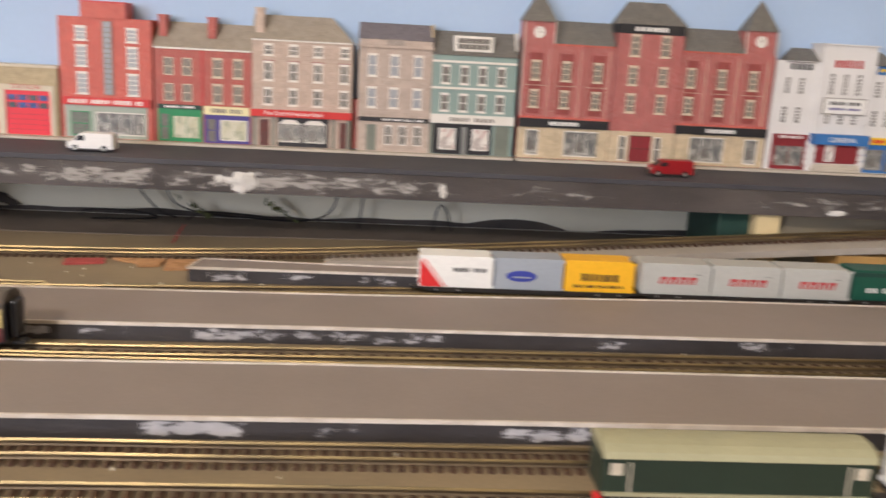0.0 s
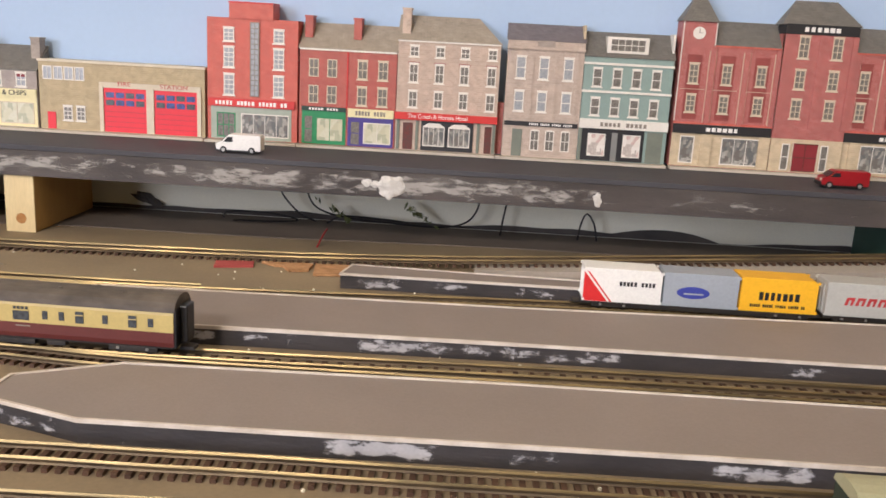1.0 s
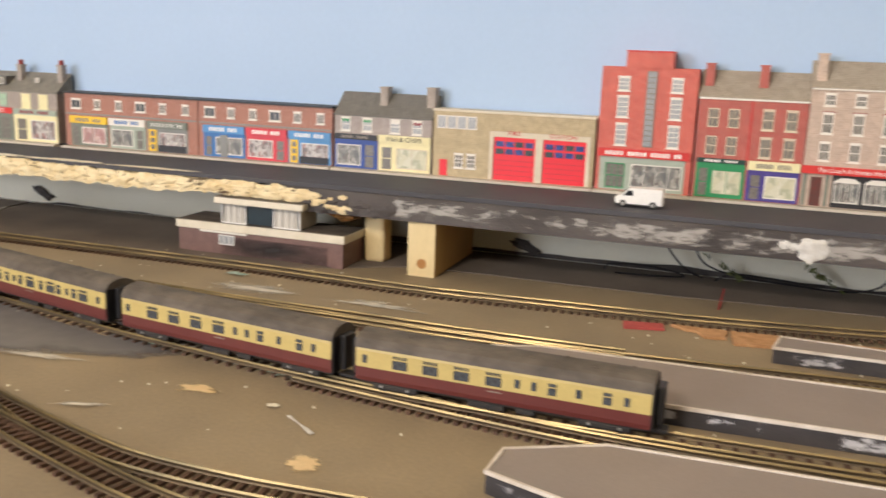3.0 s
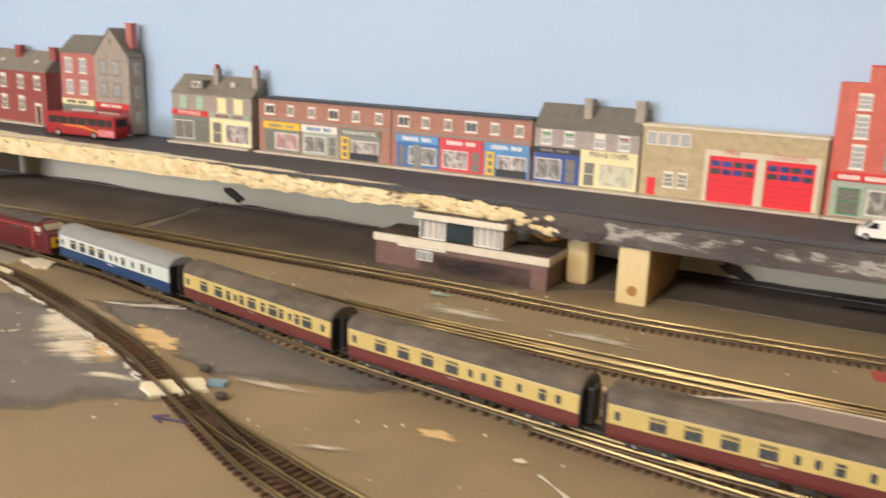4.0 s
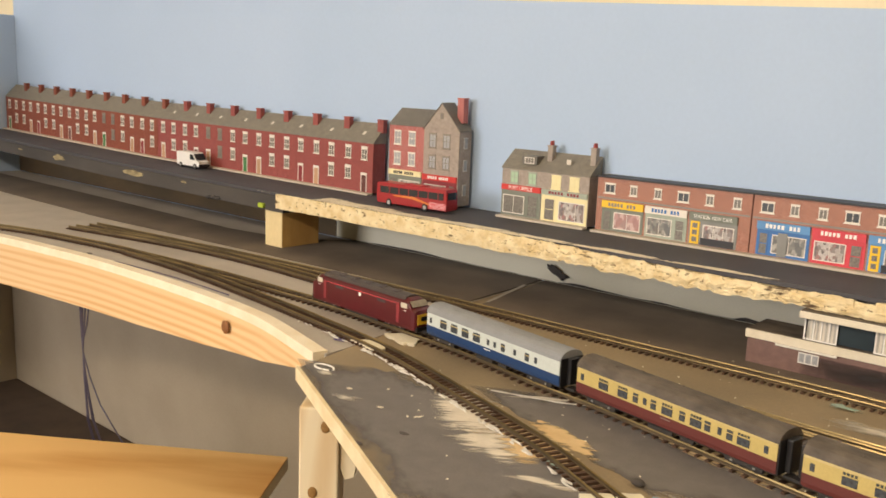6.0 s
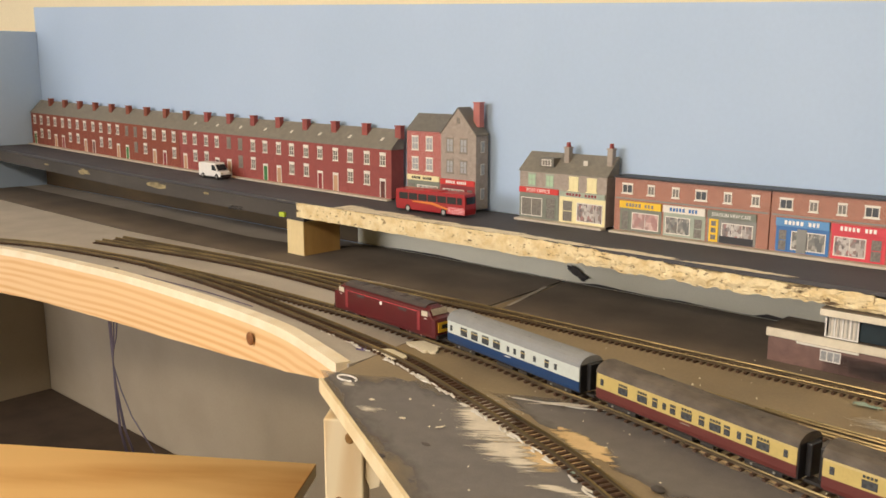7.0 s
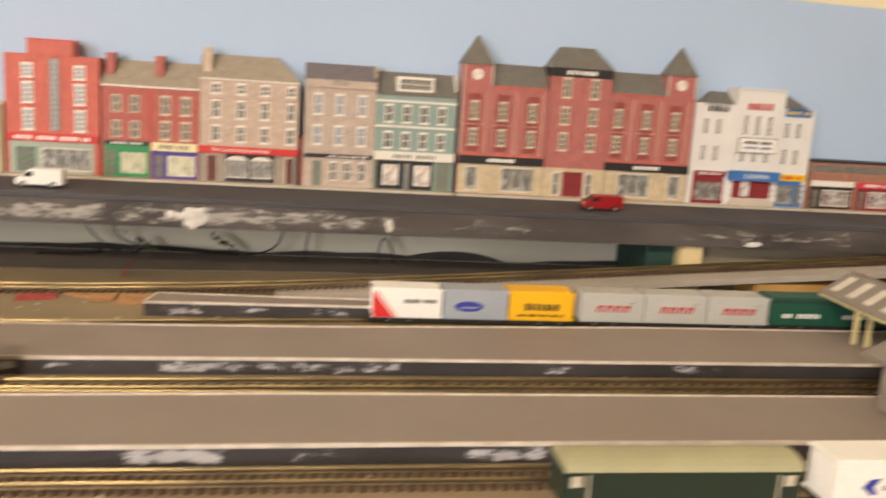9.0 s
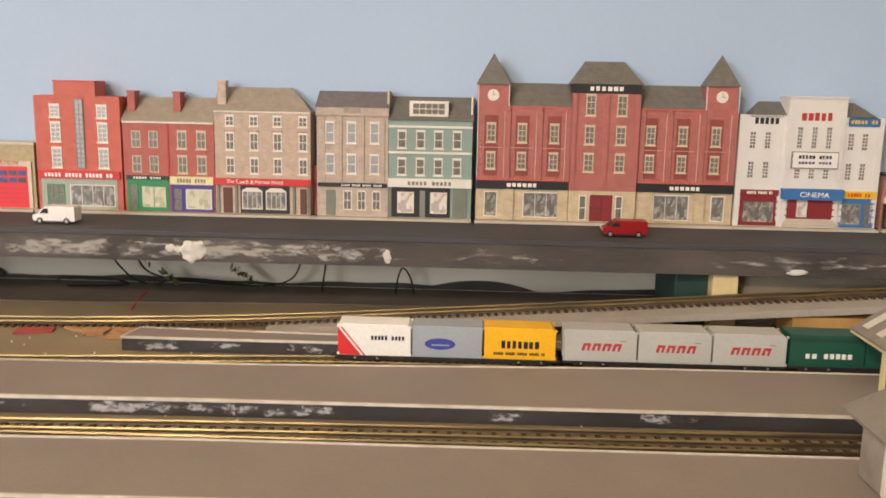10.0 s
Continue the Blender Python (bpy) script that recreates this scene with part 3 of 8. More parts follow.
# white frame made up around the added soft light
window = thing("added_window", (0, 0, 0), "unseen added window opening with a white frame", "window", kind="structure")
for dims in ((WIN_X0, WIN_X0 + 0.05, WIN_Z0, WIN_Z1), (WIN_X1 - 0.05, WIN_X1, WIN_Z0, WIN_Z1), (WIN_X0 + 0.05, WIN_X1 - 0.05, WIN_Z0, WIN_Z0 + 0.05), (WIN_X0 + 0.05, WIN_X1 - 0.05, WIN_Z1 - 0.05, WIN_Z1)):
    boxpart("window_frame", WHITE, window, (dims[0], dims[1], SOUTH - 0.09, SOUTH - 0.04, dims[2], dims[3]))

# the blue back board, its top edge not quite level, and the return at the far end
bm = bmesh.new()
plate(bm, [(-1.852, -0.06), (1.6, -0.06), (1.6, 0.222), (0.45, 0.226), (-0.45, 0.239), (-1.12, 0.270), (-1.852, 0.303)], 0.712, 0.724)
solid("backboard", bm, SKY, "plain pale blue painted back board behind the street", "backdrop", kind="structure")
bm = bmesh.new()
box(bm, -1.861, -1.8485, 0.1, 0.7115, -0.06, 0.262)
solid("backboard_return", bm, SKY, "pale blue painted end board in the corner", "backdrop", kind="structure")
bm = bmesh.new()
box(bm, -1.0315, 1.6, 0.708, 0.7115, 0.0, 0.052)
solid("riser_panel", bm, UNDERGREY, "pale grey panel behind the raised road", "panel", kind="structure")
# wavy black paint brushed along the foot of the panel
bm = bmesh.new()
top, low = [], []
for k in range(321):
    x = -1.6 + k * 0.01
    h = 0.004 + 0.0035 * noise.noise((x * 9, 0.3, 0)) + 0.002 * noise.noise((x * 31, 1.7, 0))
    if 0.08 < x < 0.16:
        h += 0.006 * math.sin((x - 0.08) / 0.08 * math.pi)
    if x < -0.55:
        h -= 0.003
    top.append(bm.verts.new((x, 0.7072, max(0.0012, h))))
    low.append(bm.verts.new((x, 0.7072, 0.0008)))
for k in range(320):
    bm.faces.new((low[k], low[k + 1], top[k + 1], top[k]))
solid("black_paint_band", bm, BLACKPAINT, "matt black paint brushed up the foot of the panel", "paint", kind="structure")

# the brown stained panel at the far end
bm = bmesh.new()
box(bm, -1.848, -1.032, 0.7078, 0.7115, 0.0, 0.052)
solid("riser_panel", bm, mat("brown_stained_panel", "#5f4c31", 0.8, second="#473b29", scale=14, amount=0.9, fine=300, stretch=(0.5, 1, 1)), "brown stained panel behind the raised road", "panel", kind="structure")

# lower part of the wall, seen in the operating well
bm = bmesh.new()
box(bm, -2.0, 2.3, 0.716, 0.7275, -0.95, -0.062)
solid("wall_panel_lower", bm, GREYWALL, "grey beige wall under the layout", "wall", kind="structure")
bm = bmesh.new()
box(bm, -1.940, -1.926, 0.05, 0.715, -0.95, -0.062)
solid("wall_panel_end", bm, GREYWALL, "grey beige end wall of the operating well", "wall", kind="structure")
bm = bmesh.new()
box(bm, -1.924, -0.95, 0.05, 0.715, -0.425, -0.400)
solid("lower_shelf", bm, DARKFLOOR, "dark lower shelf beneath the layout", "shelf", bevel=0.002)

# ---- the boards that carry the track ----
MAIN = [(-0.701, 0.3795), (-0.7105, 0.432), (-0.7125, 0.442), (-0.724, 0.532), (-0.735, 0.590), (-0.742, 0.7065), (1.6, 0.7065), (1.6, 0.06), (-0.12, 0.06), (-0.483, 0.2698)]
bm = bmesh.new()
prism(bm, MAIN, -0.009, 0.0)
solid("main_board", bm, GROUND, "brown and grey painted main board of the layout", "board", kind="structure")
EDGE = [(-0.722, 0.412), (-0.745, 0.418), (-0.80, 0.433), (-0.845, 0.4395), (-0.89, 0.443), (-0.944, 0.445), (-1.0, 0.4455), (-1.047, 0.445), (-1.10, 0.4425), (-1.156, 0.437), (-1.21, 0.4315), (-1.266, 0.423), (-1.34, 0.405), (-1.42, 0.375), (-1.5, 0.325), (-1.56, 0.26), (-1.6, 0.18)]
bm = bmesh.new()
prism(bm, [(-0.7140, 0.4425), (-0.7120, 0.4310), (-0.7105, 0.4095), *EDGE[1:], (-1.8482, 0.18), (-1.8482, 0.7065), (-0.7435, 0.7065), (-0.7365, 0.590), (-0.7255, 0.532)], -0.009, -0.0004)
solid("end_board", bm, PALEBOARD, "bare pale grey curved end board of the layout", "board", kind="structure")
# sawn pale rim on the curve and the bent pine fascia under it
curve = spline([(-0.7135, 0.4085), *EDGE[1:]], 0.008)


def fascia_low(x):
    """The fascia's lower edge: a plank that tapers to nothing at the board's corner."""
    return float(np.interp(-x, (0.7135, 0.722, 0.80, 0.89, 1.0, 1.10, 1.30), (-0.0105, -0.0138, -0.0310, -0.0405, -0.0472, -0.0497, -0.0500)))


def ribbon(bm, line, inset, z0, z1, thick):
    """An upright strip that follows a line in plan."""
    rows = []
    low = z0 if callable(z0) else lambda x: z0
    for k, p in enumerate(line):
        d = (line[min(k + 1, len(line) - 1)] - line[max(k - 1, 0)]).normalized()
        out = Vector((d.y, -d.x, 0)) * (-1 if d.x > 0 else 1)
        if out.y > 0:
            out = -out
        a, b = p + out * inset, p + out * (inset + thick)
        rows.append([bm.verts.new((q.x, q.y, z)) for q, z in ((a, low(p.x)), (b, low(p.x)), (b, z1), (a, z1))])
    for a, b in zip(rows, rows[1:]):
        for s in range(4):
            bm.faces.new((a[s], a[(s + 1) % 4], b[(s + 1) % 4], b[s]))
    bm.faces.new(rows[0])
    bm.faces.new(rows[-1][::-1])


fascia = thing("curved_fascia", (0, 0, 0), "bent pine fascia with a knot under the curved board", "fascia")
bm = bmesh.new()
ribbon(bm, curve, -0.004, -0.0062, 0.0012, 0.0105)
part("rim", bm, mat("white_painted_rim", "#f4ead4", 0.7, second="#e3d2b0", scale=40, amount=0.7), fascia, "white painted rim of the board")
bm = bmesh.new()
ribbon(bm, curve, 0.001, fascia_low, -0.0062, 0.006)
part("pine_strip", bm, PINE, fascia, "orange grained pine strip")
bm = bmesh.new()
bmesh.ops.create_uvsphere(bm, u_segments=14, v_segments=8, radius=1.0, matrix=Matrix.LocRotScale((-0.853, 0.4305, -0.0165), None, (0.0048, 0.0012, 0.0055)))
part("knot", bm, mat("wood_knot", "#7a4a22", 0.6, second="#9d6a34", scale=300), fascia, "dark round knot")

# post and splintered brace at the corner of the well, and the edge batten
brace = thing("corner_post", (-0.6640, 0.3625, 0), "pale pine post with a splintered brace under the board corner", "post", rz=37)
boxpart("post", PINE_V, brace, (-0.0115, 0.0125, 0.0, 0.0200, -0.95, -0.0125), "planed pine post with knots", 0.0012)
bm = bmesh.new()
plate(bm, [(0.0128, -0.050), (0.0160, -0.058), (0.0215, -0.056), (0.0225, -0.048), (0.0200, -0.040), (0.0190, -0.028), (0.0128, -0.0150)], 0.003, 0.013)
part("splintered_brace", bm, PINE_V, brace)
for kx, kz in ((0.0045, -0.024), (-0.003, -0.066)):
    bm = bmesh.new()
    bmesh.ops.create_uvsphere(bm, u_segments=10, v_segments=6, radius=1.0, matrix=Matrix.LocRotScale((kx, -0.0002, kz), None, (0.003, 0.0007, 0.0038)))
    part("knot", bm, mat("post_knot", "#8a6434", 0.6, second="#b08a50", scale=300), brace)
bm = bmesh.new()
ribbon(bm, [Vector((-0.7015, 0.3795, 0)), Vector((-0.60, 0.3286, 0)), Vector((-0.483, 0.2696, 0)), Vector((-0.13, 0.0655, 0))], 0.0004, -0.0085, 0.0007, 0.0022)
solid("edge_batten", bm, CUT, "thin pale batten along the cut edge of the board", "batten")

# plywood sheet lying low in the well
sheet = thing("plywood_sheet", (-0.862, 0.501, -0.15), "orange plywood sheet lying low in the operating well", "sheet", rz=34.5)
boxpart("top_veneer", PLY, sheet, (-0.75, 0.0, -0.34, 0.0, -0.002, 0.0), "grained top veneer")
boxpart("core", CUT, sheet, (-0.75, 0.0, -0.34, 0.0, -0.012, -0.0021))
# purple wires hanging from the fascia
for k, (ax, bx, bz) in enumerate(((-1.142, -1.118, -0.20), (-1.132, -1.126, -0.21), (-1.122, -1.112, -0.205), (-1.110, -1.070, -0.19), (-1.137, -1.130, -0.21))):
    bm = bmesh.new()
    tube(bm, spline([(ax, 0.455, -0.012), (0.4 * ax - 0.6 * 1.126, 0.452, -0.075), (-1.126, 0.450, -0.105), (0.5 * bx - 0.5 * 1.126, 0.452, -0.155), (bx, 0.46, bz), (bx + 0.004, 0.50, -0.30), (bx, 0.52, -0.374)], 0.02), 0.0008, 5)
    solid("hanging_wire", bm, PURPLEWIRE, "thin purple wire hanging in the well", "wire", "wires in the well")

# ---- the raised road ----
RZ = 0.0575
road = thing("raised_road", (0, 0, 0), "raised model road with dark painted top", "road", kind="structure")


def road_z(x):
    return RZ + max(0.0, -0.95 - x) * 0.0105 + max(0.0, -1.374 - x) * 0.0110


def strip(bm, xs, y0, y1, top, thick):
    rows = []
    for x in xs:
        z = top(x)
        rows.append([bm.verts.new(c) for c in ((x, y0, z - thick), (x, y1, z - thick), (x, y1, z), (x, y0, z))])
    for a, b in zip(rows, rows[1:]):
        for s in range(4):
            bm.faces.new((a[s], a[(s + 1) % 4], b[(s + 1) % 4], b[s]))
    bm.faces.new(rows[0])
    bm.faces.new(rows[-1][::-1])


XS = [-1.848 + 0.03 * k for k in range(116)]
bm = bmesh.new()
strip(bm, XS, 0.614, 0.7075, road_z, 0.003)
part("road_surface", bm, ROADMAT, road, "dark grey painted road surface")
bm = bmesh.new()
strip(bm, [x for x in XS if x > -0.46], 0.6115, 0.707, lambda x: RZ - 0.0031, 0.0165)
part("road_deck", bm, FASCIA, road, "dark painted deck with scraped edge")
bm = bmesh.new()
strip(bm, [x for x in XS if -1.02 < x < -0.43], 0.618, 0.707, lambda x: RZ - 0.0031, 0.0085)
part("thin_deck", bm, BLACKPAINT, road)
bm = bmesh.new()
strip(bm, [x for x in XS if x < -1.0], 0.6115, 0.640, lambda x: road_z(x) - 0.0031, 0.0165)
part("timber_deck", bm, FASCIA_BROWN, road, "brown stained timber edge")


bm = bmesh.new()
overlay(bm, -0.36, 0.60, 0.0386, RZ - 0.0032, 0.6112, lambda x: (0.52 - 0.36 * max(0.0, min(1.0, (x - 0.0) / 0.12))) + 0.38 * noise.noise((x * 17, 0.7, 0.2)) - 0.5 * max(0.0, abs(x + 0.35) < 0.012))
part("scraped_edge", bm, SCRAPE, road, "white scraped filler on the road edge")


def dab(name, x, y, z, sx, sy, sz, material, seed, label=""):
    """A torn or daubed lump, uneven all round."""
    bm = bmesh.new()
    bmesh.ops.create_icosphere(bm, subdivisions=3, radius=1.0)
    off = Vector((seed * 3.1, seed * 1.7, 0))
    for v in bm.verts:
        v.co *= 1.0 + 0.55 * noise.noise(v.co * 1.3 + off) + 0.22 * noise.noise(v.co * 3.7 + off)
    bmesh.ops.transform(bm, verts=bm.verts, matrix=Matrix.LocRotScale((x, y, z), None, (sx, sy, sz)))
    return part(name, bm, material, road, label)


dab("filler_blob", -0.076, 0.6108, 0.0455, 0.0085, 0.0022, 0.0072, FILLER, 4, "white lump of filler")
for k, (fx, fz, fs) in enumerate(((0.0545, 0.0445, 0.0042), (0.323, 0.0410, 0.0040), (-0.092, 0.0470, 0.0034), (-0.086, 0.0462, 0.0030))):
    dab("filler_dab", fx, 0.6112, fz, fs * (0.62, 1.5, 0.9, 0.9)[k], 0.0006, fs * (1.0, 0.42, 0.7, 0.7)[k], FILLER, (23, 31, 13, 14)[k])


def rough_edge(name, x0, x1, top, low, y_out, material, seed, lump):
    """Torn plaster along the road edge: smooth where the board shows, lumpy where it was torn; lump(x) gives its height."""
    bm = bmesh.new()
    n = int((x1 - x0) / 0.0009)
    rows = []
    for k in range(n + 1):
        x = x0 + (x1 - x0) * k / n
        g = lump(x)
        wave = noise.noise((x * 60 + seed, 0.4, 0.0)) + 0.7 * noise.noise((x * 170 + seed, 2.4, 0.0))
        row = []
        for j in range(19):
            a = j / 18
            near = noise.voronoi((x * 62 + 0.5 * noise.noise((x * 300, a * 6, 0)), a * 1.5, seed))[0]
            crack = min(1.0, 3.2 * (near[1] - near[0]))
            q = 1.2 * crack - 0.6 + 0.4 * noise.noise((x * 230 + seed, a * 6, 1.3)) + 0.45 * noise.noise((x * 620, a * 16, seed))
            back = 0.004 + 1.8 * g * (0.8 + noise.noise((x * 75 + seed, 0.5, 4.1)))
            if a < 0.4:
                s = a / 0.4
                y, z = y_out + back * (1 - s), top(x) + 0.0004 + g * (0.2 + 0.62 * q) * (0.1 + s) + 0.45 * g * wave * s
            else:
                s = (a - 0.4) / 0.6
                ragged = g * (1.3 * noise.noise((x * 48, 7.7, seed)) + 0.9 * noise.noise((x * 190, 2.2, seed)))
                y, z = y_out - 0.62 * g * (q + 0.4) * math.sin(math.pi * min(1.0, s * 1.1)), top(x) + 0.45 * g * wave * (1 - s) - (top(x) - low(x) + ragged) * s
            row.append(bm.verts.new((x, y, z)))
        row.append(bm.verts.new((x, y_out + 0.007, low(x) + 0.002)))
        row.append(bm.verts.new((x, y_out + 0.026, top(x) - 0.003)))
        rows.append(row)
    for a, b in zip(rows, rows[1:]):
        for s in range(len(a)):
            bm.faces.new((a[s], b[s], b[(s + 1) % len(a)], a[(s + 1) % len(a)]))
    return part(name, bm, material, road, "torn cream plaster edge")


def ramp_to(x, a, b):
    return max(0.0, min(1.0, (x - a) / (b - a)))


rough_edge("plaster_edge", -1.018, -0.445, lambda x: RZ - 0.0006 - 0.0035 * ramp_to(x, -0.72, -0.60), lambda x: 0.0428 + 0.002 * ramp_to(x, -0.55, -0.45), 0.6098, PLASTER, 3.0, lambda x: 0.0007 + 0.0016 * ramp_to(x, -0.80, -0.66))
# single torn lumps where the plaster runs out
rnd = random.Random(15)
for k in range(14):
    dab("plaster_lump", -0.466 + 0.0044 * k + rnd.uniform(-0.002, 0.002), 0.6108, 0.0515 - rnd.uniform(0.0, 0.005), rnd.uniform(0.006, 0.011), 0.0018, rnd.uniform(0.0022, 0.0042), PLASTER, 30 + k)
for px, pz, ps in ((-0.397, 0.0495, 0.0036), (-0.386, 0.0478, 0.0026), (-0.376, 0.0500, 0.0030)):
    dab("plaster_lump", px, 0.6110, pz, ps, 0.0010, ps * 0.55, PLASTER, int(px * -1000))
for k in range(12):
    dab("plaster_lump", -0.428 + 0.0046 * k + rnd.uniform(-0.002, 0.002), 0.6106, 0.0510 - 0.0003 * k - rnd.uniform(0.0, 0.008), rnd.uniform(0.0020, 0.0060), 0.0016, rnd.uniform(0.0014, 0.0030), PLASTER, 130 + k)
dab("glue_lump", -0.384, 0.630, 0.0352, 0.0125, 0.0090, 0.0045, GLUEBROWN, 7, "brown smear of old glue under the road")
# dark crumbled edge beside the sawn block
for k in range(9):
    dab("dark_lump", -0.400 + 0.0075 * k + rnd.uniform(-0.003, 0.003), 0.6112, rnd.uniform(0.0395, 0.047), rnd.uniform(0.004, 0.009), 0.0016, rnd.uniform(0.0018, 0.0036), FASCIA, 90 + k)
# plaster smeared over the road top along the torn edge
for k, (px, pw, py, ph) in enumerate(((-1.03, 0.08, 0.622, 0.030), (-0.97, 0.12, 0.624, 0.030), (-0.90, 0.12, 0.622, 0.024), (-0.83, 0.12, 0.619, 0.020), (-0.76, 0.12, 0.618, 0.018), (-0.70, 0.09, 0.617, 0.013), (-0.62, 0.08, 0.617, 0.012), (-0.54, 0.08, 0.616, 0.010))):
    rnd = random.Random(60 + k)
    bm = bmesh.new()
    pts = []
    for i in range(28):
        a = 2 * math.pi * i / 28
        r = 0.9 + 0.35 * rnd.random()
        pts.append((px + 0.5 * pw * r * math.cos(a), max(0.6125, py + 0.5 * ph * r * math.sin(a))))
    faded(bm, pts, lambda a, b: (a, b, RZ + 0.00012 + 0.00004 * k))
    part("plaster_smear", bm, PLASTER_SMEAR, road)
for k, (px, pz, pw) in enumerate(((-1.302, 0.0525, 0.042), (-1.500, 0.0550, 0.030), (-1.62, 0.0575, 0.014), (-1.19, 0.0525, 0.012))):
    dab("plaster_dab", px, 0.6112, pz, 0.5 * pw, 0.0006, 0.0034 if k < 2 else 0.0013, OLDFILLER, 70 + k)
bm = bmesh.new()
for k in range(6):
    bmesh.ops.create_icosphere(bm, subdivisions=1, radius=1.0, matrix=Matrix.LocRotScale((-1.131 + 0.004 * k - 0.01, 0.611, 0.0405 + 0.0015 * (k % 2)), None, (0.004, 0.002, 0.002)))
part("hanging_scrap", bm, BLACKPAINT, road)


def support(name, x0, x1, y0, y1, h, front, side, label):
    ob = thing(name, ((x0 + x1) / 2, y0, 0), label, "block", "blocks under the road")
    w = (x1 - x0) / 2
    boxpart("block", side, ob, (-w, w, 0.0006, y1 - y0, 0.0, h), "", 0.0006)
    boxpart("front_face", front, ob, (-w + 0.0003, w - 0.0003, -0.0002, 0.0008, 0.0, h - 0.0003))
    return ob


b1 = support("support_block", -0.329, -0.309, 0.6145, 0.700, 0.0378, BLOCK, BLOCK_TAN, "pale sawn wood block holding up the road")
bm = bmesh.new()
disc_y(bm, 0.0005, -0.0004, 0.0002, 0.009, 0.0035)
part("knot", bm, mat("block_knot", "#a06a34", 0.7, second="#c99a5a", scale=300), b1)
support("support_block", -1.041, -1.013, 0.6145, 0.665, 0.0400, BLOCK, BLOCK_TAN, "cream faced wood block holding up the road")
bm = bmesh.new()
box(bm, -0.3725, -0.3565, 0.6375, 0.6535, 0.0, 0.0374)
solid("support_block", bm, BLOCK, "pale round edged wood block behind the signal box", "block", "blocks under the road", bevel=0.003)
support("support_block", 0.2705, 0.2875, 0.6165, 0.69, 0.0378, BLOCK, BLOCK, "pale wood block beside a green box")
bm = bmesh.new()
box(bm, 0.2480, 0.2700, 0.6255, 0.69, 0.0, 0.036)
solid("green_box", bm, DARKGREEN, "dark green box under the road", "box", bevel=0.001)

# panel added in front of the riser, which would stay too dark here
bm = bmesh.new()
box(bm, 0.2885, 1.0, 0.634, 0.640, 0.0, 0.0378)
solid("closing_panel", bm, OLIVE, "added olive grey panel set forward under the road", "panel", kind="structure")

# ---- track ----
sleeper_bm = bmesh.new()
box(sleeper_bm, -0.0010, 0.0010, -0.0078, 0.0078, 0.0, 0.0015)
SLEEPER_MESH = finish(sleeper_bm, SLEEPER)
SLEEPER_MESH.name = "sleeper"


def track(label, pts, cut=None, pitch=0.0050):
    """Two rails and their sleepers along a curve; the rails stand 9 mm apart."""
    ob = thing("track", (0, 0, 0), label, "track", "model railway tracks")
    line = spline(pts, 0.006)
    for side in (-1, 1):
        bm = bmesh.new()
        rows = []
        for k, p in enumerate(line):
            d = (line[min(k + 1, len(line) - 1)] - line[max(k - 1, 0)]).normalized()
            u = Vector((-d.y, d.x, 0)).normalized() * side
            c = p + u * 0.0050
            rows.append([bm.verts.new(c + u * w + Vector((0, 0, h))) for w, h in ((-0.0007, 0.0017), (0.0007, 0.0017), (0.00025, 0.0023), (0.0005, 0.0034), (0.0003, 0.00385), (0.00012, 0.0042), (-0.00012, 0.0042), (-0.0003, 0.00385), (-0.0005, 0.0034), (-0.00025, 0.0023))])
        for a, b in zip(rows, rows[1:]):
            for s in range(10):
                bm.faces.new((a[s], a[(s + 1) % 10], b[(s + 1) % 10], b[s])).material_index = 0 if s in (3, 4, 5, 6, 7) else 1
        part("rail", bm, RAIL, ob).data.materials.append(RAILSIDE)
    gone, count = 0.0, 0
    for a, b in zip(line, line[1:]):
        seg = (b - a).length
        while gone < seg and count < 345:
            p = a + (b - a) * (gone / seg)
            d = (b - a).normalized()
            so = bpy.data.objects.new("sleeper", SLEEPER_MESH)
            scene.collection.objects.link(so)
            so.parent = ob
            so.location = p
            so.rotation_euler = (0, -math.asin(max(-1, min(1, d.z))), math.atan2(d.y, d.x))
            gone += pitch
            count += 1
        gone -= seg
    return ob


TRACK_A = [(-1.25, 0.530), (-1.0, 0.556), (-0.84, 0.568), (-0.72, 0.5735), (-0.60, 0.575), (-0.48, 0.577), (-0.42, 0.577), (-0.36, 0.5745), (-0.30, 0.573), (-0.24, 0.5765), (-0.172, 0.581), (-0.12, 0.585, 0.0003), (-0.02, 0.592, 0.0030), (0.10, 0.597, 0.0100), (0.20, 0.599, 0.0168), (0.30, 0.600, 0.0240), (0.50, 0.602, 0.0380)]
TRACK_B = [(-1.25, 0.505), (-1.08, 0.536), (-0.953, 0.545), (-0.79, 0.537), (-0.625, 0.521), (-0.528, 0.511), (-0.45, 0.502), (-0.36, 0.498), (-0.26, 0.4945), (-0.15, 0.499), (-0.05, 0.508), (0.05, 0.516), (0.20, 0.518), (0.55, 0.522)]
TRACK_B2 = [(-0.47, 0.5065), (-0.40, 0.5035), (-0.33, 0.5030), (-0.26, 0.5020), (-0.20, 0.5025), (-0.165, 0.504)]
TRACK_C = [(-1.55, 0.28), (-1.42, 0.385), (-1.28, 0.447), (-1.15, 0.474), (-1.05, 0.483), (-0.95, 0.489), (-0.86, 0.490), (-0.775, 0.4895), (-0.70, 0.482), (-0.637, 0.475), (-0.578, 0.462), (-0.53, 0.455), (-0.487, 0.446), (-0.417, 0.431), (-0.36, 0.422), (-0.30, 0.414), (-0.22, 0.408), (-0.12, 0.408), (0.0, 0.4125), (0.12, 0.4155), (0.35, 0.420), (0.55, 0.424)]
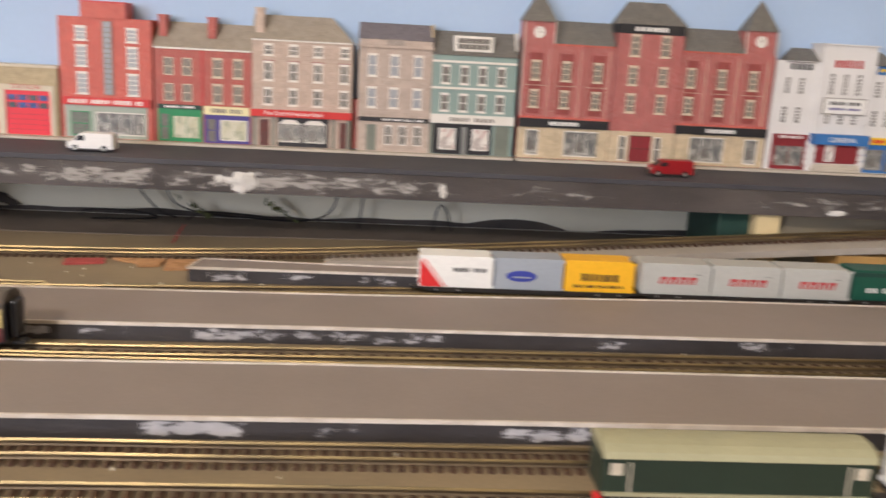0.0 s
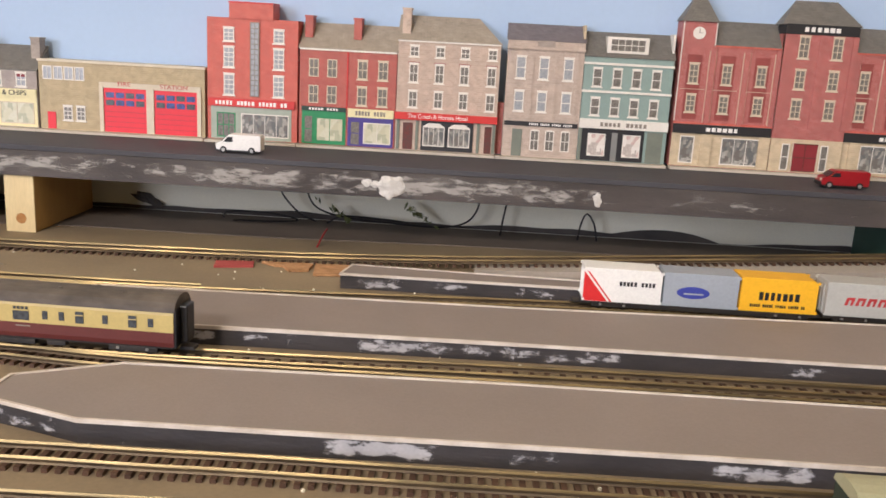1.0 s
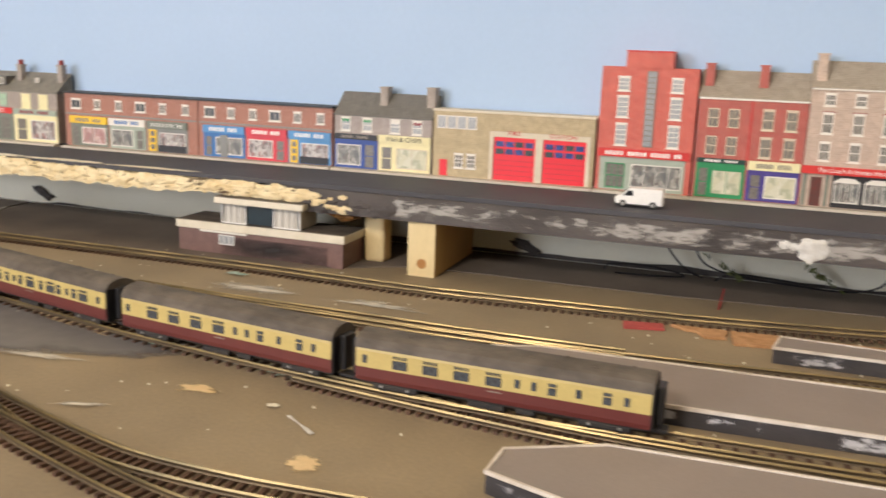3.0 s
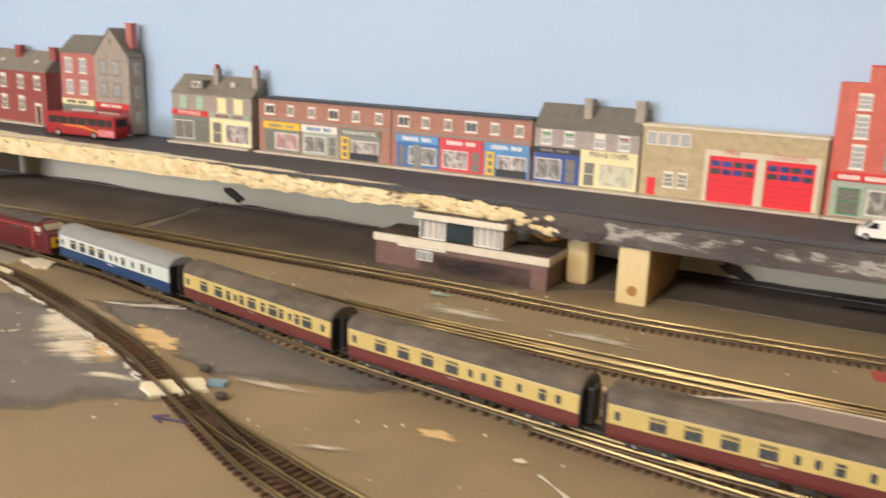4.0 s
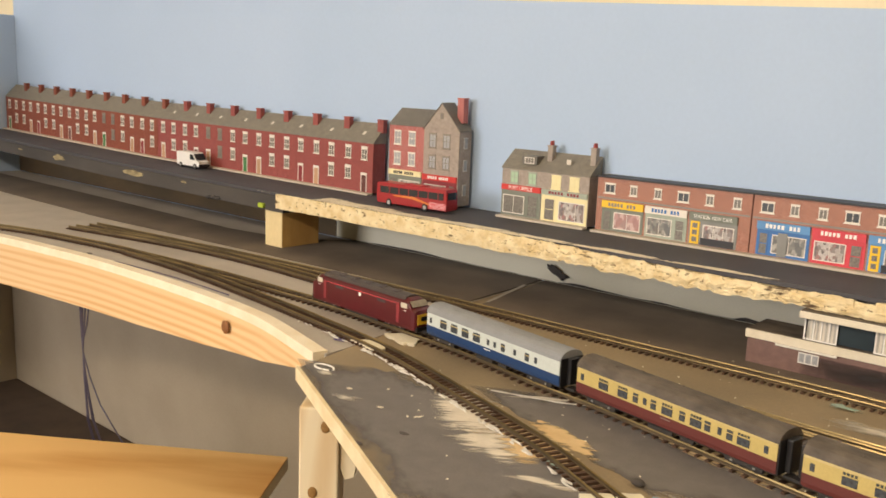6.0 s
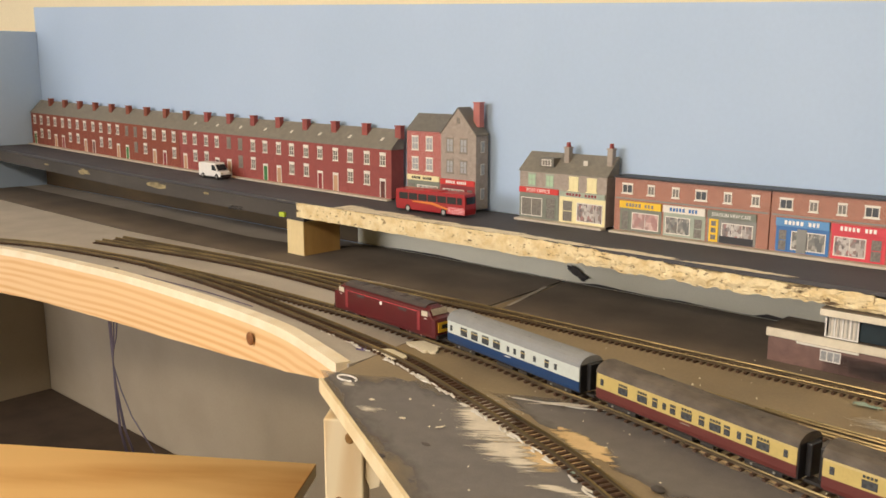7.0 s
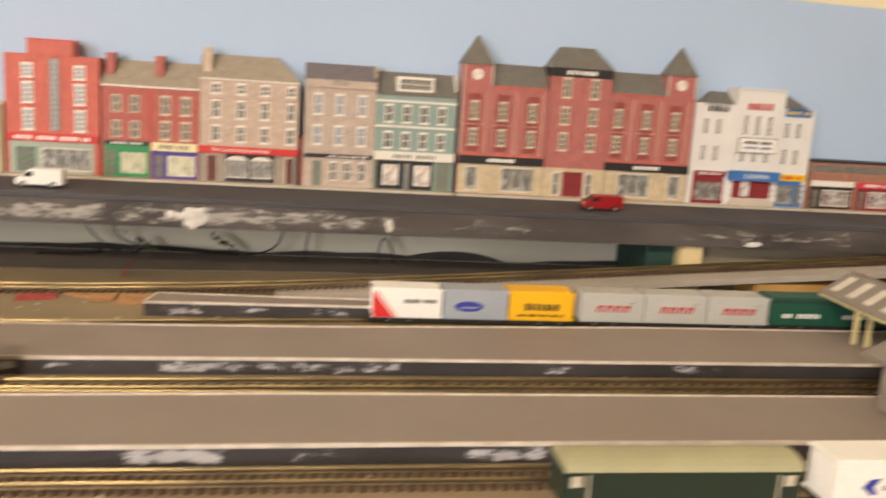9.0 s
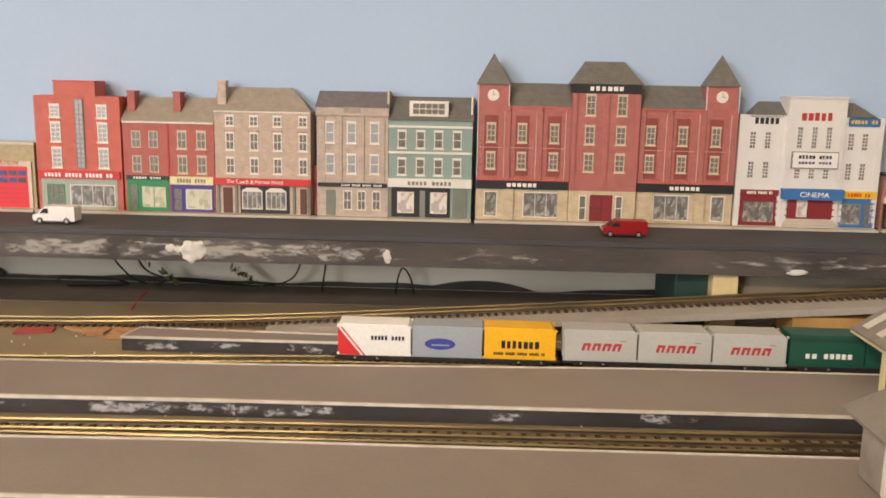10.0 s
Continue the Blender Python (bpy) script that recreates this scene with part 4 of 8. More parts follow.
TRACK_C2 = [(-0.30, 0.409), (-0.22, 0.399), (-0.15, 0.3935), (-0.05, 0.3945), (0.04, 0.396), (0.20, 0.3985), (0.55, 0.404)]
TRACK_E = [(-1.08, 0.4795), (-1.0, 0.4785), (-0.934, 0.474), (-0.84, 0.4635), (-0.756, 0.4515), (-0.681, 0.438), (-0.607, 0.4155), (-0.545, 0.394), (-0.51, 0.3805), (-0.472, 0.362), (-0.443, 0.3475), (-0.408, 0.3295), (-0.375, 0.3145), (-0.34, 0.303), (-0.295, 0.2905), (-0.25, 0.284), (-0.20, 0.2825), (-0.15, 0.2838), (-0.08, 0.286), (0.026, 0.287), (0.12, 0.287), (0.50, 0.289)]
TRACK_D = [(-0.443, 0.3475), (-0.414, 0.3365), (-0.374, 0.3240), (-0.343, 0.3150), (-0.314, 0.3090), (-0.27, 0.3075), (-0.23, 0.3100), (-0.19, 0.3125), (-0.155, 0.314), (-0.118, 0.3145), (-0.088, 0.3155), (-0.03, 0.316), (0.026, 0.317), (0.25, 0.319), (0.50, 0.321)]
track("rear model track that climbs a ramp", TRACK_A)
track("second model track beside the small platform", TRACK_B)
track("short siding rails beside the second track", TRACK_B2)
track("main model track between the platforms", TRACK_C, pitch=0.0068)
track("model track along the near platform's back edge", TRACK_C2, pitch=0.0044)
track("curved model track along the board edge", TRACK_E, pitch=0.0049)
track("model track in front of the near platform", TRACK_D, pitch=0.0044)

# ramp board under the rear track
ramp = thing("ramp", (0, 0, 0), "pale climbing ramp board for the rear track", "ramp", kind="structure")
bm = bmesh.new()
rows = []
for x, y0, z in ((-0.02, 0.579, 0.0030), (0.02, 0.577, 0.0050), (0.10, 0.575, 0.0100), (0.20, 0.575, 0.0168), (0.30, 0.575, 0.0240), (0.40, 0.575, 0.0310), (0.62, 0.575, 0.0460)):
    rows.append([bm.verts.new(c) for c in ((x, y0, z - 0.0045), (x, 0.612, z - 0.0045), (x, 0.612, z - 0.0002), (x, y0, z - 0.0002))])
for a, b in zip(rows, rows[1:]):
    for s in range(4):
        bm.faces.new((a[s], a[(s + 1) % 4], b[(s + 1) % 4], b[s]))
bm.faces.new(rows[0])
bm.faces.new(rows[-1][::-1])
part("ramp_board", bm, PALEBOARD, ramp, "pale sloping board")
boxpart("ramp_block", BLOCK_TAN, ramp, (0.311, 0.43, 0.578, 0.606, 0.0, 0.0195), "tan block under the ramp")


# ---- platforms ----
SCUFF = streak_mat("platform_wall_scuffs", "#bdbbbd", "#8f8d92", 0.86, (0.6, 1, 1.4), 170, soft=0.06)


def worn(at, scuffs):
    """How thickly the white shows at one place along a platform wall."""
    most = max([c * min(1.0, (at - f) / 0.005, (t - at) / 0.005) for f, t, c in scuffs if f < at < t] or [-0.1])
    return most + 0.22 * noise.noise((at * 45, 0.3, 1.0))


def platform(outline, label, wall_edges, scuffs):
    """outline: corners in plan, anticlockwise; a white lip runs along every edge; scuffs: worn stretches (from, to, how much)."""
    ob = thing("platform", (0, 0, 0), label, "platform", "station platforms")
    bm = bmesh.new()
    prism(bm, outline, 0.0, 0.0076)
    part("platform_wall", bm, PLATWALL, ob, "black painted wall with scuffed patches")
    bm = bmesh.new()
    prism(bm, outline, 0.0077, 0.0084)
    part("platform_surface", bm, PLATFORM, ob, "grey card surface")
    for k in range(len(outline)):
        a, b = Vector((*outline[k], 0)), Vector((*outline[(k + 1) % len(outline)], 0))
        d = (b - a).normalized()
        nrm = Vector((-d.y, d.x, 0))
        bm = bmesh.new()
        q = [a - nrm * 0.0005 - d * 0.0004, b - nrm * 0.0005 + d * 0.0004, b + nrm * 0.0007 + d * 0.0004, a + nrm * 0.0007 - d * 0.0004]
        prism(bm, [(v.x, v.y) for v in q], 0.0075 - 0.00005 * (k % 3), 0.00890 + 0.00006 * (k % 3))
        part("edge_strip", bm, EDGEWHITE, ob, "white edging strip")
    for a, b in wall_edges:
        a, b = Vector((*a, 0)), Vector((*b, 0))
        d = (b - a).normalized()
        u = Vector((d.y, -d.x, 0))
        bm = bmesh.new()
        overlay(bm, 0.0, (b - a).length, 0.0008, 0.0078, -0.0001, lambda x: worn(a.x + x * d.x, scuffs), 0.003)
        pt = new("scuff", finish(bm, SCUFF))
        pt.parent = ob
        pt.location = a + u * 0.0002
        pt.rotation_euler = (0, 0, math.atan2(d.y, d.x))
    return ob


platform([(-0.190, 0.341), (-0.149, 0.3278), (0.06, 0.3327), (0.55, 0.3382), (0.55, 0.3905), (0.0, 0.3850), (-0.154, 0.3795), (-0.189, 0.361)], "long grey station platform with a tapered end", [((-0.149, 0.3278), (0.06, 0.3327)), ((0.06, 0.3327), (0.4, 0.3365)), ((-0.190, 0.341), (-0.149, 0.3278))],
         ((-0.186, -0.156, 0.34), (-0.066, -0.027, 0.62), (-0.008, 0.014, 0.36), (0.060, 0.098, 0.52), (0.15, 0.17, 0.3)))
platform([(-0.252, 0.430), (-0.227, 0.421), (-0.18, 0.4275), (0.0, 0.4325), (0.30, 0.4365), (0.55, 0.4395), (0.55, 0.505), (0.20, 0.499), (0.0, 0.4868), (-0.205, 0.4805), (-0.250, 0.462)], "long grey island platform behind the main track", [((-0.18, 0.4275), (0.0, 0.4325)), ((0.0, 0.4325), (0.30, 0.4365)), ((0.30, 0.4365), (0.5, 0.4388))],
         ((-0.187, -0.130, 0.50), (-0.125, -0.096, 0.36), (-0.072, 0.050, 0.42), (0.118, 0.142, 0.34), (0.188, 0.222, 0.40)))
platform([(-0.094, 0.531), (0.20, 0.533), (0.20, 0.5445), (-0.02, 0.549), (-0.090, 0.552)], "short narrow grey platform beside the rear track", [((-0.094, 0.531), (0.05, 0.532))], ((-0.088, -0.060, 0.45), (-0.045, -0.015, 0.40), (0.0, 0.03, 0.38)))


# ---- the street of card buildings ----
FY, BZ, DEEP = 0.689, 0.060, 0.0185
WIN = {}


def window_mesh(w, h, cols, rows, arch):
    """A pierced frame: one connected sheet with real openings, then thickened."""
    f, cb, rb = 0.0007, 0.0002, 0.00028
    xs, zs = [-w / 2 - f, -w / 2], [-h / 2 - f, -h / 2]
    for k in range(1, cols):
        xs += [-w / 2 + w * k / cols - cb, -w / 2 + w * k / cols + cb]
    for k in range(1, rows):
        zs += [-h / 2 + h * k / rows - rb, -h / 2 + h * k / rows + rb]
    xs, zs = xs + [w / 2, w / 2 + f], zs + [h / 2, h / 2 + f]
    bm = bmesh.new()
    v = [[bm.verts.new((x, 0.0, z)) for z in zs] for x in xs]
    for i in range(len(xs) - 1):
        for j in range(len(zs) - 1):
            if i % 2 == 0 or j % 2 == 0:
                bm.faces.new((v[i][j], v[i + 1][j], v[i + 1][j + 1], v[i][j + 1]))
    if arch:
        bm.faces.new((v[0][-1], v[-1][-1], bm.verts.new((w * 0.28, 0, h / 2 + w * 0.22)), bm.verts.new((-w * 0.28, 0, h / 2 + w * 0.22))))
    ret = bmesh.ops.extrude_face_region(bm, geom=bm.faces[:])
    bmesh.ops.translate(bm, verts=[g for g in ret["geom"] if isinstance(g, bmesh.types.BMVert)], vec=(0, -0.0004, 0))
    return bm


class Card:
    """One card building: its front at y = 0 of its own frame, x along the street, z up from the pavement."""

    def __init__(self, name, x0, x1, label, category="building", lift=0.0):
        self.x0, self.w = x0, x1 - x0
        self.ob = thing(name, (x0, FY, BZ + lift), label, category, "card buildings along the street")
        boxpart("pavement", PAVE, self.ob, (-0.0004, self.w + 0.0004, -0.0075, 0.0, -0.0022, -0.0004), "pale pavement strip")

    def wall(self, material, z1, a=None, b=None, z0=-0.0004, front=0.0, name="wall", deep=DEEP):
        a = 0.0 if a is None else a - self.x0
        b = self.w if b is None else b - self.x0
        return boxpart(name, material, self.ob, (a, b, front, deep, z0, z1 - BZ), "", 0.0)

    def slab(self, name, material, a, b, z0, z1, proud=0.0008, label="", deep=0.0, bevel=0.0):
        return boxpart(name, material, self.ob, (a - self.x0, b - self.x0, -proud, deep, z0 - BZ, z1 - BZ), label, bevel)

    def win(self, x, z, w, h, cols=2, rows=2, frame=None, pane=None, sill=False, arch=False, front=0.0, bold=0.0010):
        frame, pane = frame or OFFWHITE, pane or GLASSM
        key = (round(w, 4), round(h, 4), cols, rows, sill, arch, frame.name, pane.name, bold)
        if key not in WIN:
            bm = bmesh.new()
            box(bm, -w / 2, w / 2, -0.00015, 0.0, -h / 2, h / 2)
            sb = bmesh.new()
            box(sb, -w / 2 - 0.0014, w / 2 + 0.0014, -0.0011, 0.0, -h / 2 - 0.0016, -h / 2 - 0.0007)
            lb = bmesh.new()
            box(lb, -w / 2 - 0.0010, w / 2 + 0.0010, -0.0006, 0.0, h / 2 + 0.0007, h / 2 + 0.0007 + bold)
            WIN[key] = (finish(window_mesh(w, h, cols, rows, arch), frame), finish(bm, pane), finish(sb, frame), finish(lb, frame))
        fr = new("window", WIN[key][0])
        fr.parent, fr.location = self.ob, (x - self.x0, front, z - BZ)
        pn = new("pane", WIN[key][1])
        pn.parent = fr
        if sill:
            for nm, me in (("sill", WIN[key][2]), ("lintel", WIN[key][3])):
                so = new(nm, me)
                so.parent = fr
        return fr

    def roof(self, material, a, b, z0, z1, over=0.0008, y1=DEEP, hip_l=0.0, hip_r=0.0, name="roof"):
        bm = bmesh.new()
        a, b, z0, z1 = a - self.x0, b - self.x0, z0 - BZ, z1 - BZ
        v = [bm.verts.new(c) for c in ((a - over, -over, z0), (b + over, -over, z0), (b + over - hip_r, y1, z1), (a - over + hip_l, y1, z1), (a - over, y1, z0 - 0.0008), (b + over, y1, z0 - 0.0008), (a - over, -over, z0 - 0.0008), (b + over, -over, z0 - 0.0008))]
        for f in ((0, 1, 2, 3), (6, 4, 5, 7), (0, 6, 7, 1), (3, 2, 5, 4), (0, 3, 4, 6), (1, 7, 5, 2)):
            bm.faces.new([v[k] for k in f])
        return part(name, bm, material, self.ob)

    def chimney(self, x, z0, z1, material, w=0.0055, y0=0.008, y1=0.0165, pots=2, pot=None):
        c = boxpart("chimney", material, self.ob, (x - self.x0 - w / 2, x - self.x0 + w / 2, y0, y1, z0 - BZ, z1 - BZ))
        boxpart("chimney_cap", material, c, (x - self.x0 - w / 2 - 0.0005, x - self.x0 + w / 2 + 0.0005, y0 - 0.0005, y1 + 0.0005, z1 - BZ, z1 - BZ + 0.0011))
        for k in range(pots):
            bm = bmesh.new()
            bmesh.ops.create_cone(bm, cap_ends=True, segments=8, radius1=0.0014, radius2=0.0011, depth=0.0040, matrix=Matrix.Translation((x - self.x0, y0 + (k + 0.6) * (y1 - y0) / (pots + 0.2), z1 - BZ + 0.0031)))
            part("chimney_pot", bm, pot or material, c)
        return c

    def shop(self, a, b, body, sign, zs0, zs1, glass=None, door=0.0, frame=None, marks=0, mark=None, seed=1, sign_proud=0.0016):
        """A shop front: body, sign board with bars, display window with bars, and a door on one side (share of the width)."""
        glass, frame = glass or SHOPGLASS, frame or OFFWHITE
        s = self.slab("shop_front", body, a, b, BZ, zs0, 0.0005)
        self.slab("sign_board", sign, a, b, zs0, zs1, sign_proud)
        if marks:
            m = (b - a) * 0.16
            bars(self.ob, a - self.x0 + m, b - self.x0 - m, -sign_proud, zs0 + 0.25 * (zs1 - zs0) - BZ, zs1 - 0.22 * (zs1 - zs0) - BZ, marks, mark or TEXTWHITE, seed)
        w = b - a
        dx = w * abs(door)
        wa, wb = (a + dx, b) if door > 0 else (a, b - dx)
        ww, hh = (wb - wa) * 0.80, (zs0 - BZ) * 0.66
        self.win((wa + wb) / 2, BZ + 0.0028 + hh / 2, ww, hh, max(2, int(ww / 0.008)), 1, frame, glass, front=-0.0005)
        if door:
            self.win(a + dx * 0.55 if door > 0 else b - dx * 0.55, BZ + 0.0006 + (zs0 - BZ) * 0.42, dx * 0.6, (zs0 - BZ) * 0.78, 1, 2, body, GLASSM, front=-0.0005)


def terrace(x0, x1, houses, brick, label, seed):
    rnd = random.Random(seed)
    c = Card("terraced_row", x0, x1, label, "terraced houses", 0.0)
    c.ob.location = (x0, FY, BZ + road_z(x0) - RZ)
    c.ob.rotation_euler = (0, math.atan((road_z(x0) - road_z(x1)) / (x1 - x0)), 0)
    c.wall(brick, 0.1120)
    c.roof(SLATE_B, x0, x1, 0.1125, 0.1325)
    p = (x1 - x0) / houses
    doors = [DOORTAN, SHOPMAROON, DOORTAN, DOORGREEN, DOORTAN, DOORBROWN]
    for k in range(houses):
        a = x0 + k * p
        trim = OFFWHITE if (k + seed) % 7 != 2 else SIGNBLACK
        for f in (0.27, 0.75):
            c.win(a + p * f, 0.1000, 0.0072, 0.0100, 2, 2, trim if trim is OFFWHITE else TEXTGREY, GLASSM, True, bold=0.0028)
        left = (k % 2 == 0)
        dxx, wxx = (0.27, 0.75) if left else (0.75, 0.27)
        c.win(a + p * wxx, 0.0780, 0.0075, 0.0105, 2, 2, trim if trim is OFFWHITE else TEXTGREY, GLASSM, True, bold=0.0028)
        d = c.slab("door", doors[(k * 5 + seed) % 6], a + p * dxx - 0.0033, a + p * dxx + 0.0033, BZ, 0.0775, 0.0004)
        boxpart("door_surround", OFFWHITE, d, (a + p * dxx - 0.0046 - x0, a + p * dxx + 0.0046 - x0, -0.0006, 0.0, 0.0176, 0.0204))
        for side in (-0.0040, 0.0040):
            boxpart("door_post", OFFWHITE, d, (a + p * dxx + side - 0.0005 - x0, a + p * dxx + side + 0.0005 - x0, -0.0005, 0.0, 0.0, 0.0176))
        if brick is BRICK_O:
            c.chimney(a + p * 0.98, 0.123, 0.1360, brick, 0.0085, 0.0105, 0.0165, 0)
            continue
        bm = bmesh.new()
        v = [(a + p * 0.55 - x0, 0.0060), (a + p * 0.55 + 0.0042 - x0, 0.0060), (a + p * 0.55 + 0.0042 - x0, 0.0092), (a + p * 0.55 - x0, 0.0092)]
        zz = lambda y: 0.0525 + (y + 0.0008) / 0.0193 * 0.0200
        bm.faces.new([bm.verts.new((q[0] - (0.001 if j < 2 else 0), q[1], zz(q[1]) + 0.0005)) for j, q in enumerate(v)])
        part("rooflight", bm, SKYLIGHT, c.ob)
        c.chimney(a + p * 0.98, 0.123, 0.1360, brick, 0.0085, 0.0105, 0.0165, 0)
    return c


terrace(-1.846, -1.374, 9, BRICK_O, "long row of orange brown brick terraced houses", 3)
terrace(-1.373, -0.956, 8, BRICK_T, "long row of dark red brick terraced houses", 0)

# red house and grey gabled house with shops
c = Card("corner_shops", -0.932, -0.838, "tall red brick and grey stone card houses above shops")
c.wall(BRICK_R, 0.1340, -0.932, -0.884)
c.roof(SLATE, -0.932, -0.884, 0.1345, 0.1510)
c.wall(STONE_D, 0.1340, -0.884, -0.838, name="stone_wall")
bm = bmesh.new()
plate(bm, [(0.048, 0.0736), (0.094, 0.0736), (0.071, 0.0985)], 0.0, 0.0012)
part("gable", bm, STONE_D, c.ob)
bm = bmesh.new()
for s in (-1, 1):
    e = 0.071 + s * 0.0240
    vv = [bm.verts.new(q) for q in ((e, -0.001, 0.0726), (0.071, -0.001, 0.0991), (0.071, DEEP, 0.0991), (e, DEEP, 0.0726), (e, -0.001, 0.0718), (0.071, -0.001, 0.0983), (0.071, DEEP, 0.0983), (e, DEEP, 0.0718))]
    for f in ((0, 1, 2, 3), (4, 7, 6, 5), (0, 4, 5, 1), (3, 2, 6, 7), (0, 3, 7, 4)):
        bm.faces.new([vv[k] for k in f])
part("gable_roof", bm, SLATE, c.ob)
c.chimney(-0.8450, 0.140, 0.1630, BRICK_R, 0.0078, 0.0085, 0.0155, 0)
for wz, hh in ((0.1215, 0.0120), (0.1005, 0.0112)):
    for wx in (-0.920, -0.900):
        c.win(wx, wz, 0.0080, hh, 2, 2, OFFWHITE, GLASSG, True)
    for wx in (-0.872, -0.854):
        c.win(wx, wz, 0.0078, hh, 2, 2, TEXTGREY, GLASSG, True)
c.win(-0.861, 0.1460, 0.0025, 0.0045, 1, 1, TEXTGREY, GLASSM)
c.shop(-0.931, -0.8855, SHOPGREY, CREAM, 0.0835, 0.0890, SHOPGLASS2, 0.25, None, 12, TEXTBLACK, 4)
c.shop(-0.8835, -0.839, SHOPMAROON, SIGNRED, 0.0825, 0.0880, SHOPGLASS2, -0.25, None, 12, TEXTWHITE, 5)
for wz in (0.075, 0.099, 0.121):
    sd = boxpart("side_window", OFFWHITE, c.ob, (0.0940, 0.0944, 0.007, 0.0125, wz - BZ - 0.0055, wz - BZ + 0.0055))
    boxpart("pane", GLASSG, sd, (0.0944, 0.0946, 0.0075, 0.012, wz - BZ - 0.005, wz - BZ + 0.005))

POTRED = mat("chimney_pot_red", "#a34a44", 0.7, second="#8d3d38", scale=300)
# post office and cream shop
c = Card("shop_pair", -0.784, -0.690, "grey stone card shop pair, one with a red sign board")
c.wall(STONE_D, 0.1035)
c.roof(SLATE_B, -0.784, -0.690, 0.1038, 0.1200)
c.chimney(-0.7385, 0.110, 0.1255, STONE_D, 0.0052, 0.009, 0.0145, 2, POTRED)
c.chimney(-0.6935, 0.110, 0.1265, STONE_D, 0.0052, 0.009, 0.0145, 2, POTRED)
d = c.slab("dormer", SLATE, -0.7635, -0.7475, 0.1085, 0.1160, -0.002, "", 0.014)
c.win(-0.7555, 0.1118, 0.009, 0.0045, 3, 1, OFFWHITE, GLASSM, front=0.002)
c.win(-0.716, 0.1135, 0.003, 0.003, 1, 1, SKYLIGHT, SKYLIGHT, front=0.006)
for wx in (-0.770, -0.750):
    c.win(wx, 0.0955, 0.0075, 0.0095, 2, 2, SHOPPALE, PALEGREEN, True)
for wx in (-0.724, -0.705):
    c.win(wx, 0.0950, 0.0085, 0.0100, 2, 2, CREAM, CREAM, True)
c.shop(-0.7835, -0.7395, SHOPGREY, SIGNRED, 0.0835, 0.0885, GLASSM, -0.36)
lettering("POST OFFICE", c.ob, -0.7615 + 0.784, -0.0018, 0.0244, 0.0048, TEXTWHITE, 0.95)
c.shop(-0.7385, -0.6905, CREAM, SHOPPALE, 0.0835, 0.0880, SHOPGLASS2, 0.34, None, 10, SHOPMAROON, 6)

# two brick parades of three shops each
for a0, a1, shops, seed in ((-0.6815, -0.5465, ((-0.6755, -0.6365, SHOPGREY, SIGNYEL, TEXTGREY, PINKDISPLAY), (-0.6345, -0.5975, SHOPPALE, OFFWHITE, SIGNBLUE, SHOPGLASS), (-0.5955, -0.5560, SIGNGREY, SHOPGREY, TEXTWHITE, SHOPGLASS2)), 11), (-0.5455, -0.4235, ((-0.5405, -0.5015, SIGNBLUE, SIGNLIGHTBLUE, TEXTWHITE, SHOPGLASS), (-0.5000, -0.4630, SIGNPINK, SIGNPINK, TEXTWHITE, SHOPGLASS2), (-0.4615, -0.4245, SIGNLIGHTBLUE, SIGNLIGHTBLUE, TEXTWHITE, SHOPGLASS2)), 12)):
    c = Card("shop_parade", a0, a1, "low brown brick card parade of three shops")
    c.wall(BRICK_S, 0.1045)
    c.slab("flat_roof", SIGNBLACK, a0 - 0.0006, a1 + 0.0006, 0.1046, 0.1060, 0.0016, "dark flat roof edge", DEEP)
    c.slab("band", SIGNGREY, a0 + 0.001, a1 - 0.001, 0.0868, 0.0880, 0.0006)
    for k, (sa, sb, body, sign, mark, glass) in enumerate(shops):
        cafe = seed == 11 and k == 2
        c.shop(sa, sb, body, sign, 0.0795, 0.0855, glass, 0.24 if k != 1 else -0.3, None, 0 if cafe else 9, mark, seed + k, 0.0020)
        if cafe:
            lettering("STATION VIEW CAFE", c.ob, (sa + sb) / 2 - a0, -0.0021, 0.0210, 0.0042, TEXTWHITE, 0.80)
        if k == 2:
            dw = (sb - sa) * 0.24
            dr = c.slab("door", SIGNYEL, sa + 0.0015, sa + dw - 0.0005, BZ + 0.0004, 0.0785, 0.0012, "yellow panelled door")
            for q in range(3):
                boxpart("door_pane", GLASSM, dr, (sa + 0.0032 - a0, sa + dw - 0.0022 - a0, -0.0014, -0.0012, 0.0022 + 0.0055 * q, 0.0060 + 0.0055 * q))
            c.slab("stall_riser", SIGNBLACK, sa + dw + 0.001, sb - 0.002, BZ + 0.0004, 0.0658, 0.0013, "dark panel below the window")
        elif k == 0 and seed == 12:
            c.slab("door", SIGNGREY, (sa + sb) / 2 - 0.0035, (sa + sb) / 2 + 0.0035, BZ + 0.0004, 0.0780, 0.0012, "grey shop door")
    n = 6
    for k in range(n):
        wide = k % 3 == 0
        c.win(a0 + (a1 - a0) * (0.09 + 0.165 * k), 0.0958, 0.0085 if wide else 0.0050, 0.0062, 2, 1, OFFWHITE, GLASSP if wide else GLASSM, True)

# blue shop and the chip shop
c = Card("shop_pair", -0.4215, -0.3415, "grey stone card shop pair, blue shop beside a yellow chip shop")
c.wall(STONE_G, 0.1005)
c.roof(SLATE, -0.4215, -0.3415, 0.1008, 0.1175)
c.chimney(-0.3840, 0.108, 0.1215, STONE_D, 0.0060, 0.008, 0.0165, 0)
c.chimney(-0.3455, 0.106, 0.1225, STONE_D, 0.0065, 0.008, 0.0165, 0)
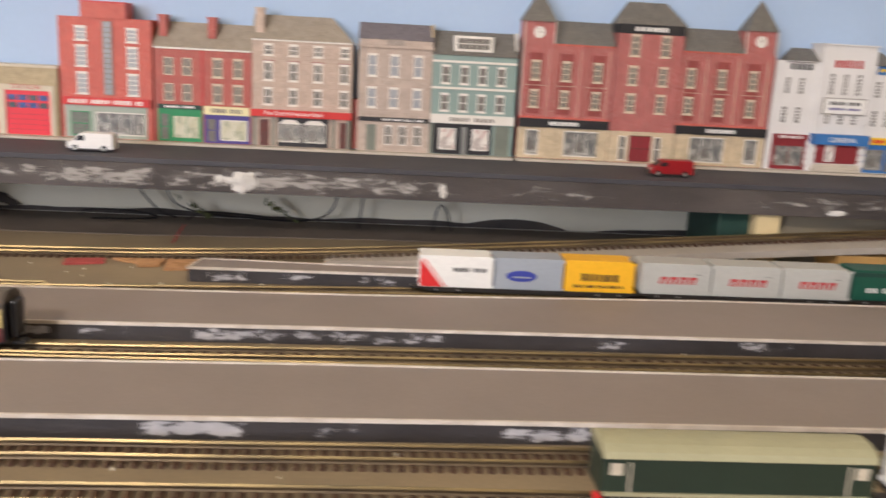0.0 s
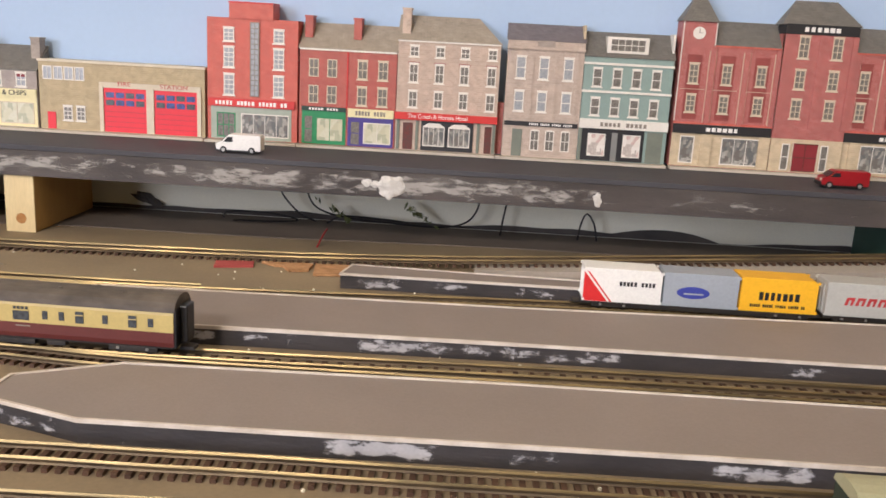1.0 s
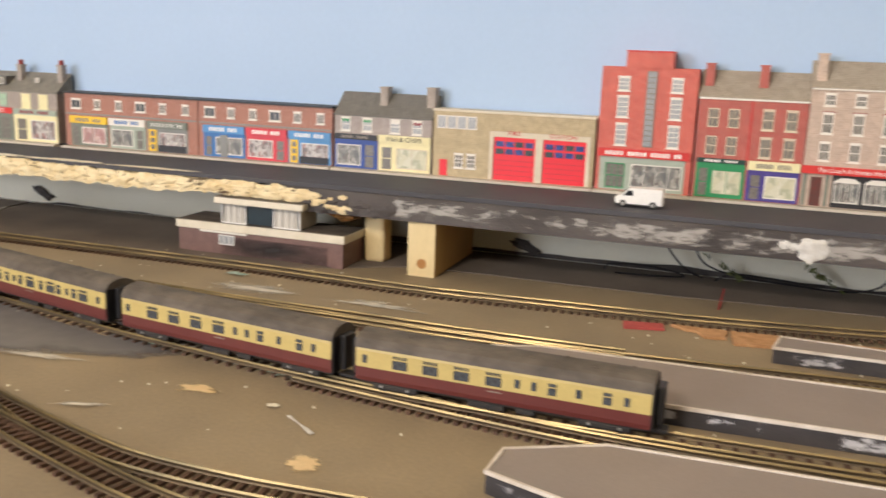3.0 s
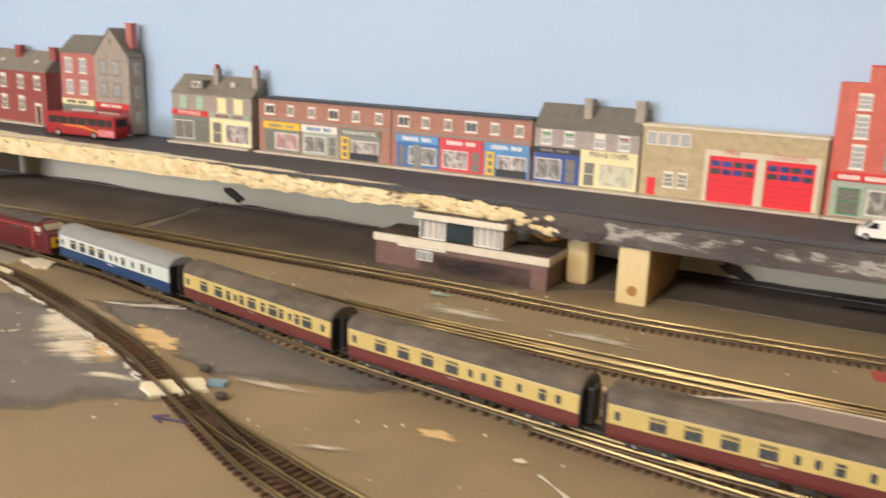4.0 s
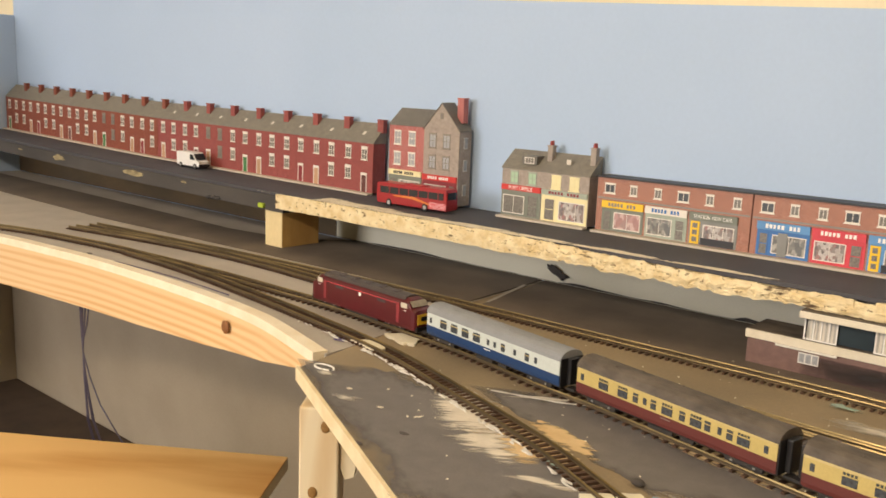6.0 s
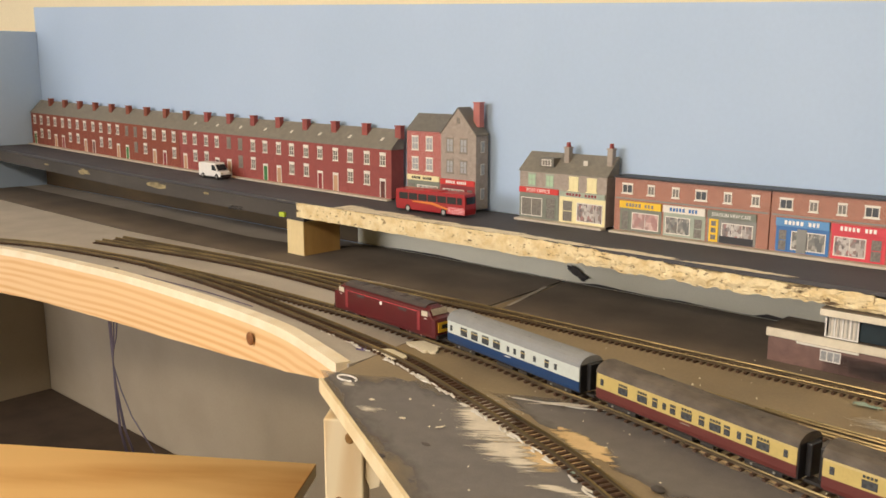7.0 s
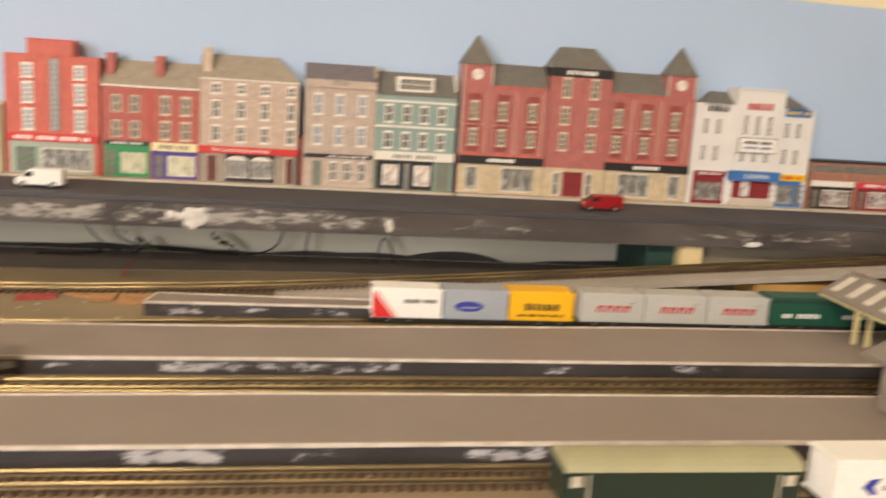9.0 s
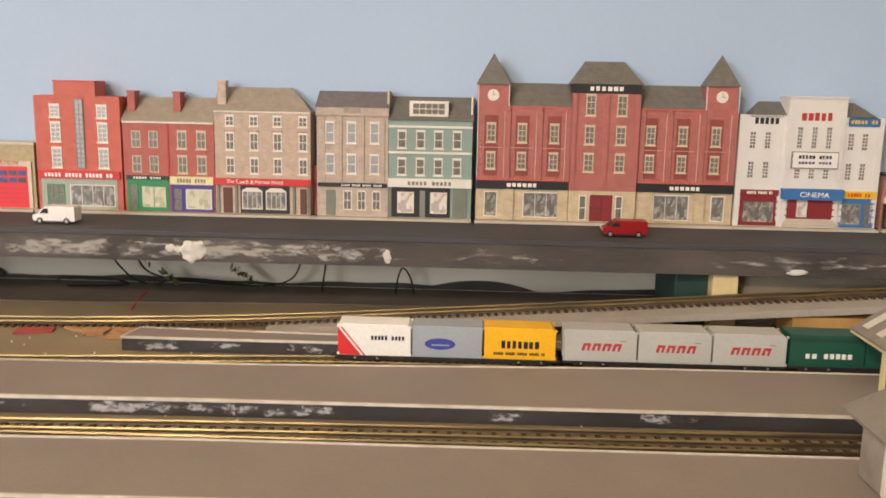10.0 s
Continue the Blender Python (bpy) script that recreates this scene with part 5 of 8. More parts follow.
for wx, wm in ((-0.412, SHOPGREEN), (-0.394, SHOPGREEN), (-0.371, OFFWHITE), (-0.353, SHOPMAROON)):
    c.win(wx, 0.0935, 0.0062, 0.0082, 2, 2, OFFWHITE, GLASSG, True)
    c.slab("blind", wm, wx - 0.0031, wx + 0.0031, 0.0955, 0.0978, 0.0002)
c.shop(-0.4210, -0.3850, SHOPBLUE, SIGNBLACK, 0.0820, 0.0862, SHOPGLASS, -0.34, None, 12, TEXTGREY, 21)
c.shop(-0.3842, -0.3420, CREAM, CREAM, 0.0812, 0.0870, SHOPPALEGLASS, 0.30, FRAMETAN)
lettering("FISH & CHIPS", c.ob, -0.3631 + 0.4215, -0.0018, 0.0226, 0.0050, TEXTBLACK)

# fire station
PILLAR = mat("pale_stone_card", "#d9cdb6", 0.6, second="#c5b79d", scale=150, amount=0.5, bump=0.03)
c = Card("fire_station", -0.3400, -0.2195, "low beige stone card fire station with red doors")
c.wall(STONE_F, 0.1085)
c.slab("coping", PILLAR, -0.3405, -0.2190, 0.1076, 0.1092, 0.0010, "pale stone coping", DEEP)
for k in range(4):
    c.win(-0.3335 + 0.0078 * k, 0.0998, 0.0056, 0.0082, 2, 1, OFFWHITE, GLASSG)
c.slab("small_door", FIRERED, -0.3345, -0.3285, BZ, 0.0720, 0.0005, "red side door")
for wx in (-0.3195, -0.3100):
    c.win(wx, 0.0715, 0.0052, 0.0085, 2, 3, OFFWHITE, GLASSM, True)
for k, (da, db) in enumerate(((-0.2928, -0.2618), (-0.2560, -0.2250))):
    d = c.slab("engine_door", FIRERED, da, db, BZ, 0.0912, 0.0003, "large red engine house door")
    for r in range(2):
        for q in range(4):
            xx = da - c.x0 + (db - da) * (0.05 + 0.235 * q)
            boxpart("pane", FIREBLUE if (q + r) % 3 else GLASSP, d, (xx, xx + (db - da) * 0.195, -0.0005, 0.0, 0.0190 + 0.0054 * r, 0.0228 + 0.0054 * r))
    for q in (1, 2, 3, 4):
        boxpart("panel_joint", SHOPMAROON, d, (da - c.x0, db - c.x0, -0.0004, 0.0, 0.0036 * q, 0.0036 * q + 0.0002))
for pa, pb in ((-0.2958, -0.2930), (-0.2616, -0.2562), (-0.2248, -0.2220)):
    c.slab("pillar", PILLAR, pa, pb, BZ, 0.0930, 0.0012, "pale stone pillar")
c.slab("lintel", PILLAR, -0.2958, -0.2220, 0.0914, 0.0952, 0.0009, "pale stone band")
lettering("FIRE", c.ob, -0.2775 + 0.34, -0.0011, 0.0329, 0.0044, TEXTRED, 1.2)
lettering("STATION", c.ob, -0.2415 + 0.34, -0.0011, 0.0325, 0.0044, TEXTRED, 1.1)

# stepped red store
c = Card("department_shop", -0.2175, -0.1530, "tall red brick card store with a stepped top")
c.wall(BRICK_W, 0.1445)
bm = bmesh.new()
plate(bm, [(0.0160, 0.0840), (0.0470, 0.0840), (0.0470, 0.0945), (0.0160, 0.0945)], -0.0010, DEEP)
part("stepped_parapet", bm, BRICK_W, c.ob)
c.slab("coping", SIGNRED, -0.2018, -0.1702, 0.1546, 0.1556, 0.0014, "", DEEP)
c.win(-0.1835, 0.1165, 0.0052, 0.0500, 2, 14, TEXTGREY, GLASSG, front=-0.0006)
for wx in (-0.2020, -0.1665):
    c.win(wx, 0.1330, 0.0062, 0.0075, 2, 3, OFFWHITE, GLASSG, True)
    c.win(wx, 0.1175, 0.0062, 0.0125, 2, 4, OFFWHITE, GLASSG, True)
    c.win(wx, 0.0985, 0.0062, 0.0130, 2, 4, OFFWHITE, GLASSG, True)
c.slab("sign_board", SIGNRED, -0.2165, -0.1545, 0.0832, 0.0888, 0.0020, "long red sign board")
bars(c.ob, 0.006, 0.058, -0.0020, 0.0244, 0.0274, 20, TEXTWHITE, 31)
c.slab("shop_front", SHOPPALE, -0.2150, -0.1570, BZ, 0.0830, 0.0005, "pale green shop front")
c.win(-0.2040, 0.0700, 0.0120, 0.0160, 3, 2, SHOPGREEN, GLASSM, front=-0.0005)
c.win(-0.1760, 0.0705, 0.0330, 0.0150, 4, 1, OFFWHITE, SHOPGLASS, front=-0.0005)

# pair of red houses with green and purple shops
c = Card("shop_pair", -0.1515, -0.0830, "red brick card pair with green and purple shops")
c.wall(BRICK_P, 0.1268)
c.roof(SLATE_T, -0.1515, -0.0830, 0.1272, 0.1445)
c.slab("eaves_board", OFFWHITE, -0.1515, -0.0830, 0.1256, 0.1268, 0.0012)
c.slab("party_line", SIGNRED, -0.1180, -0.1170, 0.0860, 0.1254, 0.0006)
c.chimney(-0.1465, 0.134, 0.1480, BRICK_P, 0.0055, 0.006, 0.0165, 0)
c.chimney(-0.1120, 0.134, 0.1478, BRICK_P, 0.0055, 0.006, 0.0165, 0)
for wx in (-0.1415, -0.1285):
    for wz in (0.1135, 0.0952):
        c.win(wx, wz, 0.0056, 0.0112, 2, 2, FRAMETAN, GLASSM)
for wx in (-0.1070, -0.0925):
    for wz in (0.1135, 0.0952):
        c.win(wx, wz, 0.0056, 0.0112, 2, 2, FRAMETAN, GLASSM, True)
c.shop(-0.1495, -0.1180, SHOPGREEN, DARKGREEN, 0.0835, 0.0865, SHOPPALEGLASS, 0.28, SHOPGREEN, 10, TEXTWHITE, 33)
c.shop(-0.1165, -0.0840, SHOPPURPLE, CREAM, 0.0805, 0.0865, SHOPPALEGLASS, 0.30, OFFWHITE, 10, TEXTGREY, 34)

# hotel
c = Card("hotel", -0.0825, -0.0110, "grey stone card hotel with a red sign and hipped roof")
c.wall(STONE_H, 0.1355)
c.roof(SLATE_T, -0.0825, -0.0110, 0.1360, 0.1530, hip_r=0.017)
c.slab("eaves_board", OFFWHITE, -0.0825, -0.0110, 0.1348, 0.1358, 0.0014)
c.chimney(-0.0775, 0.138, 0.1565, STONE_H, 0.0060, 0.004, 0.0120, 0)
for wx in (-0.0710, -0.0530, -0.0355, -0.0165):
    c.win(wx, 0.1285, 0.0050, 0.0058, 2, 2, OFFWHITE, GLASSM, True)
    c.win(wx, 0.1135, 0.0050, 0.0112, 2, 2, OFFWHITE, GLASSM, True)
    c.win(wx, 0.0955, 0.0050, 0.0100, 2, 2, OFFWHITE, GLASSM, True)
    c.slab("lintel", SHOPMAROON, wx - 0.004, wx + 0.004, 0.1203, 0.1213, 0.0005)
c.slab("sign_board", SIGNRED, -0.0830, -0.0105, 0.0812, 0.0862, 0.0026, "long red sign board")
lettering("The Coach & Horses Hotel", c.ob, 0.030, -0.0028, 0.0226, 0.0040, TEXTWHITE, 0.95)
c.slab("shop_front", SIGNBLACK, -0.0640, -0.0270, BZ, 0.0810, 0.0006, "black ground floor front")
for wx in (-0.0550, -0.0370):
    c.win(wx, 0.0700, 0.0140, 0.0125, 4, 1, OFFWHITE, SHOPGLASS, False, True, -0.0006)
c.slab("door", DOORBROWN, -0.0770, -0.0700, BZ, 0.0790, 0.0003)
c.slab("door", DOORBROWN, -0.0190, -0.0140, BZ, 0.0790, 0.0003)
for wx in (-0.0805, -0.0670, -0.0235, -0.0125):
    c.slab("pilaster", SHOPGREY, wx - 0.001, wx + 0.001, BZ, 0.0810, 0.0010)
c = Card("brick_infill", -0.0108, -0.0065, "narrow red brick wall between two buildings")
c.wall(BRICK_R, 0.0960, front=0.007)

# bank
c = Card("bank", -0.0062, 0.0468, "beige stone card bank with a black sign board")
c.wall(STONE_B, 0.1395)
c.slab("cornice", STONE_B, -0.0068, 0.0474, 0.1340, 0.1358, 0.0016, "stone cornice")
c.slab("parapet", STONE_B, -0.0062, 0.0468, 0.1358, 0.1405, 0.0006)
c.slab("crest", STONE_D, 0.0140, 0.0260, 0.1362, 0.1402, 0.0014)
c.roof(SLATE_P, -0.0062, 0.0468, 0.1406, 0.1515)
c.slab("gable_end", STONE_T, 0.0455, 0.0470, 0.1395, 0.1520, -0.003, "", DEEP)
for wx in (0.0035, 0.0195, 0.0365):
    for wz, hh in ((0.1215, 0.0135), (0.0985, 0.0125)):
        c.win(wx, wz, 0.0054, hh, 1, 2, OFFWHITE, GLASSG, True)
for wx in (-0.0012, 0.0115, 0.0280, 0.0430):
    c.slab("pilaster", STONE_B, wx - 0.0011, wx + 0.0011, 0.0860, 0.1338, 0.0008)
c.slab("sign_board", SIGNBLACK, -0.0055, 0.0460, 0.0815, 0.0845, 0.0012, "narrow black sign board")
bars(c.ob, 0.018, 0.050, -0.0012, 0.0222, 0.0237, 24, TEXTWHITE, 41)
for wx in (0.0165, 0.0270, 0.0380):
    c.win(wx, 0.0715, 0.0050, 0.0130, 2, 2, OFFWHITE, GLASSM, False, True)
c.slab("door", SHOPGREY, 0.0005, 0.0075, BZ, 0.0790, 0.0004)

# green store
c = Card("draper_shop", 0.0472, 0.1085, "pale green rendered card shop with a dormer")
c.wall(GREENWALL, 0.1320)
for zz in (0.1270, 0.1080):
    c.slab("white_band", OFFWHITE, 0.0468, 0.1089, zz - 0.0008, zz + 0.0008, 0.0012)
c.roof(SLATE, 0.0472, 0.1085, 0.1322, 0.1485)
c.slab("dormer", OFFWHITE, 0.0620, 0.0905, 0.1345, 0.1455, -0.0015, "white dormer", 0.016)
c.win(0.0762, 0.1400, 0.0230, 0.0075, 5, 2, OFFWHITE, GLASSM, front=0.0015)
c.slab("gable_edge", OFFWHITE, 0.1072, 0.1086, 0.1320, 0.1490, -0.004, "", DEEP)
for wx in (0.0568, 0.0705, 0.0838, 0.0975):
    c.win(wx, 0.1175, 0.0050, 0.0110, 1, 2, OFFWHITE, GLASSM, True)
    c.win(wx, 0.0975, 0.0050, 0.0105, 1, 2, OFFWHITE, GLASSM, True)
c.slab("sign_board", OFFWHITE, 0.0470, 0.1087, 0.0825, 0.0890, 0.0022, "cream sign board")
bars(c.ob, 0.014, 0.050, -0.0022, 0.0242, 0.0272, 12, TEXTGREY, 44)
c.slab("shop_front", SIGNBLACK, 0.0495, 0.0930, BZ, 0.0822, 0.0005, "black shop front")
c.slab("pilaster", SHOPGREY, 0.0475, 0.0493, BZ, 0.0822, 0.0008)
for wx in (0.0600, 0.0845):
    c.win(wx, 0.0710, 0.0110, 0.0145, 1, 1, OFFWHITE, POSTER, front=-0.0005)
c.slab("door", SIGNGREY, 0.0705, 0.0745, BZ, 0.0800, 0.0009)
c.slab("side_door", SHOPGREY, 0.0950, 0.1060, BZ, 0.0815, 0.0006, "grey green side door")

# large red department store with towers
c = Card("department_store", 0.1120, 0.3000, "large red brick card department store with slate towers")
X0 = 0.1120
c.wall(BRICK_R, 0.1430, 0.1120, 0.1800)
c.wall(BRICK_R, 0.1430, 0.2290, 0.3000, name="wall")
c.wall(BRICK_R, 0.1535, 0.1800, 0.2290, front=-0.0030, name="centre_wall")
for ta, tb, tz in ((0.1115, 0.1345, 0.1585), (0.2765, 0.2985, 0.1600)):
    c.slab("tower", BRICK_R, ta, tb, 0.1430, tz, 0.0002, "", 0.0170)
    bm = bmesh.new()
    m, y0, y1 = (ta + tb) / 2 - X0, -0.0018, 0.0175
    v = [bm.verts.new(q) for q in ((ta - X0 - 0.0012, y0, tz - BZ), (tb - X0 + 0.0012, y0, tz - BZ), (tb - X0 + 0.0012, y1, tz - BZ), (ta - X0 - 0.0012, y1, tz - BZ), (m, (y0 + y1) / 2, tz - BZ + 0.0225))]
    for f in ((0, 1, 4), (1, 2, 4), (2, 3, 4), (3, 0, 4), (3, 2, 1, 0)):
        bm.faces.new([v[k] for k in f])
    part("spire", bm, SLATE, c.ob, "slate pyramid roof")
    bm = bmesh.new()
    disc_y(bm, m, -0.0009, -0.0002, tz - BZ - 0.0075, 0.0042, 20)
    dial = part("clock_face", bm, OFFWHITE, c.ob, "white clock face")
    boxpart("clock_hand", TEXTGREY, dial, (m - 0.0002, m + 0.0002, -0.0011, -0.0009, tz - BZ - 0.0075, tz - BZ - 0.0045))
    boxpart("clock_hand", TEXTGREY, dial, (m, m + 0.0024, -0.0011, -0.0009, tz - BZ - 0.0077, tz - BZ - 0.0073))
for ra, rb in ((0.1347, 0.1798), (0.2292, 0.2763)):
    c.roof(SLATE, ra, rb, 0.1434, 0.1600)
    c.slab("eaves_board", BRICK_W, ra, rb, 0.1422, 0.1434, 0.0010)
c.slab("sign_board", SIGNBLACK, 0.1800, 0.2290, 0.1535, 0.1602, 0.0034, "black name board", 0.015)
bars(c.ob, 0.0800, 0.1050, -0.0034, 0.0954, 0.0986, 6, TEXTWHITE, 51)
c.roof(SLATE, 0.1795, 0.2295, 0.1604, 0.1765, 0.0014, 0.0165, 0.012, 0.012, "centre_roof")
for wx in (0.1222, 0.1448, 0.1682, 0.2380, 0.2612, 0.2850):
    c.slab("bay", BRICK_T, wx - 0.0050, wx + 0.0050, 0.0925, 0.1365, 0.0004)
    c.slab("floor_line", FRAMETAN, wx - 0.0085, wx + 0.0085, 0.1131, 0.1134, 0.0006)
    c.win(wx, 0.1238, 0.0052, 0.0118, 2, 3, FRAMETAN, GLASSM, True, front=-0.0004)
    c.win(wx, 0.1035, 0.0052, 0.0105, 2, 3, FRAMETAN, GLASSM, True, front=-0.0004)
for wx in (0.1935, 0.2160):
    for wz, hh in ((0.1450, 0.0130), (0.1235, 0.0115), (0.1035, 0.0115)):
        c.win(wx, wz, 0.0056, hh, 2, 3, FRAMETAN, GLASSM, True, front=-0.0030)
for wx in (0.1340, 0.1572, 0.1785, 0.2315, 0.2512, 0.2748, 0.2975):
    c.slab("pier", BRICK_R, wx - 0.0020, wx + 0.0020, 0.0905, 0.1420, 0.0018)
    for side in (-0.0022, 0.0022):
        c.slab("paper_edge", FRAMETAN, wx + side - 0.00014, wx + side + 0.00014, 0.0910, 0.1395, 0.0012)
for wx in (0.1818, 0.2050, 0.2272):
    c.slab("pier", BRICK_R, wx - 0.0018, wx + 0.0018, 0.0905, 0.1530, 0.0042)
for wx, za, zb, pr in ((0.1123, 0.0910, 0.1580, 0.0006), (0.1346, 0.1432, 0.1584, 0.0006), (0.1803, 0.0910, 0.1530, 0.0032), (0.2287, 0.0910, 0.1530, 0.0032), (0.2764, 0.1432, 0.1598, 0.0006), (0.2996, 0.0910, 0.1598, 0.0006)):
    c.slab("paper_edge", OFFWHITE, wx - 0.0003, wx + 0.0003, za, zb, pr + 0.0003, "white cut edge of the card")
c.slab("string_course", BRICK_W, 0.1120, 0.3000, 0.0893, 0.0907, 0.0016)
for sa, sb in ((0.1122, 0.1795), (0.2295, 0.2998)):
    c.slab("sign_board", SIGNBLACK, sa, sb, 0.0830, 0.0892, 0.0026, "long black sign board")
    bars(c.ob, (sa + sb) / 2 - X0 - 0.0115, (sa + sb) / 2 - X0 + 0.0115, -0.0026, 0.0247, 0.0277, 6, TEXTWHITE, 52)
c.slab("stone_base", STONE_T, 0.1120, 0.3000, BZ, 0.0830, 0.0006, "tan stone ground floor")
c.slab("stone_base", STONE_T, 0.1800, 0.2290, BZ, 0.0830, 0.0034)
for wx, ww in ((0.1230, 0.0085), (0.1600, 0.0250), (0.2555, 0.0250), (0.2895, 0.0085)):
    c.win(wx, 0.0715, ww, 0.0175, max(1, int(ww / 0.007)), 1, OFFWHITE, SHOPGLASS, front=-0.0006)
for wx in (0.1360, 0.1760, 0.2380, 0.2760):
    c.slab("stone_pier", STONE_T, wx - 0.0038, wx + 0.0038, BZ, 0.0828, 0.0022, "tan stone pier")
c.win(0.2040, 0.0705, 0.0170, 0.0180, 2, 2, DOORBROWN, SHOPMAROON, front=-0.0034)
for wx in (0.1952, 0.2128):
    c.slab("door_frame", FRAMETAN, wx - 0.0004, wx + 0.0004, BZ, 0.0805, 0.0042)
for wx in (0.1905, 0.2170):
    c.win(wx, 0.0705, 0.0040, 0.0170, 1, 2, OFFWHITE, GLASSM, front=-0.0034)

# white cinema
c = Card("cinema", 0.3015, 0.4045, "white rendered card cinema with a blue canopy sign")
X0 = 0.3015
c.wall(CINEWHITE, 0.1405, 0.3015, 0.3350)
c.wall(CINEWHITE, 0.1400, 0.3760, 0.4045)
c.wall(CINEWHITE, 0.1530, 0.3350, 0.3760, front=-0.0022, name="centre_wall")
c.slab("coping", CINEWHITE, 0.3345, 0.3765, 0.1530, 0.1542, 0.0034, "", DEEP)
c.roof(SLATE, 0.3090, 0.3990, 0.1400, 0.1500, 0.0, DEEP, 0.01, 0.01)
for wx in (0.3035, 0.3340, 0.3372, 0.3740, 0.3775, 0.4022):
    big = 0.336 < wx < 0.376
    for k in range(18 if big else 16):
        c.slab("quoin", CINEWHITE, wx - 0.0019, wx + 0.0019, 0.0640 + 0.0048 * k, 0.0678 + 0.0048 * k, 0.0030 if big else 0.0008)
for wx in (0.3115, 0.3222, 0.3815, 0.3915):
    for wz in (0.1225, 0.1010):
        c.win(wx, wz, 0.0036, 0.0115, 2, 5, CINEWHITE, GLASSM)
for wx in (0.3442, 0.3545, 0.3648):
    c.win(wx, 0.1250, 0.0032, 0.0150, 2, 6, CINEWHITE, GLASSM, front=-0.0022)
    c.win(wx, 0.0990, 0.0034, 0.0065, 2, 3, CINEWHITE, GLASSM, front=-0.0022)
bars(c.ob, 0.3118 - X0, 0.3300 - X0, -0.0001, 0.0742, 0.0790, 5, TEXTBLACK, 61)
bars(c.ob, 0.3440 - X0, 0.3670 - X0, -0.0023, 0.0772, 0.0830, 5, TEXTRED, 62)
c.slab("sign_board", SIGNBLUE, 0.3785, 0.4010, 0.1335, 0.1395, 0.0008, "blue sign with yellow bars")
bars(c.ob, 0.3800 - X0, 0.3995 - X0, -0.0008, 0.0755, 0.0782, 8, SIGNYEL, 63)
# thin frame whose grey also paints the shade around the film board
c.slab("film_board_frame", TEXTGREY, 0.3394, 0.3726, 0.1029, 0.1151, 0.0039)
c.slab("film_board", WHITE, 0.3400, 0.3720, 0.1035, 0.1145, 0.0042, "white film board")
bars(c.ob, 0.3440 - X0, 0.3680 - X0, -0.0042, 0.0500, 0.0525, 10, TEXTBLACK, 64)
bars(c.ob, 0.3440 - X0, 0.3680 - X0, -0.0042, 0.0462, 0.0480, 10, SHOPPURPLE, 65)
c.slab("canopy", SIGNBLUE, 0.3345, 0.3775, 0.0805, 0.0882, 0.0075, "blue cinema canopy")
lettering("CINEMA", c.ob, 0.3565 - X0, -0.0077, 0.0226, 0.0052, TEXTWHITE, 1.1)
c.shop(0.3055, 0.3330, SHOPMAROON, SHOPMAROON, 0.0825, 0.0865, SHOPGLASS, 0.0, SHOPMAROON, 14, TEXTWHITE, 66)
c.slab("entrance", SHOPMAROON, 0.3385, 0.3735, 0.0660, 0.0805, 0.0026, "maroon entrance")
c.win(0.3500, 0.0735, 0.0060, 0.0110, 2, 1, CINEWHITE, POSTER, front=-0.0026)
for k in range(3):
    c.slab("step", PAVE, 0.3380 - 0.0006 * k, 0.3740 + 0.0006 * k, BZ, 0.0655 - 0.0018 * k, 0.0032 + 0.0016 * k)
c.shop(0.3785, 0.4030, SIGNBLUE, SIGNYEL, 0.0815, 0.0868, SHOPGLASS, -0.36, SIGNGREY, 8, SIGNRED, 67)

# low parade at the end of the street
c = Card("shop_parade", 0.4080, 0.6200, "low red brick card parade with a dark glazed upper band")
c.wall(BRICK_S, 0.0985)
c.slab("upper_band", GLASSM, 0.4090, 0.6190, 0.0905, 0.0960, 0.0004, "dark glazed band")
for k in range(16):
    c.slab("mullion", SIGNGREY, 0.4085 + 0.0132 * k, 0.4097 + 0.0132 * k, 0.0900, 0.0965, 0.0007)
c.slab("flat_roof", SIGNBLACK, 0.4072, 0.6208, 0.0986, 0.1000, 0.0016, "", DEEP)
for k, (body, sign) in enumerate(((SIGNBLACK, OFFWHITE), (SHOPMAROON, SIGNPINK), (SHOPPURPLE, SIGNYEL), (SHOPGREEN, SIGNBLUE), (SHOPBLUE, SIGNRED))):
    c.shop(0.4095 + 0.042 * k, 0.4095 + 0.042 * k + 0.038, body, sign, 0.0785, 0.0832, SHOPGLASS2, 0.22, None, 9, TEXTBLACK if k == 2 else TEXTWHITE, 70 + k)


# ---- rolling stock ----
RT = 0.0042


def bogie(parent, x, material=None):
    b = boxpart("bogie", UNDER, parent, (x - 0.0105, x + 0.0105, -0.0078, 0.0078, RT + 0.0014, RT + 0.0038), "", 0.0005)
    for wx in (-0.0062, 0.0062):
        for s in (-1, 1):
            bm = bmesh.new()
            disc_y(bm, x + wx, s * 0.0040, s * 0.0058, RT + 0.0031, 0.0031)
            part("wheel", bm, UNDER, b)
    for s in (-1, 1):
        for wx in (-0.0062, 0.0062):
            boxpart("axle_box", HUB if s < 0 else UNDER, b, (x + wx - 0.0006, x + wx + 0.0006, s * 0.0081 - 0.0003, s * 0.0081 + 0.0003, RT + 0.0024, RT + 0.0033))
    return b


def coach_band(bm, x0, x1, zs):
    prof = [(-w, z) for w, z in zs] + [(w, z) for w, z in reversed(zs)]
    along_x(bm, prof, x0, x1)


PANES = {}


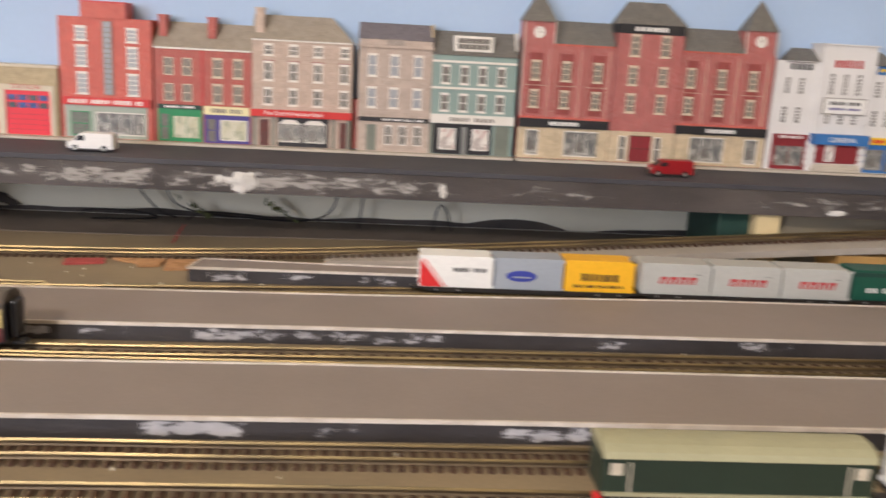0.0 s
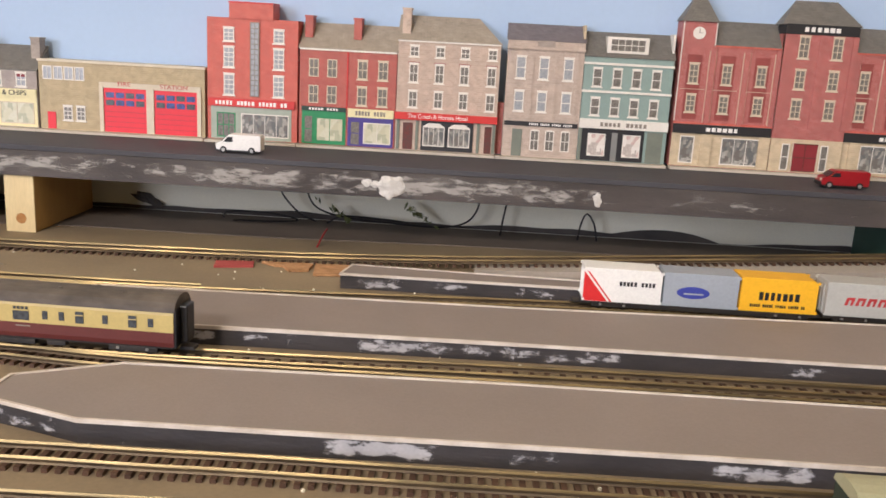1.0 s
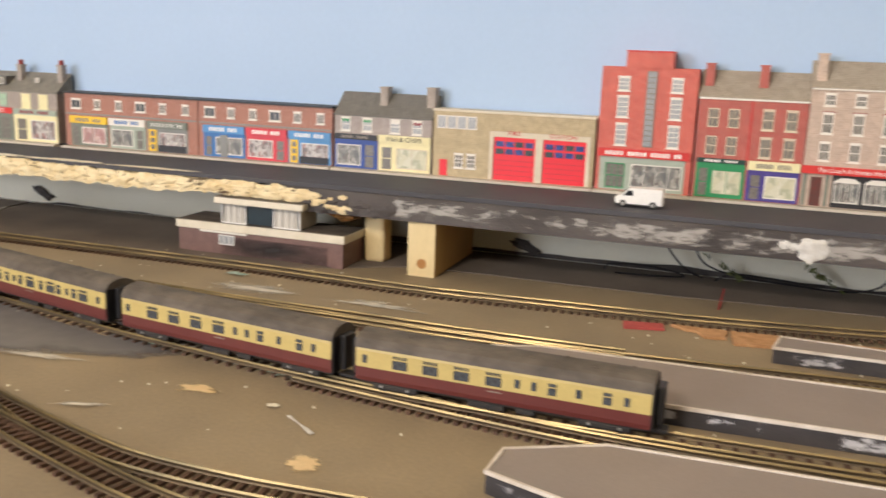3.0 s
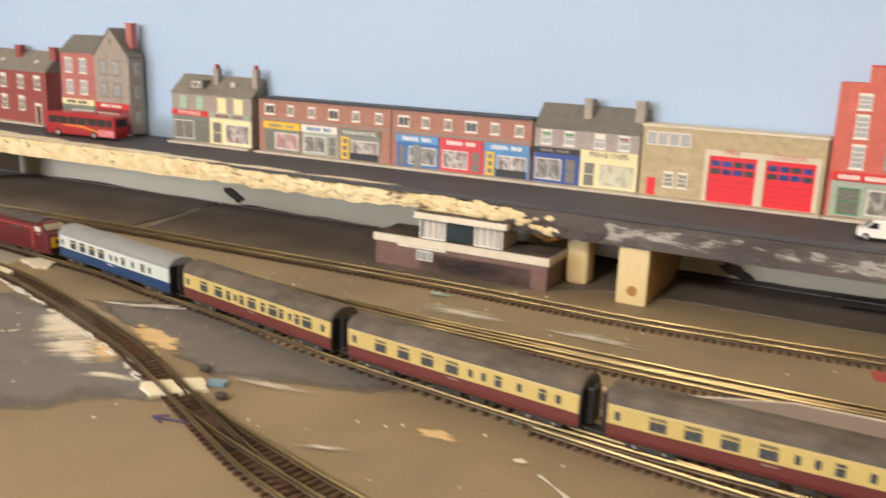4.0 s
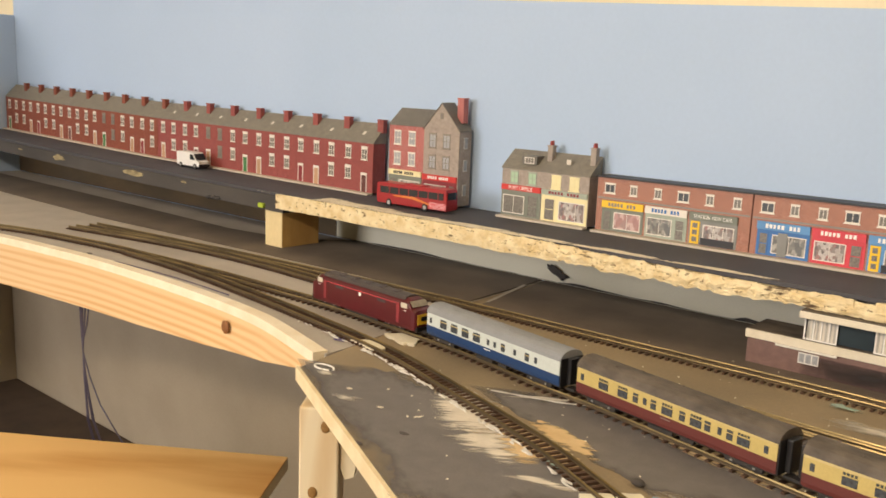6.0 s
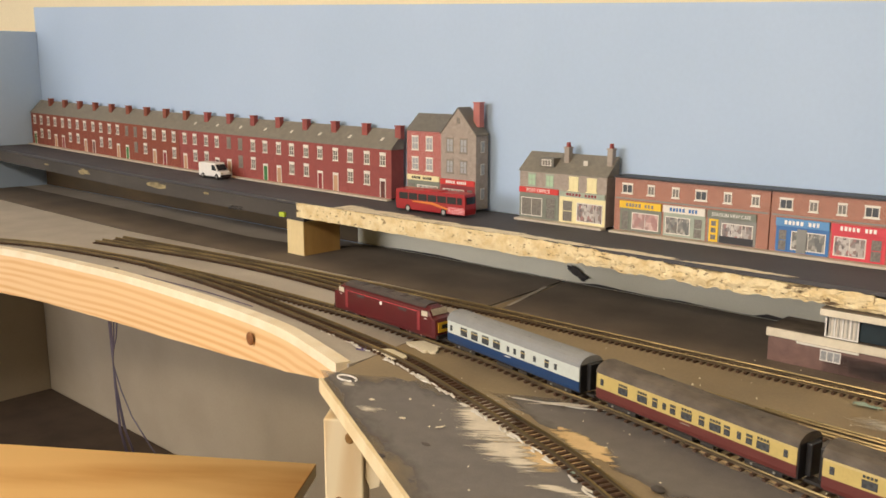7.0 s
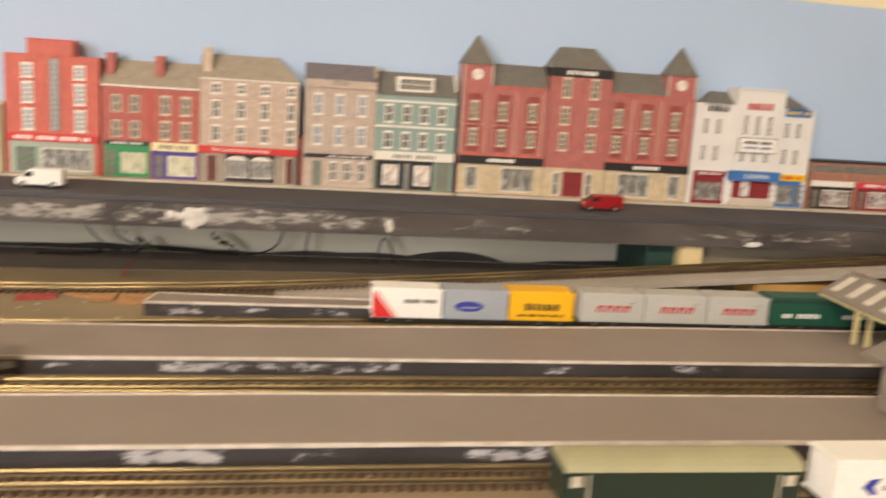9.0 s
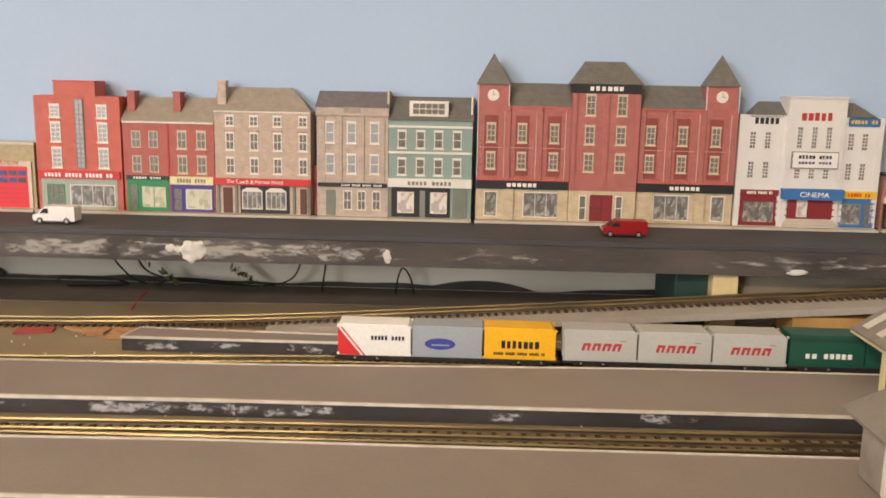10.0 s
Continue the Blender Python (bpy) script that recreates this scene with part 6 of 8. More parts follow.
def coach_windows(parent, kind, x, z, frame):
    """kind: s narrow door light, b big light with vents, m medium light with a bar."""
    sizes = {"s": (0.0022, 0.0036), "b": (0.0068, 0.0042), "m": (0.0034, 0.0050)}
    w, h = sizes[kind]
    for s in (-1, 1):
        key = (kind, s)
        if key not in PANES:
            bm = bmesh.new()
            box(bm, -w / 2, w / 2, s * 0.00945 - 0.00018, s * 0.00945 + 0.00018, -h / 2, h / 2)
            PANES[key] = finish(bm, GLASSP)
        p = new("window", PANES[key])
        p.parent, p.location = parent, (x, 0, z - (0.0006 if kind == "b" else 0))
        if kind != "s":
            k2 = (kind, s, "bar")
            if k2 not in PANES:
                bm = bmesh.new()
                zz = h / 2 - 0.0002 if kind == "b" else 0.0008
                box(bm, -w / 2 - 0.0003, w / 2 + 0.0003, s * 0.00945 - 0.0003, s * 0.00945 + 0.0003, zz, zz + 0.0004)
                PANES[k2] = finish(bm, frame)
            bar = new("glazing_bar", PANES[k2])
            bar.parent = p
        if kind == "b":
            for q in range(4):
                k3 = ("v", s, q)
                if k3 not in PANES:
                    bm = bmesh.new()
                    a = -w / 2 + w * (q + 0.14) / 4
                    box(bm, a, a + w / 4 * 0.66, s * 0.00945 - 0.00018, s * 0.00945 + 0.00018, h / 2 + 0.0004, h / 2 + 0.0016)
                    PANES[k3] = finish(bm, GLASSP)
                vt = new("vent", PANES[k3])
                vt.parent = p


def coach(label, low, high, roof, pattern):
    ob = thing("passenger_coach", (0, 0, 0), label, "coach", "train coaches")
    h = 0.0635
    bm = bmesh.new()
    coach_band(bm, -h, h, [(0.0088, RT + 0.0048), (0.0093, RT + 0.0068), (0.0094, RT + 0.0112)])
    part("lower_side", bm, low, ob, "", 0.0)
    bm = bmesh.new()
    coach_band(bm, -h + 0.0001, h - 0.0001, [(0.0094, RT + 0.0112), (0.0093, RT + 0.0186), (0.0090, RT + 0.0200)])
    part("upper_side", bm, high, ob)
    bm = bmesh.new()
    along_x(bm, [(-0.0096, RT + 0.0198), (-0.0090, RT + 0.0216), (-0.0074, RT + 0.0236), (-0.0048, RT + 0.0250), (-0.0018, RT + 0.0256), (0.0018, RT + 0.0256), (0.0048, RT + 0.0250), (0.0074, RT + 0.0236), (0.0090, RT + 0.0216), (0.0096, RT + 0.0198)], -h - 0.0004, h + 0.0004)
    part("roof", bm, roof, ob)
    for k in range(9):
        bm = bmesh.new()
        bmesh.ops.create_icosphere(bm, subdivisions=1, radius=1, matrix=Matrix.LocRotScale((-0.054 + 0.0135 * k, -0.003 if k % 2 else 0.003, RT + 0.0254), None, (0.0012, 0.0009, 0.0006)))
        part("roof_vent", bm, roof, ob)
    boxpart("underframe", UNDER, ob, (-h + 0.001, h - 0.001, -0.0075, 0.0075, RT + 0.0036, RT + 0.0048))
    boxpart("battery_box", UNDER, ob, (-0.012, 0.004, -0.0082, -0.0050, RT + 0.0014, RT + 0.0036), "", 0.0003)
    boxpart("battery_box", UNDER, ob, (0.009, 0.017, -0.0080, -0.0050, RT + 0.0016, RT + 0.0036), "", 0.0003)
    for s in (-1, 1):
        bogie(ob, s * 0.0455)
        e = boxpart("end_panel", BLACKP, ob, (s * h - 0.0004, s * h + 0.0008, -0.0089, 0.0089, RT + 0.0046, RT + 0.0212))
        boxpart("gangway", BLACKP, e, (s * (h + 0.0024) - 0.0016, s * (h + 0.0024) + 0.0016, -0.0042, 0.0042, RT + 0.0055, RT + 0.0215), "black corridor connection", 0.0006)
        boxpart("coupling", UNDER, ob, (s * (h + 0.003) - 0.003, s * (h + 0.003) + 0.003, -0.0028, 0.0028, RT + 0.0020, RT + 0.0034))
    boxpart("lettering_bar", TEXTGREY if high is CREAMC else TEXTWHITE, ob, (-0.003, 0.003, -0.00955, -0.0094, RT + 0.0096, RT + 0.0101))
    for f, kind in pattern:
        coach_windows(ob, kind, -h + 2 * h * f, RT + 0.0150, high)
    return ob


BLUE_P = [(0.035, "s"), (0.145, "b"), (0.235, "b"), (0.325, "b"), (0.415, "b"), (0.505, "s"), (0.555, "s"), (0.615, "m"), (0.70, "s"), (0.785, "m"), (0.845, "s")]
DINER_P = [(0.035, "s"), (0.16, "b"), (0.27, "b"), (0.34, "m"), (0.39, "s"), (0.435, "m"), (0.505, "b"), (0.58, "m"), (0.645, "b"), (0.70, "m"), (0.755, "s"), (0.80, "m"), (0.86, "b"), (0.955, "s")]
BRAKE_P = [(0.035, "s"), (0.165, "b"), (0.275, "b"), (0.385, "b"), (0.495, "b"), (0.575, "s"), (0.63, "s"), (0.69, "m"), (0.775, "s"), (0.865, "m"), (0.925, "s")]
LINE_C = spline(TRACK_C, 0.002)
ARC = [0.0]
for p0, p1 in zip(LINE_C, LINE_C[1:]):
    ARC.append(ARC[-1] + (p1 - p0).length)


def on_line(s):
    k = min(max(1, int(np.searchsorted(ARC, s))), len(ARC) - 1)
    t = (s - ARC[k - 1]) / (ARC[k] - ARC[k - 1])
    return LINE_C[k - 1].lerp(LINE_C[k], t)


TAIL = ARC[min(range(len(LINE_C)), key=lambda k: abs(LINE_C[k].x + 0.140))]


def seat(ob, centre, half=0.0455):
    """Stand a vehicle on the main track, its bogies on the rails."""
    a, b = on_line(centre - half), on_line(centre + half)
    ob.location = (a + b) / 2
    ob.rotation_euler = (0, 0, math.atan2((b - a).y, (b - a).x))


PITCH = 0.1385
train = [coach("chocolate and cream passenger coach with a dark roof", CHOC, CREAMC, BROWNROOF, BRAKE_P),
         coach("chocolate and cream passenger coach with a dark roof", CHOC, CREAMC, BROWNROOF, BRAKE_P),
         coach("chocolate and cream dining coach with many small windows", CHOC, CREAMC, BROWNROOF, DINER_P),
         coach("blue and pale grey passenger coach behind the engine", COACHBLUE, COACHGREY, COACHROOF, BLUE_P)]
for k, ob in enumerate(train):
    seat(ob, TAIL - 0.0645 - PITCH * k)


def diesel():
    ob = thing("diesel_engine", (0, 0, 0), "maroon model diesel engine with yellow warning panels", "engine")
    st = [(-0.0610, 0.0070, 0.0150), (-0.0600, 0.0084, 0.0172), (-0.0575, 0.0090, 0.0180), (-0.0560, 0.0091, 0.0188), (-0.0525, 0.0090, 0.0232), (-0.0490, 0.0090, 0.0246), (-0.0400, 0.0091, 0.0250)]
    st = st + [(-x, w, z) for x, w, z in reversed(st)]
    bm = bmesh.new()
    rows = []
    for x, w, zt in st:
        sec = [(-w * 0.94, 0.0030), (-w, 0.0050), (-w, min(0.0190, zt - 0.0012)), (-w * 0.86, zt - 0.0008 if zt < 0.02 else 0.0218), (-w * 0.52, zt - 0.0002), (w * 0.52, zt - 0.0002), (w * 0.86, zt - 0.0008 if zt < 0.02 else 0.0218), (w, min(0.0190, zt - 0.0012)), (w, 0.0050), (w * 0.94, 0.0030)]
        rows.append([bm.verts.new((x, y, RT + z)) for y, z in sec])
    for a, b in zip(rows, rows[1:]):
        for s in range(10):
            bm.faces.new((a[s], a[(s + 1) % 10], b[(s + 1) % 10], b[s]))
    bm.faces.new(rows[0])
    bm.faces.new(rows[-1][::-1])
    body = part("body", bm, MAROON, ob, "maroon body")
    bm = bmesh.new()
    along_x(bm, [(-0.0074, RT + 0.0230), (-0.0050, RT + 0.0250), (-0.0020, RT + 0.0256), (0.0020, RT + 0.0256), (0.0050, RT + 0.0250), (0.0074, RT + 0.0230)], -0.0480, 0.0480)
    part("roof", bm, LOCOROOF, ob, "grey roof")
    for k in range(5):
        bm = bmesh.new()
        bmesh.ops.create_cone(bm, cap_ends=True, segments=14, radius1=0.0036, radius2=0.0033, depth=0.0008, matrix=Matrix.Translation((-0.032 + 0.016 * k, 0, RT + 0.0258)))
        part("roof_fan", bm, LOCOROOF, ob)
    for s in (-1, 1):
        for q in (-1, 1):
            boxpart("cab_window", CABGLASS, ob, (s * 0.0495 - 0.0032, s * 0.0495 + 0.0032, q * 0.0091 - 0.0002, q * 0.0091 + 0.0002, RT + 0.0178, RT + 0.0214), "pale cab side window")
            boxpart("number_bar", TEXTWHITE, ob, (s * 0.0505 - 0.0012, s * 0.0505 + 0.0012, q * 0.0092 - 0.0002, q * 0.0092 + 0.0002, RT + 0.0158, RT + 0.0163))
            boxpart("cab_door", SHOPMAROON, ob, (s * 0.0430 - 0.0016, s * 0.0430 + 0.0016, q * 0.0092 - 0.00015, q * 0.0092 + 0.00015, RT + 0.0062, RT + 0.0205))
            boxpart("side_grille", LOCOROOF, ob, (s * 0.0250 - 0.0045, s * 0.0250 + 0.0045, q * 0.0092 - 0.00015, q * 0.0092 + 0.00015, RT + 0.0172, RT + 0.0192))
        bm = bmesh.new()
        x0, x1 = s * 0.0568, s * 0.0532
        bm.faces.new([bm.verts.new(v) for v in ((x0, -0.0074, RT + 0.0192), (x0, 0.0074, RT + 0.0192), (x1, 0.0068, RT + 0.0228), (x1, -0.0068, RT + 0.0228))])
        bmesh.ops.solidify(bm, geom=bm.faces[:], thickness=0.0003)
        part("windscreen", bm, CABGLASS, ob, "brown tinted raked windscreen")
        panel = boxpart("warning_panel", YELLOWP, ob, (s * 0.0611 - 0.0004, s * 0.0611 + 0.0004, -0.0066, 0.0066, RT + 0.0074, RT + 0.0146), "yellow warning panel")
        boxpart("headcode_box", BLACKP, panel, (s * 0.0615 - 0.0003, s * 0.0615 + 0.0003, -0.0034, 0.0034, RT + 0.0098, RT + 0.0128))
        boxpart("buffer_beam", BLACKP, ob, (s * 0.0612 - 0.0009, s * 0.0612 + 0.0009, -0.0076, 0.0076, RT + 0.0026, RT + 0.0056))
        boxpart("coupling", UNDER, ob, (s * 0.0640 - 0.003, s * 0.0640 + 0.003, -0.0028, 0.0028, RT + 0.0018, RT + 0.0032))
        bogie(ob, s * 0.0385)
    for q in (-1, 1):
        bm = bmesh.new()
        disc_y(bm, 0.0, q * 0.0092 - 0.0002, q * 0.0092 + 0.0002, RT + 0.0178, 0.0015)
        part("crest", bm, TEXTWHITE, ob)
        boxpart("waist_line", SIGNPINK, ob, (-0.044, 0.044, q * 0.00905 - 0.0002, q * 0.00905 + 0.0002, RT + 0.0197, RT + 0.0200))
    boxpart("tanks", UNDER, ob, (-0.020, 0.020, -0.0078, 0.0078, RT + 0.0010, RT + 0.0032), "", 0.0004)
    return ob


seat(diesel(), TAIL - 0.0645 - PITCH * 3 - 0.0645 - 0.010 - 0.0625, 0.0385)


def flat_wagon(x0, x1, y, label="black container flat wagon"):
    w = thing("container_wagon", ((x0 + x1) / 2, y, 0), label, "wagon", "container wagons")
    h = (x1 - x0) / 2
    boxpart("deck", UNDER, w, (-h, h, -0.0078, 0.0078, RT + 0.0030, RT + 0.0044))
    boxpart("sole_bar", UNDER, w, (-h + 0.014, h - 0.014, -0.0070, 0.0070, RT + 0.0016, RT + 0.0030))
    for s in (-1, 1):
        bogie(w, s * (h - 0.016))
        boxpart("coupling", UNDER, w, (s * (h + 0.002) - 0.0025, s * (h + 0.002) + 0.0025, -0.0026, 0.0026, RT + 0.0018, RT + 0.0030))
    return w


def container(x0, x1, y, material, label, chamfer=0.0):
    ob = thing("shipping_container", ((x0 + x1) / 2, y, RT + 0.0044), label, "container", "model containers")
    h, H = (x1 - x0) / 2 - 0.0003, 0.0180
    bm = bmesh.new()
    plate(bm, [(-h, 0.0), (h, 0.0), (h, H - chamfer), (h - chamfer, H), (-h, H)], -0.0083, 0.0083)
    part("body", bm, material, ob, "", 0.0003)
    for s in (-1, 1):
        for q in (-1, 1):
            for z in (0.0004, H - 0.0018):
                boxpart("corner_casting", material, ob, (s * h - 0.0006, s * h + 0.0006, q * 0.0083 - 0.0005, q * 0.0083 + 0.0005, z, z + 0.0013))
        for q in (-0.004, 0.0, 0.004):
            boxpart("end_rib", material, ob, (s * (h + 0.0002) - 0.0003, s * (h + 0.0002) + 0.0003, q - 0.0004, q + 0.0004, 0.001, H - 0.0025))
    return ob


FY2 = -0.0085
BY = 0.5165
flat_wagon(0.0370, 0.1600, BY)
c = container(0.0372, 0.0782, BY, CWHITE, "white container with a red corner on a flat wagon", 0.0016)
bm = bmesh.new()
plate(bm, [(-0.0203, 0.0003), (-0.0075, 0.0003), (-0.0203, 0.0160)], FY2, FY2 + 0.0002)
part("red_corner", bm, CRED, c)
bm = bmesh.new()
plate(bm, [(-0.0062, 0.0003), (-0.0052, 0.0003), (-0.0178, 0.0160), (-0.0188, 0.0160)], FY2, FY2 + 0.0002)
part("red_stripe", bm, CRED, c)
bars(c, -0.002, 0.0170, FY2 + 0.0001, 0.0092, 0.0116, 10, TEXTBLACK, 81)
c = container(0.0786, 0.1176, BY, CBLUEGREY, "blue grey container with a blue oval badge")
bm = bmesh.new()
plate(bm, [(-0.004 + 0.0085 * math.cos(2 * math.pi * k / 28), 0.0078 + 0.0032 * math.sin(2 * math.pi * k / 28)) for k in range(28)], FY2, FY2 + 0.0002)
badge = part("badge", bm, TEXTBLUE, c)
boxpart("badge_bar", CBLUEGREY, badge, (-0.0088, 0.0012, FY2 - 0.0002, FY2, 0.0068, 0.0076))
c = container(0.1183, 0.1582, BY + 0.0003, CYEL, "yellow container with black lettering bars", 0.0020)
bars(c, -0.0105, 0.0110, FY2 + 0.0001, 0.0064, 0.0108, 7, TEXTBLACK, 83)
bars(c, -0.0145, 0.0140, FY2 + 0.0001, 0.0026, 0.0042, 26, TEXTBLACK, 84)
flat_wagon(0.1625, 0.2845, BY + 0.0015)
for k in range(3):
    c = container(0.1625 + 0.0407 * k, 0.1625 + 0.0407 * (k + 1) - 0.0004, BY + 0.0012, CGREY, "grey container with slanted red lettering bars", 0.0022)
    for q in range(4):
        a = -0.0105 + 0.0056 * q
        bm = bmesh.new()
        plate(bm, [(a, 0.0062), (a + 0.0016, 0.0062), (a + 0.0022, 0.0090), (a + 0.0036, 0.0090), (a + 0.0030, 0.0062), (a + 0.0042, 0.0062), (a + 0.0054, 0.0104), (a + 0.0012, 0.0104)], FY2, FY2 + 0.0002)
        part("sign_bar", bm, TEXTRED, c)
    boxpart("small_bar", SIGNGREY, c, (0.0105, 0.0140, FY2, FY2 + 0.0002, 0.0118, 0.0123))
flat_wagon(0.2862, 0.4105, BY + 0.0035)
for k in range(3):
    c = container(0.2862 + 0.0412 * k, 0.2862 + 0.0412 * (k + 1) - 0.0004, BY + 0.0030, CGREEN, "dark green container with white lettering bars")
    boxpart("upper_rail", DARKGREEN, c, (-0.0203, 0.0203, FY2 - 0.0002, FY2 + 0.0002, 0.0142, 0.0165))
    bars(c, -0.0120, -0.0050, FY2 + 0.0001, 0.0048, 0.0078, 2, TEXTWHITE, 91)
    bars(c, -0.0020, 0.0140, FY2 + 0.0001, 0.0048, 0.0078, 5, TEXTWHITE, 92)

# green brake van and two containers on the nearest track
van = thing("brake_van", (0.1300, 0.2890, 0.0), "dark green bogie van with a pale green roof", "wagon")
boxpart("body", GREENV, van, (-0.0455, 0.0455, -0.0088, 0.0088, RT + 0.0046, RT + 0.0185), "", 0.0004)
bm = bmesh.new()
along_x(bm, [(-0.0098, RT + 0.0178), (-0.0088, RT + 0.0198), (-0.0058, RT + 0.0213), (-0.0020, RT + 0.0219), (0.0020, RT + 0.0219), (0.0058, RT + 0.0213), (0.0088, RT + 0.0198), (0.0098, RT + 0.0178)], -0.0470, 0.0470)
part("roof", bm, VANROOF, van, "pale green curved roof")
boxpart("foot_board", VANROOF, van, (-0.0460, 0.0460, -0.0096, -0.0086, RT + 0.0050, RT + 0.0062), "pale foot board")
for s in (-1, 1):
    boxpart("end_wall", GREENV, van, (s * 0.0462 - 0.0006, s * 0.0462 + 0.0006, -0.0086, 0.0086, RT + 0.0046, RT + 0.0195))
    for q in (-1, 1):
        boxpart("handrail", CABGLASS, van, (s * 0.0375 - 0.0003, s * 0.0375 + 0.0003, q * 0.0092 - 0.0003, q * 0.0092 + 0.0003, RT + 0.0060, RT + 0.0165))
        boxpart("cab_window", CABGLASS, van, (s * 0.0420 - 0.0022, s * 0.0420 + 0.0022, q * 0.0089 - 0.0002, q * 0.0089 + 0.0002, RT + 0.0120, RT + 0.0160))
    bogie(van, s * 0.032)
bm = bmesh.new()
disc_y(bm, -0.0475, -0.0080, -0.0062, RT + 0.0040, 0.0013)
part("red_lamp", bm, CRED, van)
boxpart("underframe", UNDER, van, (-0.045, 0.045, -0.0075, 0.0075, RT + 0.0034, RT + 0.0046))
van.scale = (0.925, 0.95, 0.98)
flat_wagon(0.1833, 0.3073, 0.2865)
c = container(0.1838, 0.2246, 0.2865, CWHITE, "white container with a blue mark")
bm = bmesh.new()
plate(bm, [(-0.0090, 0.0075), (-0.0050, 0.0045), (-0.0030, 0.0050), (-0.0045, 0.0080), (-0.0020, 0.0110), (-0.0065, 0.0105)], FY2, FY2 + 0.0002)
part("blue_mark", bm, TEXTBLUE, c)
bars(c, -0.0010, 0.0140, FY2 + 0.0001, 0.0066, 0.0086, 8, TEXTGREY, 95)
c = container(0.2250, 0.2658, 0.2865, CORANGE, "orange container with black lettering bars")
bars(c, -0.0100, 0.0120, FY2 + 0.0001, 0.0064, 0.0104, 7, TEXTBLACK, 96)
container(0.2662, 0.3070, 0.2865, CGREY, "plain grey container on a flat wagon")


# ---- road vehicles ----
def small_van(x, y, z, material, label, face=-1, high=0.0):
    """A panel van 33 mm long; face is the way it points along x."""
    v = thing("delivery_van", (x, y, z), label, "van", "model road vehicles")
    f = face
    bm = bmesh.new()
    H = 0.0130 + high
    pts = [(-0.0165, 0.0022), (0.0158, 0.0022), (0.0166, 0.0040), (0.0162, 0.0066), (0.0118, 0.0078), (0.0078, H - 0.0008), (0.0066, H), (-0.0158, H), (-0.0166, H - 0.0012)]
    plate(bm, [(f * a, b) for a, b in pts], -0.0062, 0.0062)
    part("body", bm, material, v, "", 0.0004)
    bm = bmesh.new()
    plate(bm, [(f * a, b) for a, b in ((0.0122, 0.0080), (0.0084, H - 0.0012), (0.0079, H - 0.0012), (0.0117, 0.0080))], -0.0054, 0.0054)
    bmesh.ops.translate(bm, verts=bm.verts, vec=(f * 0.0005, 0, 0.0001))
    part("windscreen", bm, DARKGLASS, v)
    for q in (-1, 1):
        bm = bmesh.new()
        plate(bm, [(f * a, b) for a, b in ((0.0108, 0.0079), (0.0075, H - 0.0016), (0.0040, H - 0.0016), (0.0040, 0.0079))], q * 0.0063 - 0.0002, q * 0.0063 + 0.0002)
        part("side_window", bm, DARKGLASS, v)
        for wx in (-0.0100, 0.0108):
            bm = bmesh.new()
            disc_y(bm, f * wx, q * 0.0056 - 0.0010, q * 0.0056 + 0.0010, 0.0024, 0.0024)
            t = part("wheel", bm, TYRE, v)
            bm = bmesh.new()
            disc_y(bm, f * wx, q * 0.0067 - 0.0002, q * 0.0067 + 0.0002, 0.0024, 0.0013, 10)
            part("hub", bm, HUB, t)
    boxpart("bumper", BLACKP, v, (min(f * 0.0158, f * 0.0172), max(f * 0.0158, f * 0.0172), -0.0060, 0.0060, 0.0022, 0.0044))
    boxpart("sill", BLACKP, v, (-0.0160, 0.0155, -0.0060, 0.0060, 0.0014, 0.0024))
    for q in (-1, 1):
        boxpart("headlight", CABGLASS, v, (min(f * 0.0160, f * 0.0168), max(f * 0.0160, f * 0.0168), q * 0.0046 - 0.0011, q * 0.0046 + 0.0011, 0.0052, 0.0066))
    return v


small_van(-0.1795, 0.637, RZ, WHITE, "white panel van on the road", -1).scale = (0.9, 0.9, 0.95)
rv = small_van(0.2140, 0.640, RZ, VANRED, "dark red panel van on the road", -1, -0.0008)
rv.scale = (0.92, 0.92, 0.95)
boxpart("badge", SIGNYEL, rv, (-0.0100, -0.0040, -0.0064, -0.0062, 0.0080, 0.0090))
small_van(-1.256, 0.667, road_z(-1.256), WHITE, "white high roofed van parked by the terrace", 1, 0.0012).scale = (1.48, 1.25, 1.4)

